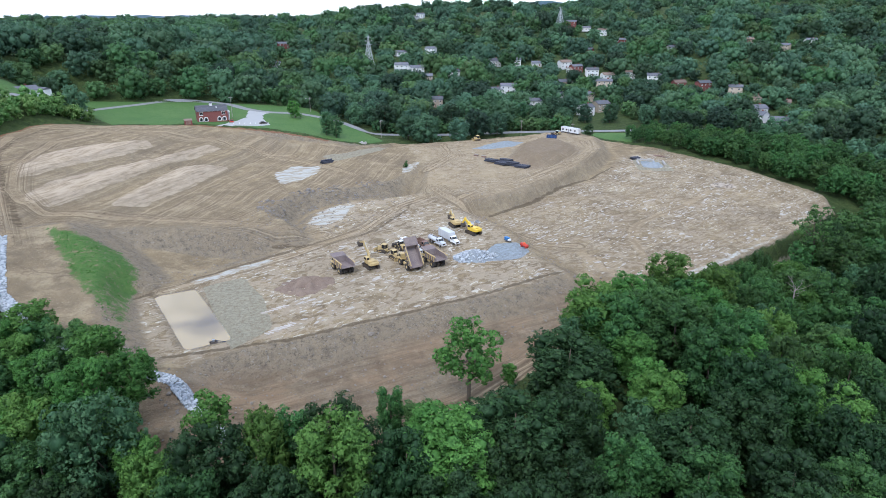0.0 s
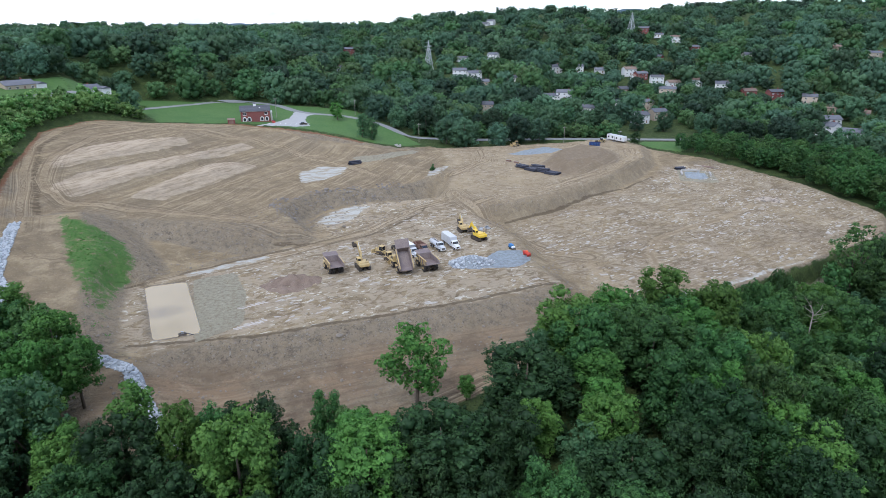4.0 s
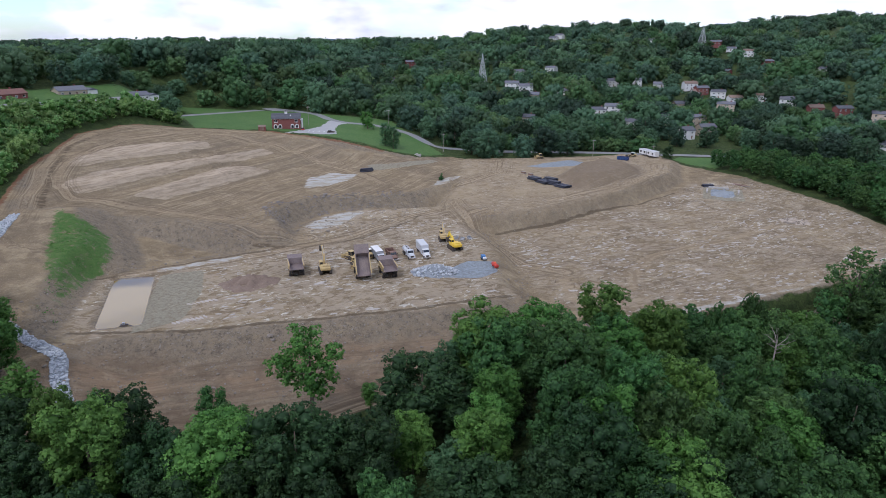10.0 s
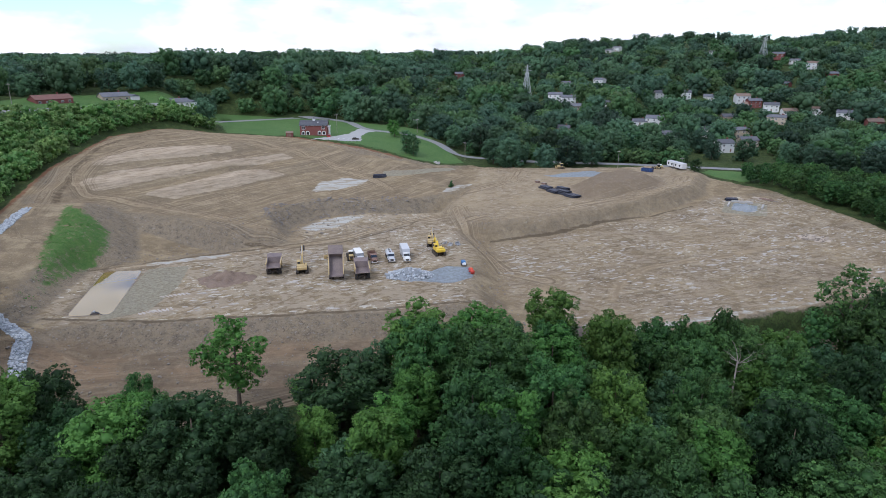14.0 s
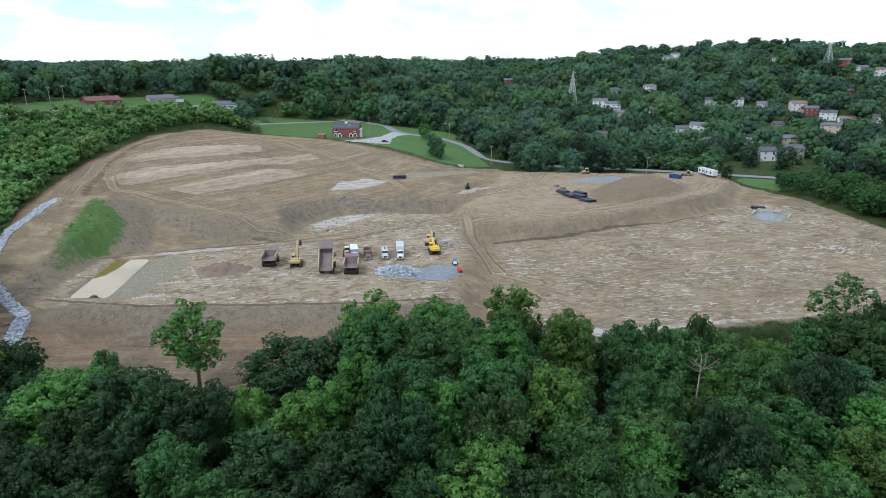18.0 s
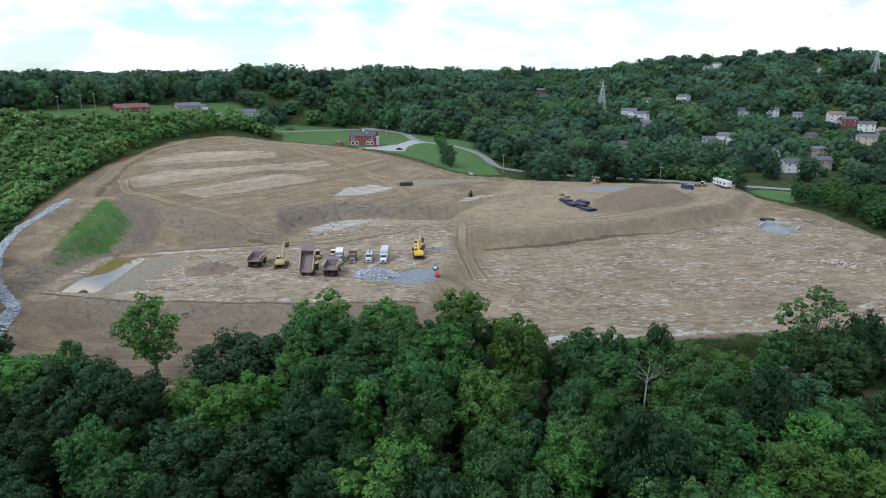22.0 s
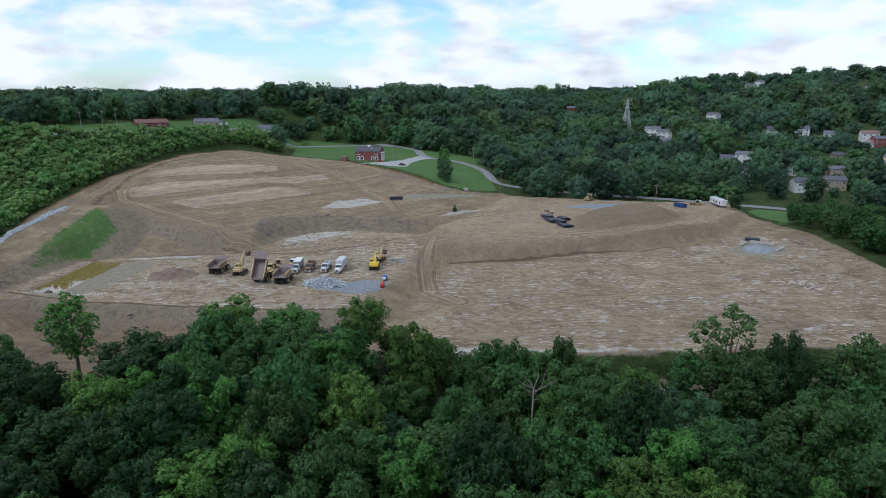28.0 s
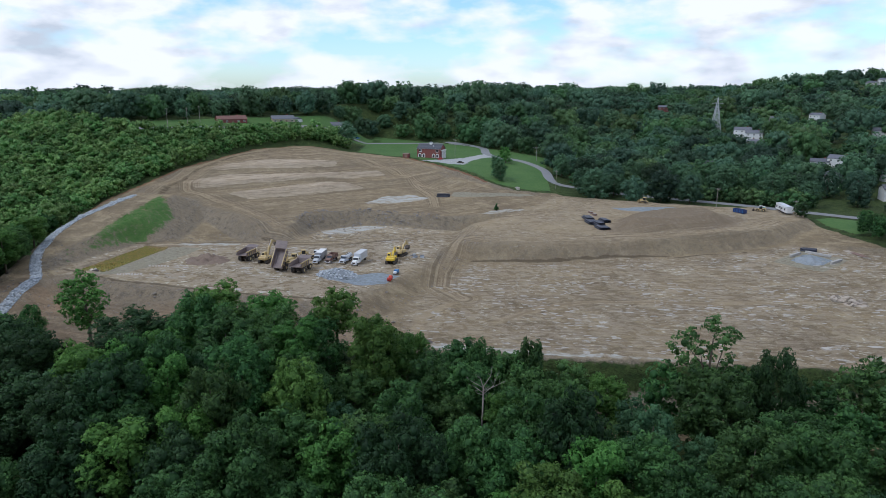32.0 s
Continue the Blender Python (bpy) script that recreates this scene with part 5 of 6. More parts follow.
    prism(bm, [(b0.x - 0.25, b0.z + 0.2), (b0.x + 0.3, b0.z + 0.1), (b0.x + 0.15, b0.z - 1.0), (b0.x - 0.75, b0.z - 1.25), (b0.x - 1.0, b0.z - 0.75), (b0.x - 0.65, b0.z - 0.1)], -0.75, 0.55)
    bk = part("bucket", bm, M_STEEL_DARK, t)
    for k in range(4):
        slab("tooth", bk, (b0.x - 0.3, -0.7 + 0.36 * k, b0.z - 1.3), (b0.x + 0.2, -0.56 + 0.36 * k, b0.z - 1.05), M_STEEL, 0.01)
    for s in (-0.5, 0.3):
        rod("boom_cylinder", t, (1.3, s, 1.5), knee + Vector((0.1, s + 0.1, -0.3)), 0.1, M_STEEL)
    rod("stick_cylinder", t, knee + Vector((0, 0, 0.5)), back, 0.09, M_STEEL)
    return t


def bulldozer(m, label):
    t = thing("bulldozer", m, label, "bulldozer", "yellow machines on the pad")
    for s in (-1, 1):
        bm = prism(bmesh.new(), [(-1.7, 0.08), (1.4, 0.05), (1.75, 0.4), (1.5, 0.75), (-0.8, 1.25), (-1.6, 0.95), (-1.95, 0.5)], s * 1.05 - 0.28, s * 1.05 + 0.28)
        part("track", bm, M_STEEL_DARK, t)
        rod("push_arm", t, (-0.5, s * 1.45, 0.5), (2.3, s * 1.45, 0.5), 0.11, M_YELLOW)
    slab("hull", t, (-1.7, -0.75, 0.6), (1.7, 0.75, 1.4), M_YELLOW, 0.08)
    slab("engine_hood", t, (0.1, -0.6, 1.4), (1.8, 0.6, 2.0), M_YELLOW, 0.12)
    slab("grille", t, (1.8, -0.5, 1.0), (1.84, 0.5, 1.9), M_STEEL_DARK, 0.01)
    c = slab("cab", t, (-1.4, -0.75, 1.4), (0.1, 0.75, 2.75), M_GLASS, 0.06, "dark glazed cab")
    slab("roof", c, (-1.55, -0.85, 2.75), (0.2, 0.85, 2.92), M_YELLOW, 0.05)
    for x in (-1.4, 0.05):
        for y in (-0.75, 0.75):
            rod("pillar", c, (x, y, 1.4), (x, y, 2.78), 0.06, M_YELLOW)
    bm = prism(bmesh.new(), [(2.2, 0.1), (2.5, 0.1), (2.35, 0.7), (2.55, 1.3), (2.4, 1.35), (2.15, 0.7)], -1.9, 1.9)
    part("blade", bm, M_YELLOW, t)
    slab("ripper_beam", t, (-2.5, -0.9, 0.7), (-2.2, 0.9, 1.0), M_YELLOW)
    for y in (-0.7, 0, 0.7):
        slab("ripper_shank", t, (-2.45, y - 0.07, 0.05), (-2.25, y + 0.07, 0.9), M_STEEL_DARK, 0.01)
    rod("exhaust", t, (0.9, 0.25, 2.0), (0.9, 0.25, 2.7), 0.07, M_STEEL_DARK)
    return t


def wheel_loader(m, label, scale=1.0):
    t = thing("wheel_loader", m @ Matrix.Scale(scale, 4), label, "loader", "yellow machines on the pad")
    for x in (-1.5, 1.5):
        for s in (-1, 1):
            wheel(t, x, s * 1.05, 0.8, 0.55, side=s)
    slab("rear_frame", t, (-2.6, -0.8, 0.7), (0.0, 0.8, 1.3), M_YELLOW)
    slab("engine_hood", t, (-2.8, -0.75, 1.3), (-0.8, 0.75, 2.1), M_YELLOW, 0.15)
    slab("grille", t, (-2.86, -0.6, 1.1), (-2.8, 0.6, 1.95), M_STEEL_DARK, 0.02)
    slab("front_frame", t, (0.1, -0.6, 0.7), (2.0, 0.6, 1.4), M_YELLOW)
    c = slab("cab", t, (-0.8, -0.7, 1.3), (0.6, 0.7, 2.9), M_GLASS, 0.08, "glazed cab")
    slab("roof", c, (-0.9, -0.8, 2.9), (0.7, 0.8, 3.05), M_WHITE, 0.05)
    for s in (-1, 1):
        rod("lift_arm", t, (0.6, s * 0.5, 1.7), (2.9, s * 0.5, 0.6), 0.15, M_YELLOW)
    bm = prism(bmesh.new(), [(2.8, 0.1), (4.0, 0.05), (4.0, 0.12), (3.0, 0.25), (2.9, 0.9), (3.3, 1.35), (3.2, 1.4), (2.75, 0.95)], -1.45, 1.45)
    bk = part("bucket", bm, M_STEEL_DARK, t)
    for s in (-1, 1):
        part("bucket_side", prism(bmesh.new(), [(2.85, 0.12), (3.95, 0.1), (3.3, 1.33), (2.9, 0.9)], s * 1.45 - 0.04, s * 1.45 + 0.04), M_STEEL_DARK, bk)
    return t


def road_truck(m, body, paint, label, length=9.0):
    """A bonneted lorry with a box, tank or dump body. x = 0 is the front bumper; the body runs back."""
    t = thing("truck", m, label, "truck", "trucks parked in a row")
    for s in (-1, 1):
        slab("frame_rail", t, (-length, s * 0.42 - 0.06, 0.75), (-0.3, s * 0.42 + 0.06, 1.0), M_STEEL_DARK)
        wheel(t, -1.2, s * 1.0, 0.52, 0.32, rim=M_STEEL, side=s, seg=14)
        for x in ((-length + 1.2, -length + 2.6) if body != "box" else (-length + 1.6,)):
            wheel(t, x, s * 0.95, 0.52, 0.55, rim=M_STEEL, side=s, seg=14)
        part("fuel_tank", tube(bmesh.new(), (-4.3, s * 0.95, 0.75), (-3.2, s * 0.95, 0.75), 0.3, seg=12), M_CHROME, t)
        slab("headlight", t, (-0.12, s * 0.85 - 0.16, 0.85), (-0.04, s * 0.85 + 0.16, 1.1), M_WHITE, 0.02)
        slab("fender", t, (-1.8, s * 1.0 - 0.22, 1.02), (-0.6, s * 1.0 + 0.22, 1.2), paint, 0.08)
        rod("mirror", t, (-1.9, s * 1.25, 1.9), (-1.9, s * 1.25, 2.4), 0.07, M_STEEL_DARK)
    slab("bumper", t, (-0.2, -1.15, 0.45), (0.0, 1.15, 0.8), M_CHROME)
    bm = prism(bmesh.new(), [(-0.1, 0.8), (-0.1, 1.45), (-0.4, 1.65), (-1.9, 1.8), (-1.9, 0.8)], -0.8, 0.8)
    part("hood", bm, paint, t)
    slab("grille", t, (-0.1, -0.5, 0.85), (-0.05, 0.5, 1.4), M_STEEL_DARK, 0.02)
    bm = prism(bmesh.new(), [(-1.9, 0.8), (-1.9, 1.8), (-2.3, 2.65), (-3.4, 2.7), (-3.4, 0.8)], -1.05, 1.05)
    c = part("cab", bm, paint, t)
    part("windshield", prism(bmesh.new(), [(-1.9, 1.84), (-1.88, 1.84), (-2.25, 2.55), (-2.28, 2.55)], -0.95, 0.95), M_GLASS, c)
    for s in (-1, 1):
        part("side_window", prism(bmesh.new(), [(-2.2, 1.85), (-2.45, 2.5), (-3.2, 2.5), (-3.2, 1.85)], s * 1.06 - 0.01, s * 1.06 + 0.01), M_GLASS, c)
    b0 = -3.6
    if body == "box":
        b = slab("cargo_box", t, (-length, -1.28, 1.1), (b0, 1.28, 3.75), M_BOXWHITE, 0.05)
        slab("roof_panel", b, (-length + 0.05, -1.24, 3.75), (b0 - 0.05, 1.24, 3.78), M_BOXWHITE, 0.01, "blue-grey roof panel")
        for k in range(int((-b0 - 0 + length) / 1.2) - 5):
            for s in (-1, 1):
                slab("rib", b, (b0 - 0.6 - 1.2 * k, s * 1.29 - 0.015, 1.15), (b0 - 0.55 - 1.2 * k, s * 1.29 + 0.015, 3.7), M_STEEL, 0.0)
        slab("rear_door", b, (-length - 0.03, -1.15, 1.2), (-length, 1.15, 3.65), M_WHITE, 0.01)
    elif body == "tank":
        bm = tube(bmesh.new(), (-length, 0, 1.95), (b0, 0, 1.95), 1.0, seg=20)
        bmesh.ops.transform(bm, matrix=Matrix.Diagonal((1, 1.12, 0.85, 1)), verts=bm.verts)
        k = part("tank", bm, M_BOXWHITE, t, "dusty white water tank", True)
        for x in (-length + 1.2, -length + 3.2):
            part("hatch", tube(bmesh.new(), (x, 0, 2.48), (x, 0, 2.62), 0.3, seg=12), M_STEEL, k)
        slab("walkway", k, (-length + 0.4, -0.25, 2.5), (b0 - 0.3, 0.25, 2.55), M_STEEL_DARK, 0.0)
    else:
        bm = bmesh.new()
        h = 2.5 if body == "dump" else 3.3
        box(bm, (-length, -1.2, 1.1), (b0, 1.2, 1.2))
        for s in (-1, 1):
            box(bm, (-length, s * 1.2 - 0.05, 1.1), (b0, s * 1.2 + 0.05, h))
        box(bm, (b0 - 0.1, -1.2, 1.1), (b0, 1.2, h + 0.2))
        box(bm, (-length, -1.2, 1.1), (-length + 0.08, 1.2, h - 0.1))
        b = part("dump_body", bm, M_BROWN if body == "dump" else M_STEEL, t, "open steel dump body")
        for k in range(5):
            for s in (-1, 1):
                x = -length + 0.5 + k * (length + b0 - 0.8) / 4
                slab("rib", b, (x - 0.06, s * 1.28 - 0.04, 1.15), (x + 0.06, s * 1.28 + 0.04, h), M_BROWN if body == "dump" else M_STEEL, 0.0)
        if body == "tarped":
            slab("tarp", b, (-length + 0.05, -1.25, h), (b0 - 0.05, 1.25, h + 0.08), M_WHITE, 0.03, "pale grey rolled-out tarpaulin")
    return t


def car(m, paint, label, name="car"):
    t = thing(name, m, label, "car", "parked cars")
    part("body", prism(bmesh.new(), [(-2.2, 0.35), (2.2, 0.35), (2.25, 0.7), (2.0, 0.85), (1.0, 0.95), (-1.6, 0.98), (-2.2, 0.9)], -0.88, 0.88), paint, t)
    g = part("cabin", prism(bmesh.new(), [(1.0, 0.95), (0.35, 1.42), (-1.1, 1.45), (-1.75, 0.98)], -0.76, 0.76), M_GLASS, t, "dark window band")
    part("roof", prism(bmesh.new(), [(0.35, 1.42), (0.3, 1.48), (-1.05, 1.5), (-1.1, 1.45)], -0.74, 0.74), paint, g)
    for x in (-1.35, 1.35):
        for s in (-1, 1):
            wheel(t, x, s * 0.8, 0.33, 0.2, rim=M_STEEL, side=s, seg=12)
    return t


haul_truck(at(-31.0, 180.2, 122), False, "dusty yellow haul truck with an empty rust-brown bed")
haul_truck(at(-10.5, 183.0, 120), True, "yellow haul truck tipping its raised rust-brown bed")
haul_truck(at(-3.0, 185.2, 122), False, "dusty yellow haul truck parked beside the rock pile")
excavator(at(-22.5, 182.6, 122), M_YELLOW, "sun-faded yellow crawler excavator with its boom raised")
excavator(at(10.9, 213.6, 128), M_YELLOW_NEW, "clean bright yellow crawler excavator beside spare buckets", 0.72, 36, -92)
excavator(at(4.6, 223.0, 112), M_YELLOW, "older yellow crawler excavator parked behind another one", 0.72, 42, -98)
bulldozer(at(-20.0, 196.6, 150), "dusty yellow bulldozer with dark cab")
bulldozer(at(-15.4, 189.6, -52), "dusty yellow bulldozer with its blade towards the trucks")
wheel_loader(at(-14.2, 198.6, 122), "yellow wheel loader with white cab roof")
wheel_loader(at(71, 394, 200), "small yellow loader by the office trailer", 0.9)
bulldozer(at(20, 374.5, 200), "small orange-yellow bulldozer on the haul road by the gate")
road_truck(at(-7.2, 193.2, -52), "tarped", M_BOXWHITE, "white bonneted dump lorry with tarped grey body", 10.5)
road_truck(at(-4.4, 196.6, -54), "dump", M_BROWN, "brown bonneted dump lorry with open body", 8.0)
road_truck(at(0.4, 199.3, -56), "tank", M_BOXWHITE, "dusty white water tank lorry", 8.6)
road_truck(at(5.0, 201.2, -58), "box", M_WHITE, "white lorry with tall ribbed cargo box", 10.5)
car(at(-103.5, 365.5, 35), M_STEEL_DARK, "dark car on the house's parking area")
car(at(-121.5, 365.0, 115), M_RED, "red car parked by the brick house")
car(at(-222, 372, 60), M_BLUE, "dark blue car beside a low house")

# ---- buildings ----
def gable(bm, w, d, z0, rise, over=0.4, thick=0.18):
    """A gable roof over a plan w by d, its ridge along x."""
    for s in (-1, 1):
        y0 = s * (d / 2 + over)
        a = [(-w / 2 - over, 0, z0 + rise), (w / 2 + over, 0, z0 + rise), (w / 2 + over, y0, z0 - rise * over / (d / 2)), (-w / 2 - over, y0, z0 - rise * over / (d / 2))]
        lo = [bm.verts.new(p) for p in a]
        hi = [bm.verts.new((p[0], p[1], p[2] + thick)) for p in a]
        bm.faces.new(hi)
        bm.faces.new(lo[::-1])
        for i in range(4):
            j = (i + 1) % 4
            bm.faces.new((lo[i], lo[j], hi[j], hi[i]))
    bmesh.ops.recalc_face_normals(bm, faces=bm.faces)
    return bm


def walls_mesh(w, d, h, rise):
    bm = bmesh.new()
    prof = [(-d / 2, -1.5), (d / 2, -1.5), (d / 2, h), (0, h + rise), (-d / 2, h)]
    a = [bm.verts.new((-w / 2, y, z)) for y, z in prof]
    b = [bm.verts.new((w / 2, y, z)) for y, z in prof]
    bm.faces.new(a[::-1])
    bm.faces.new(b)
    for i in range(5):
        j = (i + 1) % 5
        bm.faces.new((a[i], a[j], b[j], b[i]))
    bmesh.ops.recalc_face_normals(bm, faces=bm.faces)
    return bm


def window(parent, x, z, w, h, y, frame_mat=None):
    """A window in a front wall that faces -y at y."""
    bm = bmesh.new()
    for lo, hi in (((x - w / 2, z), (x + w / 2, z + 0.1)), ((x - w / 2, z + h - 0.1), (x + w / 2, z + h)), ((x - w / 2, z + 0.1), (x - w / 2 + 0.1, z + h - 0.1)),
                   ((x + w / 2 - 0.1, z + 0.1), (x + w / 2, z + h - 0.1)), ((x - 0.04, z + 0.1), (x + 0.04, z + h - 0.1))):
        box(bm, (lo[0], y - 0.12, lo[1]), (hi[0], y + 0.03, hi[1]))
    f = part("window", bm, frame_mat or M_WHITE, parent, "white-framed window")
    slab("pane", f, (x - w / 2 + 0.08, y - 0.05, z + 0.08), (x + w / 2 - 0.08, y + 0.02, z + h - 0.08), M_GLASS, 0.0)


def house(m, w, d, storeys, wall, roof, label, garage=False):
    t = thing("house", m, label, "house", "houses beyond the site")
    h, rise = 2.75 * storeys + 0.3, d * 0.24
    part("wall", walls_mesh(w, d, h, rise), wall, t)
    r = part("roof", gable(bmesh.new(), w, d, h, rise), roof, t)
    slab("chimney", r, (w * 0.2, 0.4, h + rise * 0.3), (w * 0.2 + 0.8, 1.2, h + rise + 1.0), M_BRICK, 0.0)
    n = max(2, int(w / 3.6))
    for s in range(storeys):
        for k in range(n):
            x = -w / 2 + (k + 0.5) * w / n
            if s == 0 and k == n // 2:
                slab("door", t, (x - 0.5, -d / 2 - 0.06, 0.05), (x + 0.5, -d / 2 + 0.02, 2.1), M_BROWN, 0.0)
            else:
                window(t, x, 0.95 + 2.75 * s, 1.3, 1.25, -d / 2)
    if garage:
        g = slab("garage", t, (w / 2, -d / 2 - 0.6, -1.5), (w / 2 + 5.5, d / 2 - 1, 2.6), M_SIDING, 0.0)
        slab("garage_door", g, (w / 2 + 0.6, -d / 2 - 0.66, 0.05), (w / 2 + 4.9, -d / 2 - 0.6, 2.2), M_WHITE, 0.0)
        part("garage_roof", prism(bmesh.new(), [(w / 2 - 0.2, 2.6), (w / 2 + 5.9, 2.6), (w / 2 + 2.8, 3.9)], -d / 2 - 1, d / 2 - 0.7), roof, g)
    return t


# the brick house by the lawn
bh = thing("brick_house", pose(-131.5, 363.5, ground_z(-131.5, 363.5) - 0.1, 0, 0, 25), "two-storey red brick house with arched white-trimmed windows and slate roof", "house")
W, D, H = 16.6, 9.0, 6.4
bm = walls_mesh(W, D, H, 2.6)
bmesh.ops.translate(bm, vec=(0, D / 2, 0), verts=bm.verts)
part("wall", bm, M_BRICK, bh, "red brick wall")
bm = gable(bmesh.new(), W, D, H, 2.6)
bmesh.ops.translate(bm, vec=(0, D / 2, 0), verts=bm.verts)
rf = part("roof", bm, M_SLATE, bh)
for k in range(9):
    z = 0.28 * k
    slab("shingle_course", rf, (-W / 2 - 0.4, -0.42 + 0.54 * k, H - 0.08 + 0.312 * k + 0.0), (W / 2 + 0.4, -0.36 + 0.54 * k, H + 0.06 + 0.312 * k), M_SLATE, 0.0)
cp = slab("cupola", rf, (-0.8, D / 2 - 0.8, H + 2.3), (0.8, D / 2 + 0.8, H + 3.7), M_WHITE, 0.05)
part("cupola_roof", tube(bmesh.new(), (0, D / 2, H + 3.7), (0, D / 2, H + 4.5), 1.25, 0.05, 4), M_SLATE, cp)
slab("roof_vent", rf, (2.4, 1.8, H + 1.0), (2.9, 2.3, H + 1.9), M_WHITE, 0.02)
slab("eaves_board", bh, (-W / 2 - 0.3, -0.25, H - 0.35), (W / 2 + 0.3, -0.05, H - 0.05), M_WHITE, 0.02)
for x in (-6.3, -3.6, 3.6, 6.3):
    bm = bmesh.new()
    arch = [(x - 1.1, 0.6), (x + 1.1, 0.6)] + [(x + 1.1 * math.cos(a * math.pi / 8), 2.0 + 1.1 * math.sin(a * math.pi / 8)) for a in range(9)]
    prism(bm, arch, -0.14, 0.02)
    w0 = part("arched_window", bm, M_WHITE, bh, "arched white window surround")
    bm = bmesh.new()
    prism(bm, [(x - 0.7, 0.8), (x + 0.7, 0.8)] + [(x + 0.7 * math.cos(a * math.pi / 8), 1.95 + 0.7 * math.sin(a * math.pi / 8)) for a in range(9)], -0.18, -0.1)
    part("pane", bm, M_GLASS, w0)
for x in (-6.0, 6.0):
    window(bh, x, 4.2, 1.9, 1.6, 0.0)
    slab("sill", bh, (x - 1.1, -0.2, 4.0), (x + 1.1, 0.0, 4.15), M_WHITE, 0.02)
for y in (1.4, 3.4, 5.4, 7.4):
    part("column", tube(bmesh.new(), (W / 2 + 0.9, y, -0.5), (W / 2 + 0.9, y, 5.0), 0.3, seg=12), M_WHITE, bh, "white porch column")
slab("porch_roof", bh, (W / 2, 0.9, 5.0), (W / 2 + 1.4, 8.0, 5.5), M_WHITE, 0.03)
slab("porch_door", bh, (W / 2 + 0.01, 3.9, 0.0), (W / 2 + 0.08, 5.0, 2.2), M_WHITE, 0.0)
sh = thing("garden_shed", pose(-141.5, 352.5, ground_z(-141.5, 352.5), 0, 0, 25), "small brick garden shed beside the house", "shed")
part("wall", walls_mesh(4.0, 3.0, 2.2, 0.7), M_BRICK, sh)
part("roof", gable(bmesh.new(), 4.0, 3.0, 2.2, 0.7, 0.2, 0.1), M_BROWNROOF, sh)
slab("door", sh, (-1.2, -1.55, 0.0), (1.2, -1.5, 1.9), M_BROWN, 0.0)
drape("parking_area", [(-127, 351), (-104, 356), (-97, 364), (-106, 380), (-111, 398), (-108, 410), (-127, 414), (-124, 400), (-120, 384), (-121, 372)], M_LOT, "pale asphalt parking area beside the brick house", 0.16, 1.5)
for k in range(6):
    x, y = -122 + 2.9 * k, 360.5 + 0.75 * k
    b = bmesh.new()
    box(b, (-0.12, -2.3, 0.2), (0.12, 2.3, 0.215))
    tagged(new("bay_line", mesh_of(b, "bay_line", M_WHITE)), "white painted parking bay line", "marking", "bay lines", "structure").matrix_basis = pose(x, y, max(ground_z(x, y), ground_z(x - 1, y - 2), ground_z(x + 1, y + 2)) + 0.05, 0, 0, 14)

# low houses on the western rise, then the houses on the hillsides, all facing the valley
house(pose(-251, 284, ground_z(-244, 284), 0, 0, 78), 20, 9, 1, M_BRICK, material("red_tiles", (0.19, 0.10, 0.082), 0.9, vary=0.1), "long low brick house with red roof")
house(pose(-246, 322, ground_z(-238, 322), 0, 0, 70), 16, 9, 1, M_SIDING_TAN, M_SLATE, "long low house with grey roof and white garage", True)
house(pose(-236, 360, ground_z(-229, 360), 0, 0, 62), 18, 9, 1, M_SIDING, M_SLATE, "long low pale house with grey hipped roof", True)
hr = random.Random(8)
for i, (x, y) in enumerate(HOUSES):
    wall = (M_SIDING, M_SIDING, M_WHITE, M_SIDING, M_SIDING_TAN, M_SIDING, M_BRICK)[hr.randrange(7)]
    roof = (M_SLATE, M_SLATE, M_SLATE, M_BROWNROOF)[hr.randrange(4)]
    two = hr.random() < 0.6
    word = {M_SIDING: "pale-sided", M_WHITE: "white", M_SIDING_TAN: "tan", M_BRICK: "red brick"}[wall]
    face = math.degrees(math.atan2(60 - y, 90 - x)) + 90 + hr.uniform(-35, 35)
    house(pose(x, y, ground_z(x, y) + 0.4, 0, 0, face), hr.uniform(10, 14), hr.uniform(7, 9), 2 if two else 1, wall, roof,
          word + (" two-storey" if two else " single-storey") + " house among trees with " + ("grey" if roof is M_SLATE else "brown") + " roof")


# ---- power lines and poles ----
def pylon(x, y, top, turn):
    z = ground_z(x, y)
    H = top - z
    t = thing("pylon", pose(x, y, z, 0, 0, turn), "grey steel lattice power pylon above the trees", "pylon", "power pylons")
    b, w = 4.6, 0.9
    for sx in (-1, 1):
        for sy in (-1, 1):
            rod("leg", t, (sx * b, sy * b, -1), (sx * w, sy * w, H * 0.78), 0.26, M_PYLON)
            rod("leg_top", t, (sx * w, sy * w, H * 0.78), (0, 0, H), 0.2, M_PYLON)
    for k in range(7):
        z0, z1 = H * 0.78 * k / 7, H * 0.78 * (k + 1) / 7
        w0, w1 = b + (w - b) * k / 7, b + (w - b) * (k + 1) / 7
        bm = bmesh.new()
        for s in (-1, 1):
            for p, q in (((-w0, s * w0, z0), (w1, s * w1, z1)), ((w0, s * w0, z0), (-w1, s * w1, z1)), ((s * w0, -w0, z0), (s * w1, w1, z1)), ((s * w0, w0, z0), (s * w1, -w1, z1)), ((-w1, s * w1, z1), (w1, s * w1, z1))):
                tube(bm, p, q, 0.14, seg=4)
        part("bracing", bm, M_PYLON, t)
    for k, (zz, half) in enumerate(((0.72, 4.2), (0.82, 5.0), (0.92, 3.6))):
        bm = bmesh.new()
        for s in (-1, 1):
            tube(bm, (0, s * 0.5, H * zz), (half, 0, H * zz + 0.3), 0.09, seg=4)
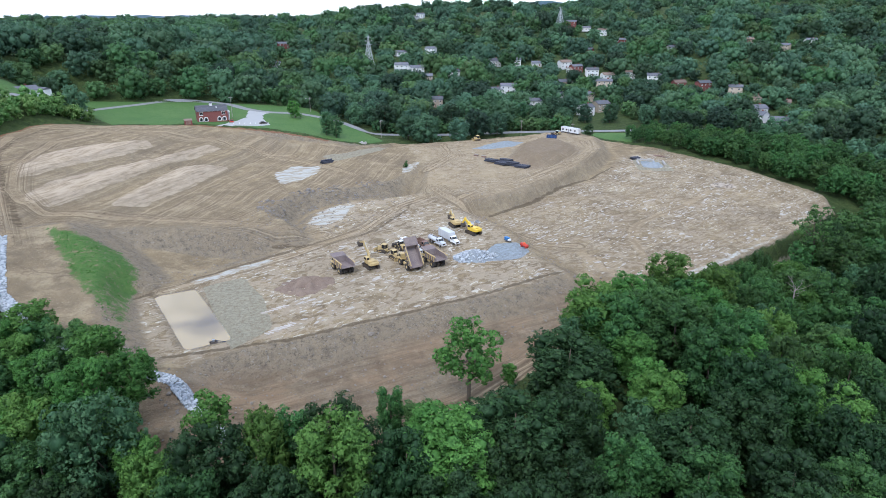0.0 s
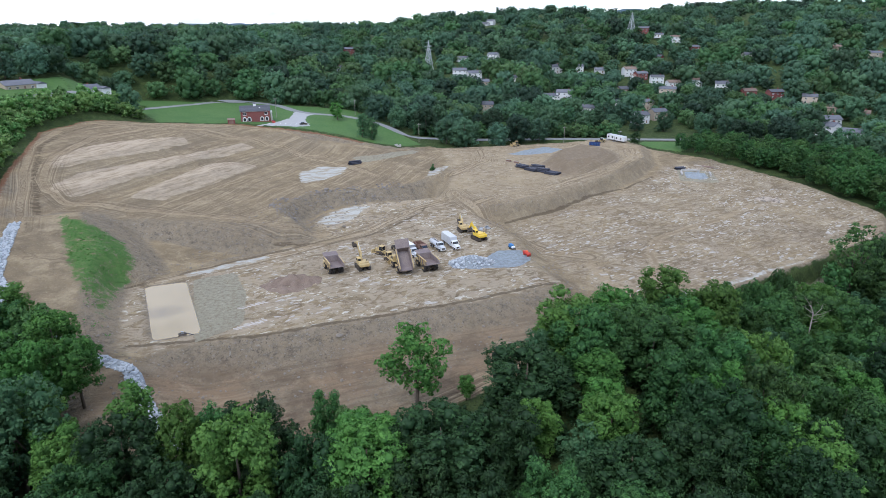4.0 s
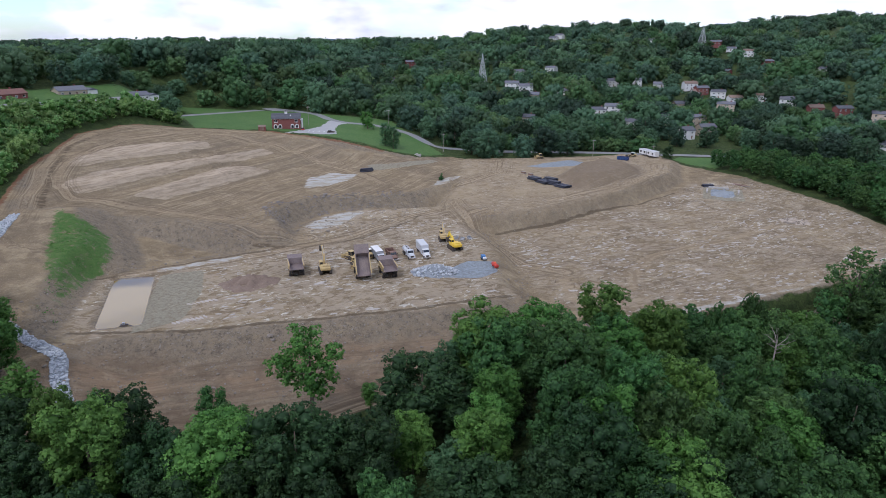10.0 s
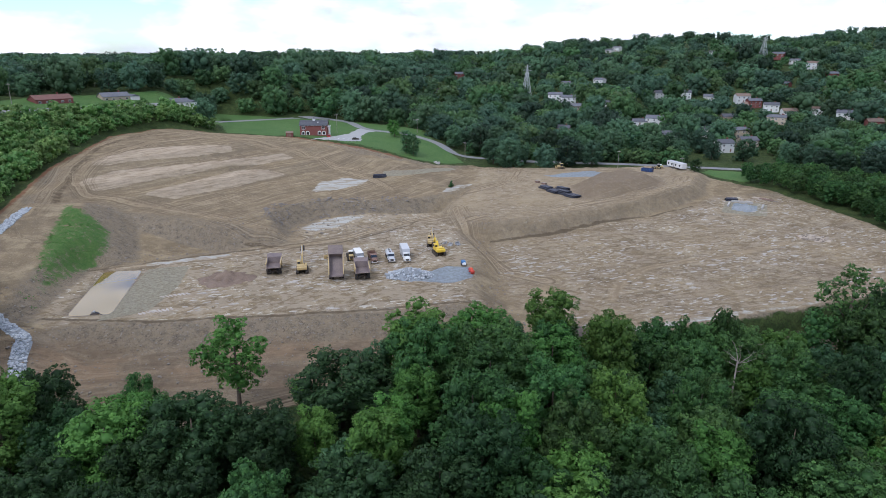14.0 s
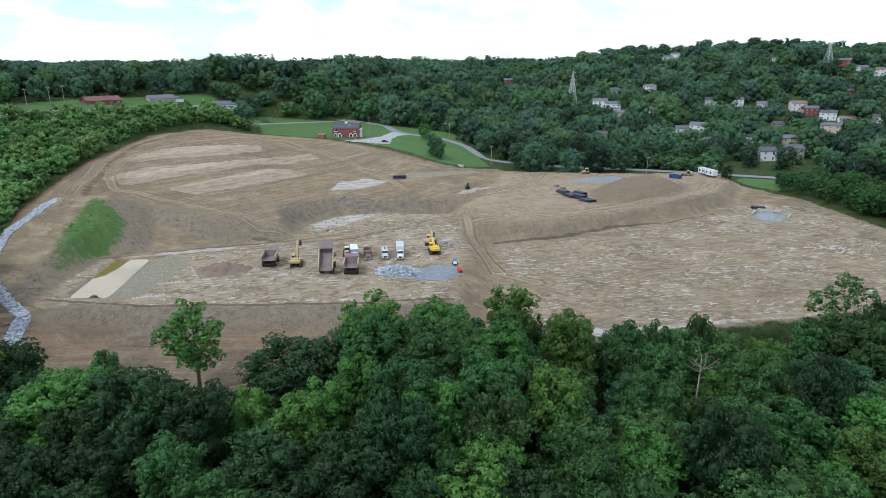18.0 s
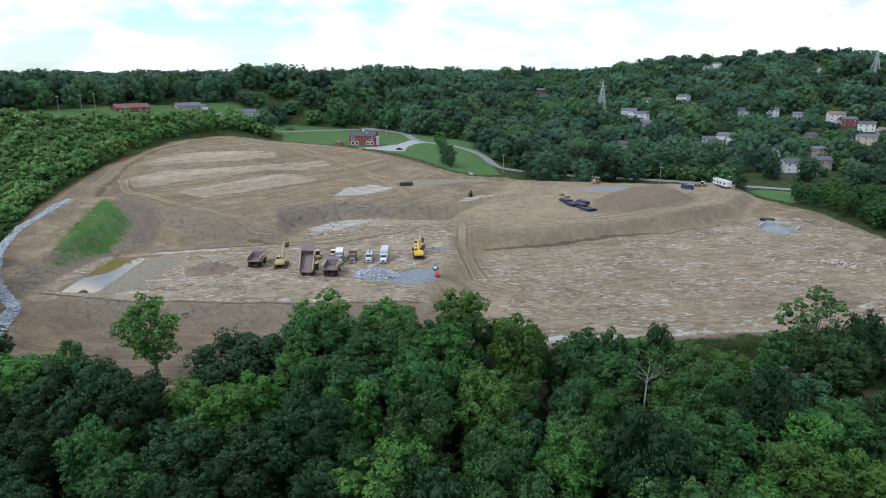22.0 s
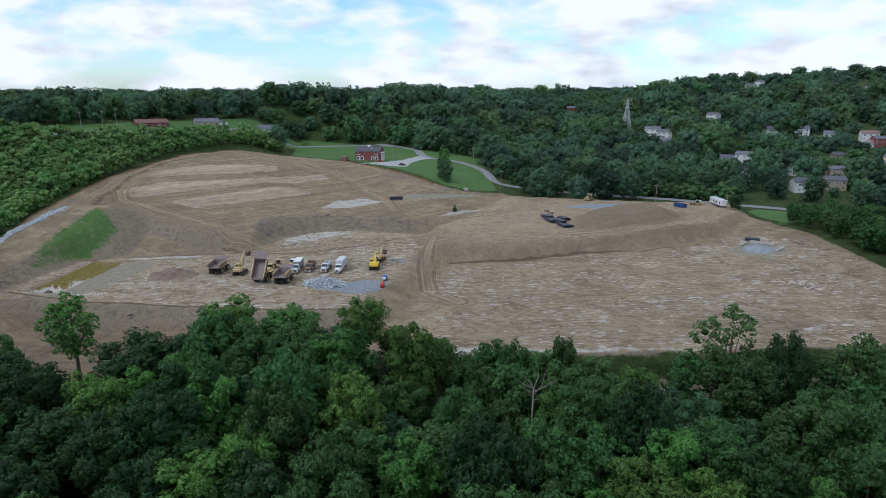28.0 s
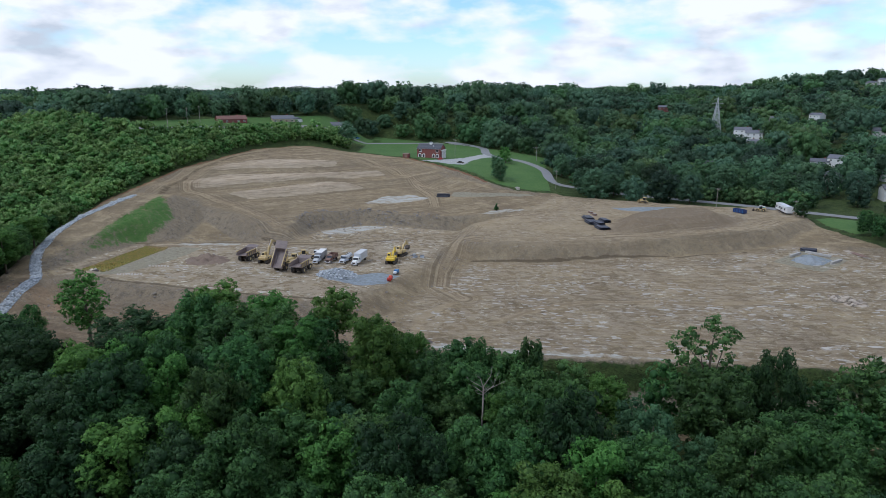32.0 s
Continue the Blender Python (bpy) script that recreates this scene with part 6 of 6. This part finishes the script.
            tube(bm, (0, s * 0.5, H * zz), (-half, 0, H * zz + 0.3), 0.09, seg=4)
        tube(bm, (-half, 0, H * zz + 0.3), (0, 0, H * zz + 1.6), 0.08, seg=4)
        tube(bm, (half, 0, H * zz + 0.3), (0, 0, H * zz + 1.6), 0.08, seg=4)
        part("crossarm", bm, M_PYLON, t)
    return [Vector((x, y, z + H * zz)) for zz in (0.72, 0.82, 0.92, 1.0)]


tops = [pylon(-340, 483, 69, 40), pylon(-77, 683, 55, 40), pylon(157, 899, 85, 40)]
for a, b in zip(tops, tops[1:]):
    for p, q in zip(a, b):
        bm = bmesh.new()
        pts = [p.lerp(q, k / 14) - Vector((0, 0, 9 * (1 - (2 * k / 14 - 1) ** 2))) for k in range(15)]
        rings = [[bm.verts.new((u.x + 0.05 * dx, u.y - 0.05 * dx, u.z + 0.05 * dz)) for dx, dz in ((1, 0), (0, 1), (-1, 0), (0, -1))] for u in pts]
        for r0, r1 in zip(rings, rings[1:]):
            for k in range(4):
                bm.faces.new((r0[k], r0[(k + 1) % 4], r1[(k + 1) % 4], r1[k]))
        tagged(new("power_cable", mesh_of(bm, "power_cable", M_STEEL_DARK)), "thin dark power cable hung between pylons", "cable", "power cables")


def utility_pole(x, y, h, lamp=False):
    t = thing("utility_pole", at(x, y, 20), "weathered grey wooden utility pole beside the road", "pole", "utility poles")
    part("post", tube(bmesh.new(), (0, 0, -0.5), (0, 0, h), 0.17, 0.11, 8), M_POLE, t)
    slab("crossarm", t, (-1.1, -0.08, h - 0.9), (1.1, 0.08, h - 0.72), M_POLE, 0.0)
    for x0 in (-1.0, -0.4, 0.4, 1.0):
        part("insulator", tube(bmesh.new(), (x0, 0, h - 0.72), (x0, 0, h - 0.5), 0.07, seg=6), M_WHITE, t)
    if lamp:
        rod("lamp_arm", t, (0, 0, h - 1.6), (-2.2, 0, h - 0.9), 0.05, M_STEEL)
        slab("lamp_head", t, (-2.9, -0.16, h - 1.0), (-2.1, 0.16, h - 0.8), M_STEEL, 0.04)


for x, y, h, lamp in ((-37, 377, 11, False), (49, 396, 10.5, False), (-127, 384, 12, False), (-88, 424, 10, True), (-252, 262, 11, False), (-249, 252, 11, False), (-247, 238, 11, False), (83, 405, 6, False)):
    utility_pole(x, y, h, lamp)

# ---- the yard at the top of the site ----
ot = thing("office_trailer", at(80.4, 397.6, -52, 0.05), "long white site office trailer with dark windows", "trailer")
slab("body", ot, (-6.8, -1.5, 0.9), (6.8, 1.5, 3.7), M_WHITE, 0.12)
slab("roof", ot, (-6.85, -1.55, 3.7), (6.85, 1.55, 3.82), M_BOXWHITE, 0.04)
for x in (-5.2, -2.2, 1.2, 4.6):
    slab("window", ot, (x - 0.55, -1.53, 1.9), (x + 0.55, -1.5, 2.9), M_GLASS, 0.0)
slab("door", ot, (-0.9, -1.54, 1.0), (0.0, -1.5, 3.0), M_STEEL, 0.0)
slab("step", ot, (-1.0, -2.2, 0.0), (0.1, -1.55, 0.45), M_POLE, 0.0)
slab("chassis", ot, (-6.5, -1.1, 0.55), (6.5, 1.1, 0.9), M_STEEL_DARK, 0.0)
for x in (1.2, 2.4):
    for s in (-1, 1):
        wheel(ot, x, s * 1.2, 0.42, 0.28, rim=M_STEEL, side=s, seg=12)
ct = thing("container", at(66, 382, -20), "dark blue open steel waste container", "container")
bm = bmesh.new()
for lo, hi in (((-3, -1.2, 0.1), (3, 1.2, 0.25)), ((-3, -1.2, 0.25), (3, -1.1, 1.8)), ((-3, 1.1, 0.25), (3, 1.2, 1.8)), ((-3, -1.1, 0.25), (-2.9, 1.1, 1.8)), ((2.9, -1.1, 0.25), (3, 1.1, 1.8))):
    box(bm, lo, hi)
part("shell", bm, material("navy_paint", (0.03, 0.05, 0.14), 0.5), ct)
for k in range(7):
    slab("rib", ct, (-2.8 + 0.9 * k, -1.28, 0.2), (-2.68 + 0.9 * k, -1.2, 1.75), M_BLUE, 0.0)
pt = thing("portable_toilet", at(72, 395, -20), "turquoise plastic portable toilet by the trailer", "toilet")
slab("cabin", pt, (-0.6, -0.6, 0.1), (0.6, 0.6, 2.1), material("turquoise_plastic", (0.04, 0.36, 0.36), 0.5), 0.06)
slab("roof", pt, (-0.65, -0.65, 2.1), (0.65, 0.65, 2.3), M_WHITE, 0.08)
slab("door", pt, (-0.4, -0.63, 0.2), (0.4, -0.6, 1.95), M_BLUE, 0.0)


def pipe_stack(x, y, turn, rows, length, r, label):
    t = thing("pipe_stack", at(x, y, turn, 0.05), label, "pipes", "stacks of pipe")
    for k, n in enumerate(rows):
        for i in range(n):
            yy = (i - (n - 1) / 2) * 2.06 * r
            zz = r + k * r * 1.75
            dx = ((i * 7 + k * 3) % 5) * 0.22
            bm = bmesh.new()
            m = Matrix.Translation((dx, yy, zz)) @ Matrix.Rotation(radians(90), 4, "Y")
            for rad, flip in ((r, False), (r * 0.88, True)):
                g = bmesh.ops.create_cone(bm, cap_ends=False, segments=12, radius1=rad, radius2=rad, depth=length, matrix=m)
            part("pipe", bm, M_BLACKPIPE, t, smooth=True)
    for x0 in (-length * 0.3, length * 0.3):
        slab("timber", t, (x0 - 0.08, -rows[0] * r * 1.05, -0.05), (x0 + 0.08, rows[0] * r * 1.05, 0.02), M_POLE, 0.0)
    return t


PIPES = "stack of black corrugated plastic drain pipes on timbers"
pipe_stack(-57.5, 305, 40, (5, 4, 2), 6.1, 0.32, PIPES)
for x, y, tn, rows in ((24.5, 317.0, -38, (6, 5)), (29.5, 312.5, -36, (7, 6)), (34.5, 310.0, -34, (6, 5, 4)), (39.0, 306.0, -36, (7, 6)), (32.0, 318.5, -35, (5, 4))):
    pipe_stack(x, y, tn, rows, 6.1, 0.34, PIPES)
pipe_stack(106.5, 346.5, 20, (5, 4), 5.0, 0.35, PIPES)
for x, y in ((17.5, 330), (21.5, 327)):
    p0 = thing("pallet_of_fittings", at(x, y, -30), "pallet of rusty brown pipe fittings under boards", "pallet", "pallets on the bench")
    slab("pallet", p0, (-1.2, -0.8, 0.0), (1.2, 0.8, 0.15), M_POLE, 0.0)
    slab("crate", p0, (-1.1, -0.75, 0.15), (1.1, 0.75, 0.9), M_BROWN, 0.03)
    slab("board", p0, (-1.3, -0.5, 0.9), (1.2, 0.6, 0.96), M_POLE, 0.0)

# spare buckets beside the excavators
for k, (x, y, a) in enumerate(((8.2, 226.0, 10), (10.8, 224.6, 80), (13.2, 226.2, 140))):
    b0 = thing("spare_bucket", at(x, y, a), "worn grey steel excavator bucket lying on the ground", "bucket", "spare buckets")
    part("shell", prism(bmesh.new(), [(-0.8, 0.0), (0.6, 0.0), (0.9, 0.5), (0.7, 0.95), (0.55, 0.9), (0.7, 0.5), (0.5, 0.12), (-0.8, 0.1)], -0.7, 0.7), M_STEEL, b0)
    for s in (-1, 1):
        part("side_plate", prism(bmesh.new(), [(-0.8, 0.0), (0.6, 0.0), (0.9, 0.5), (0.7, 0.95)], s * 0.7 - 0.04, s * 0.7 + 0.04), M_STEEL, b0)
    for j in range(4):
        slab("tooth", b0, (-1.1, -0.6 + 0.36 * j, 0.02), (-0.8, -0.48 + 0.36 * j, 0.12), M_STEEL_DARK, 0.0)
pu = thing("water_pump", at(22.4, 206.0, -60), "blue and white trailer-mounted water pump", "pump")
slab("engine_box", pu, (-1.2, -0.6, 0.5), (0.6, 0.6, 1.5), M_BLUE, 0.06)
slab("tank", pu, (0.7, -0.55, 0.5), (1.5, 0.55, 1.2), M_WHITE, 0.1)
slab("drawbar", pu, (1.5, -0.06, 0.45), (2.7, 0.06, 0.55), M_STEEL_DARK, 0.0)
slab("bed", pu, (-1.3, -0.7, 0.4), (1.6, 0.7, 0.5), M_STEEL_DARK, 0.0)
for s in (-1, 1):
    wheel(pu, 0, s * 0.8, 0.35, 0.2, rim=M_STEEL, side=s, seg=12)
sk = thing("fuel_skid", at(27.4, 199.2, -55), "red steel fuel tank on a skid", "tank")
bm = tube(bmesh.new(), (-1.5, 0, 0.75), (1.5, 0, 0.75), 0.6, seg=16)
part("tank", bm, M_RED, sk, "", True)
for x in (-1.0, 1.0):
    slab("saddle", sk, (x - 0.1, -0.6, 0.0), (x + 0.1, 0.6, 0.4), M_RED, 0.0)
slab("hose_box", sk, (-0.4, -0.3, 1.3), (0.4, 0.3, 1.6), M_ORANGE, 0.03)
fl = thing("pump_float", pose(-55.6, 135.4, -0.35, 0, 0, 30), "dark floating intake with hoses in the muddy basin", "float")
for s in (-1, 1):
    part("pontoon", tube(bmesh.new(), (-0.9, s * 0.5, 0.12), (0.9, s * 0.5, 0.12), 0.25, seg=10), M_STEEL_DARK, fl)
slab("deck", fl, (-0.7, -0.6, 0.3), (0.7, 0.6, 0.4), M_STEEL_DARK, 0.0)
slab("motor", fl, (-0.3, -0.25, 0.4), (0.3, 0.25, 0.95), M_STEEL, 0.05)
rod("hose", fl, (0.3, 0, 0.6), (2.6, -1.6, 0.35), 0.09, M_BLACKPIPE)

# concrete-block bays with stone heaps by the eastern edge
for x, y, a, n in ((105.5, 336, 82, 5), (119.5, 336, 80, 5), (111.5, 342.5, -6, 6)):
    wl0 = thing("block_wall", at(x, y, a), "low wall of pale concrete blocks round a stone bay", "wall", "block walls")
    for k in range(n):
        slab("block", wl0, ((k - n / 2) * 1.55, -0.4, -0.1), ((k - n / 2) * 1.55 + 1.5, 0.4, 0.8), M_CONCRETE, 0.05)
for k, (x, y, a) in enumerate(((119.5, 355.5, -40), (122.5, 353.0, -38), (126, 350.5, -42))):
    bd = thing("steel_plate", at(x, y, a, 0.1), "rusty tan steel road plate lying flat", "plate", "road plates")
    slab("plate", bd, (-3.2, -1.2, 0), (3.2, 1.2, 0.12), M_BROWN if k == 1 else M_ROCK_WARM, 0.02)

# ---- loose stone, heaps and gravel ----
STONES = []
for i in range(6):
    bm = bmesh.new()
    bmesh.ops.create_icosphere(bm, subdivisions=1, radius=0.5)
    g = random.Random(40 + i)
    for v in bm.verts:
        v.co = Vector((v.co.x * g.uniform(0.7, 1.3), v.co.y * g.uniform(0.55, 1.1), v.co.z * g.uniform(0.45, 0.85)))
    for mt in (M_ROCK, M_ROCK_WARM):
        STONES.append(mesh_of(bm.copy(), "stone", mt))
    bm.free()


def stone_arrays(places, sizes, seed, flat=1.0):
    """Many stones as one mesh: corners and faces."""
    g = np.random.default_rng(seed)
    zs = height(places[:, 0], places[:, 1])
    V, Fc, base = [], [], 0
    for (x, y, lift), s, z in zip(places, sizes, zs):
        sh = (ICO_V * g.uniform(0.6, 1.25, ICO_V.shape) * np.array([1, 0.8, 0.6 * flat])) * s * 0.5
        a = g.uniform(0, 6.28)
        r = np.array([[math.cos(a), math.sin(a), 0], [-math.sin(a), math.cos(a), 0], [0, 0, 1]])
        V.append(sh @ r + np.array([x, y, z + lift + s * 0.12]))
        Fc.append(ICO_F + base)
        base += len(ICO_V)
    return np.concatenate(V), np.concatenate(Fc)


def stone_stuff(name, places, sizes, seed, mat, label, flat=1.0):
    v, f = stone_arrays(np.asarray(places, float), sizes, seed, flat)
    me = bpy.data.meshes.new(name)
    me.from_pydata(v.tolist(), [], f.tolist())
    me.materials.append(mat)
    return tagged(new(name, me), label, "stones", kind="stuff")


def heap(name, x, y, r, h, mat, label, ratio=1.0, turn=0.0, rough=0.3):
    """A heap of loose material, steep in the middle and ragged at the foot."""
    n = 26
    gx, gy = np.meshgrid(np.linspace(-1.1, 1.1, n), np.linspace(-1.1, 1.1, n))
    a = radians(turn)
    wx, wy = x + r * (gx * math.cos(a) - gy * ratio * math.sin(a)), y + r * (gx * math.sin(a) + gy * ratio * math.cos(a))
    d = np.hypot(gx, gy) * (1 + 0.12 * waves(wx, wy, r * 0.9, x))
    gz = height(wx, wy) + h * np.clip(1 - d, -0.15, 1) ** 1.0 * (1 + rough * waves(wx, wy, r * 0.5, y)) - 0.05
    me, _ = mesh_grid(name, wx, wy, np.where(d > 1, height(wx, wy) - 0.3, gz))
    me.materials.append(mat)
    return tagged(new(name, me), label, "heap")


drape("road_verge", [(93, 399), (101, 389), (114, 380), (124, 392), (138, 400), (140, 410), (118, 409), (97, 408)], M_LAWN, "rough mown grass beside the road", 0.1, 1.5)
heap("gravel_heap", 112, 331, 5.0, 2.4, M_GRAVEL, "grey-blue cone of crushed stone in a bay")
heap("soil_mound", -40, 168.5, 8.6, 1.7, material("red_brown_soil", (0.235, 0.175, 0.132), 0.95, spots=(0.14, 0.10, 0.075), scale=0.6, amount=0.9, bump=1.0, bump_scale=2), "low heap of red-brown soil on the pad", 0.75, 30, 1.1)
heap("dark_heap", 62, 176, 7, 1.8, material("dark_topsoil", (0.10, 0.085, 0.075), 0.95, spots=(0.2, 0.16, 0.12), scale=0.8, amount=0.8, bump=1.0, bump_scale=2), "dark heap of shredded topsoil and roots", 0.5, 40)
rp = heap("rock_heap", 10.2, 190.6, 7.6, 2.2, M_GRAVEL, "heap of blue-white broken limestone beside the trucks", 0.72, 20)
g = random.Random(3)
for k in range(260):
    a, d = g.uniform(0, 6.28), math.sqrt(g.random()) * 0.98
    ex, ey = 7.6 * d * math.cos(a), 7.6 * 0.72 * d * math.sin(a)
    c0, s0 = math.cos(radians(20)), math.sin(radians(20))
    x, y = 10.2 + ex * c0 - ey * s0, 190.6 + ex * s0 + ey * c0
    o = new("stone", STONES[2 * g.randrange(6)])
    o.parent = rp
    o.matrix_basis = pose(x, y, ground_z(x, y) + 2.2 * max(0, 1 - d) + 0.08, g.uniform(-40, 40), g.uniform(-40, 40), g.uniform(0, 360)) @ Matrix.Scale(g.uniform(0.5, 1.35), 4)
rb = heap("rubble_heap", 134, 293, 6.5, 1.1, M_ROCK_WARM, "low heap of tan broken rock on the field", 0.45, -25, 0.5)
for k in range(50):
    a, d = g.uniform(0, 6.28), math.sqrt(g.random())
    x, y = 134 + 6.5 * d * math.cos(a), 293 + 3.2 * d * math.sin(a) - 2.6 * d * math.cos(a) * 0.46
    o = new("stone", STONES[2 * g.randrange(6) + 1])
    o.parent = rb
    o.matrix_basis = pose(x, y, ground_z(x, y) + 0.9 * max(0, 1 - d) + 0.1, g.uniform(-40, 40), g.uniform(-40, 40), g.uniform(0, 360)) @ Matrix.Scale(g.uniform(0.7, 1.7), 4)
CHANNEL = [(-130, 174.5), (-121, 159.5), (-112, 145), (-98, 133), (-82, 124), (-68, 120), (-58.5, 118), (-52.5, 112), (-46, 106.5), (-38, 101)]
ribbon("channel_bed", CHANNEL, 3.4, M_GRAVEL, "stone-lined drainage channel bed down the western edge", 0.1, category="channel")
rr = thing("riprap", pose(0, 0, 0), "pale grey broken stones lining the drainage channel", "stones")
seg = [(Vector(a), Vector(b)) for a, b in zip(CHANNEL, CHANNEL[1:])]
lens = [(b - a).length for a, b in seg]
rest = []
for k in range(1500):
    i = g.choices(range(len(seg)), lens)[0]
    a, b = seg[i]
    p = a.lerp(b, g.random())
    n2 = (b - a).normalized()
    off = g.uniform(-1.6, 1.6)
    x, y = p.x - n2.y * off, p.y + n2.x * off
    if k < 300:
        o = new("stone", STONES[2 * g.randrange(6)])
        o.parent = rr
        o.matrix_basis = pose(x, y, ground_z(x, y) + 0.12, g.uniform(-30, 30), g.uniform(-30, 30), g.uniform(0, 360)) @ Matrix.Scale(g.uniform(0.6, 1.3), 4)
    else:
        rest.append((x, y, 0.08))
sg = np.random.default_rng(14)
stone_stuff("riprap_stones", rest, sg.uniform(0.4, 1.1, len(rest)), 2, M_ROCK, "smaller pale stones between the channel's riprap")
# stones strewn on banks and pad, flat pale slabs on the scraped field
cand = np.stack([sg.uniform(-110, 60, 12000), sg.uniform(100, 260, 12000), np.zeros(12000)], 1)
sd = away(PAD, cand[:, 0], cand[:, 1])
bank = cand[(sd > 0.5) & (sd < 26) & (away(SITE, cand[:, 0], cand[:, 1]) < -2) & (away(POND, cand[:, 0], cand[:, 1]) > 4) & (away(FLAT, cand[:, 0], cand[:, 1]) > 0) & (cand[:, 0] > -84)]
bank = bank[:2300]
stone_stuff("bank_stones", bank, sg.gamma(1.8, 0.16, len(bank)) + 0.1, 3, M_BANKROCK, "pale stones strewn over the bare banks")
cand = np.stack([sg.uniform(-90, 175, 9000), sg.uniform(120, 365, 9000), np.zeros(9000)], 1)
fl_ok = (np.minimum(away(FLAT, cand[:, 0], cand[:, 1]), away(PAD, cand[:, 0], cand[:, 1])) < -3) & (away(POND, cand[:, 0], cand[:, 1]) > 19) & (waves(cand[:, 0], cand[:, 1], 40, 21) > 0.0) & (np.hypot(cand[:, 0] - 18, cand[:, 1] - 195) > 14)
fs = cand[fl_ok][:1500]


def slab_stuff(name, places, longs, turn, seed, label, mat):
    """Thin uneven slabs of rock, six-cornered, lying roughly one way."""
    g2 = np.random.default_rng(seed)
    V, Fc = [], []
    ang = np.arange(6) * math.pi / 3
    zs = height(np.array([p[0] for p in places], float), np.array([p[1] for p in places], float))
    for i, ((x, y, _), ln, z) in enumerate(zip(places, longs, zs)):
        a, w = turn + g2.normal(0, 0.16), ln * g2.uniform(0.14, 0.36)
        ex, ey = np.cos(ang) * ln / 2 * g2.uniform(0.7, 1.15, 6), np.sin(ang) * w / 2 * g2.uniform(0.7, 1.2, 6)
        wx, wy = x + ex * math.cos(a) - ey * math.sin(a), y + ex * math.sin(a) + ey * math.cos(a)
        for up, k in ((-0.25, 1.0), (0.09, 0.9)):
            V += np.stack([x + (wx - x) * k, y + (wy - y) * k, np.full(6, z + up)], 1).tolist()
        b = 12 * i
        Fc.append([b + 6 + j for j in range(6)])
        Fc += [[b + j, b + (j + 1) % 6, b + 6 + (j + 1) % 6, b + 6 + j] for j in range(6)]
    me = bpy.data.meshes.new(name)
    me.from_pydata(V, [], Fc)
    me.materials.append(mat)
    return tagged(new(name, me), label, "stones", kind="stuff")


M_FLAKE = material("pale_rock_flake", (0.48, 0.445, 0.39), 0.85, spots=(0.33, 0.29, 0.235), scale=0.3, amount=0.9, bump=0.4, bump_scale=2)
slab_stuff("field_slabs", fs, sg.gamma(2.2, 0.55, len(fs)) + 0.5, 0.66, 4, "thin flat slabs of pale rock lying on the scraped field", M_FLAKE)
rows_ = [(-43.4 + 0.62 * k, 138.8 + 0.72 * k, 0) for k in range(9)] + [(-47.5 + 0.8 * k, 150.8 + 0.75 * k, 0) for k in range(7)]
slab_stuff("laid_slabs", rows_, [2.6] * len(rows_), -0.35, 12, "rows of pale rock ribs standing out of the scraped pad", M_PALE)
cand = np.stack([sg.uniform(-80, -26, 4000), sg.uniform(218, 276, 4000), np.zeros(4000)], 1)
face = along([(-63, 222), (-66, 236), (-58, 247), (-42, 260), (-30, 270)], cand[:, 0], cand[:, 1])
sc_ = cand[(face < 5.5) & (waves(cand[:, 0], cand[:, 1], 16, 8) > -0.35)][:520]
stone_stuff("scarp_rubble", sc_, sg.gamma(2.0, 0.24, len(sc_)) + 0.2, 9, material("grey_brown_rubble", (0.26, 0.235, 0.205), 0.9, spots=(0.13, 0.115, 0.10), scale=1.2, amount=0.9, bump=0.5), "grey-brown broken rock on the steep cut above the pad")
hd = thing("headwall", at(-45, 351.5, -25), "pale stone headwall of a culvert by the lawn", "headwall")
for k in range(6):
    slab("stone_block", hd, (-2.4 + 0.8 * k, -0.5, -0.2), (-1.65 + 0.8 * k, 0.5, 0.7 + 0.3 * (k % 3)), M_CONCRETE, 0.08)

# small plants and a dead tree
bs = thing("conifer", at(-18, 303), "small dark upright conifer by the swale", "shrub")
c, s = np.array([(0, 0, 0.9), (0.1, 0, 1.8), (0, 0.1, 2.8)]), np.array([0.9, 0.75, 0.45])
nb = new("crown", crown_mesh("crown", leaf_quads(np.random.default_rng(2), c, s, 260, 0.25), core_of(c, s), (M_LEAF, M_LEAF_DARK)))
nb.parent = bs
part("stem", tube(bmesh.new(), (0, 0, -0.2), (0, 0, 2), 0.09, 0.04, 6), M_BARK, bs)
dt = thing("dead_tree", at(100, 164), "bleached dead tree with bare forked limbs", "tree")
fk = 1.5 - ground_z(100, 164)
part("trunk", tube(bmesh.new(), (0, 0, -0.5), (0.3, 0.15, fk), 0.26, 0.15, 8), M_DEADWOOD, dt, smooth=True)
dg = random.Random(8)
for k in range(9):
    a0 = 2.4 * k + dg.uniform(-0.4, 0.4)
    z0 = fk - dg.uniform(0.0, 3.0)
    ln = dg.uniform(2.6, 4.6)
    e0 = Vector((0.3 + ln * 0.6 * math.cos(a0), 0.15 + ln * 0.6 * math.sin(a0), z0 + ln * 0.35))
    e1 = Vector((0.3 + ln * math.cos(a0 + 0.2), 0.15 + ln * math.sin(a0 + 0.2), z0 + ln * dg.uniform(0.55, 0.95)))
    bm = bmesh.new()
    tube(bm, (0.3, 0.15, z0), e0, 0.1, 0.06, 6)
    tube(bm, e0, e1, 0.06, 0.02, 5)
    for j in range(3):
        tube(bm, e0.lerp(e1, 0.3 * j), e0.lerp(e1, 0.3 * j) + Vector((dg.uniform(-1, 1), dg.uniform(-1, 1), dg.uniform(0.3, 1.2))), 0.035, 0.012, 4)
    part("limb", bm, M_DEADWOOD, dt, smooth=True)
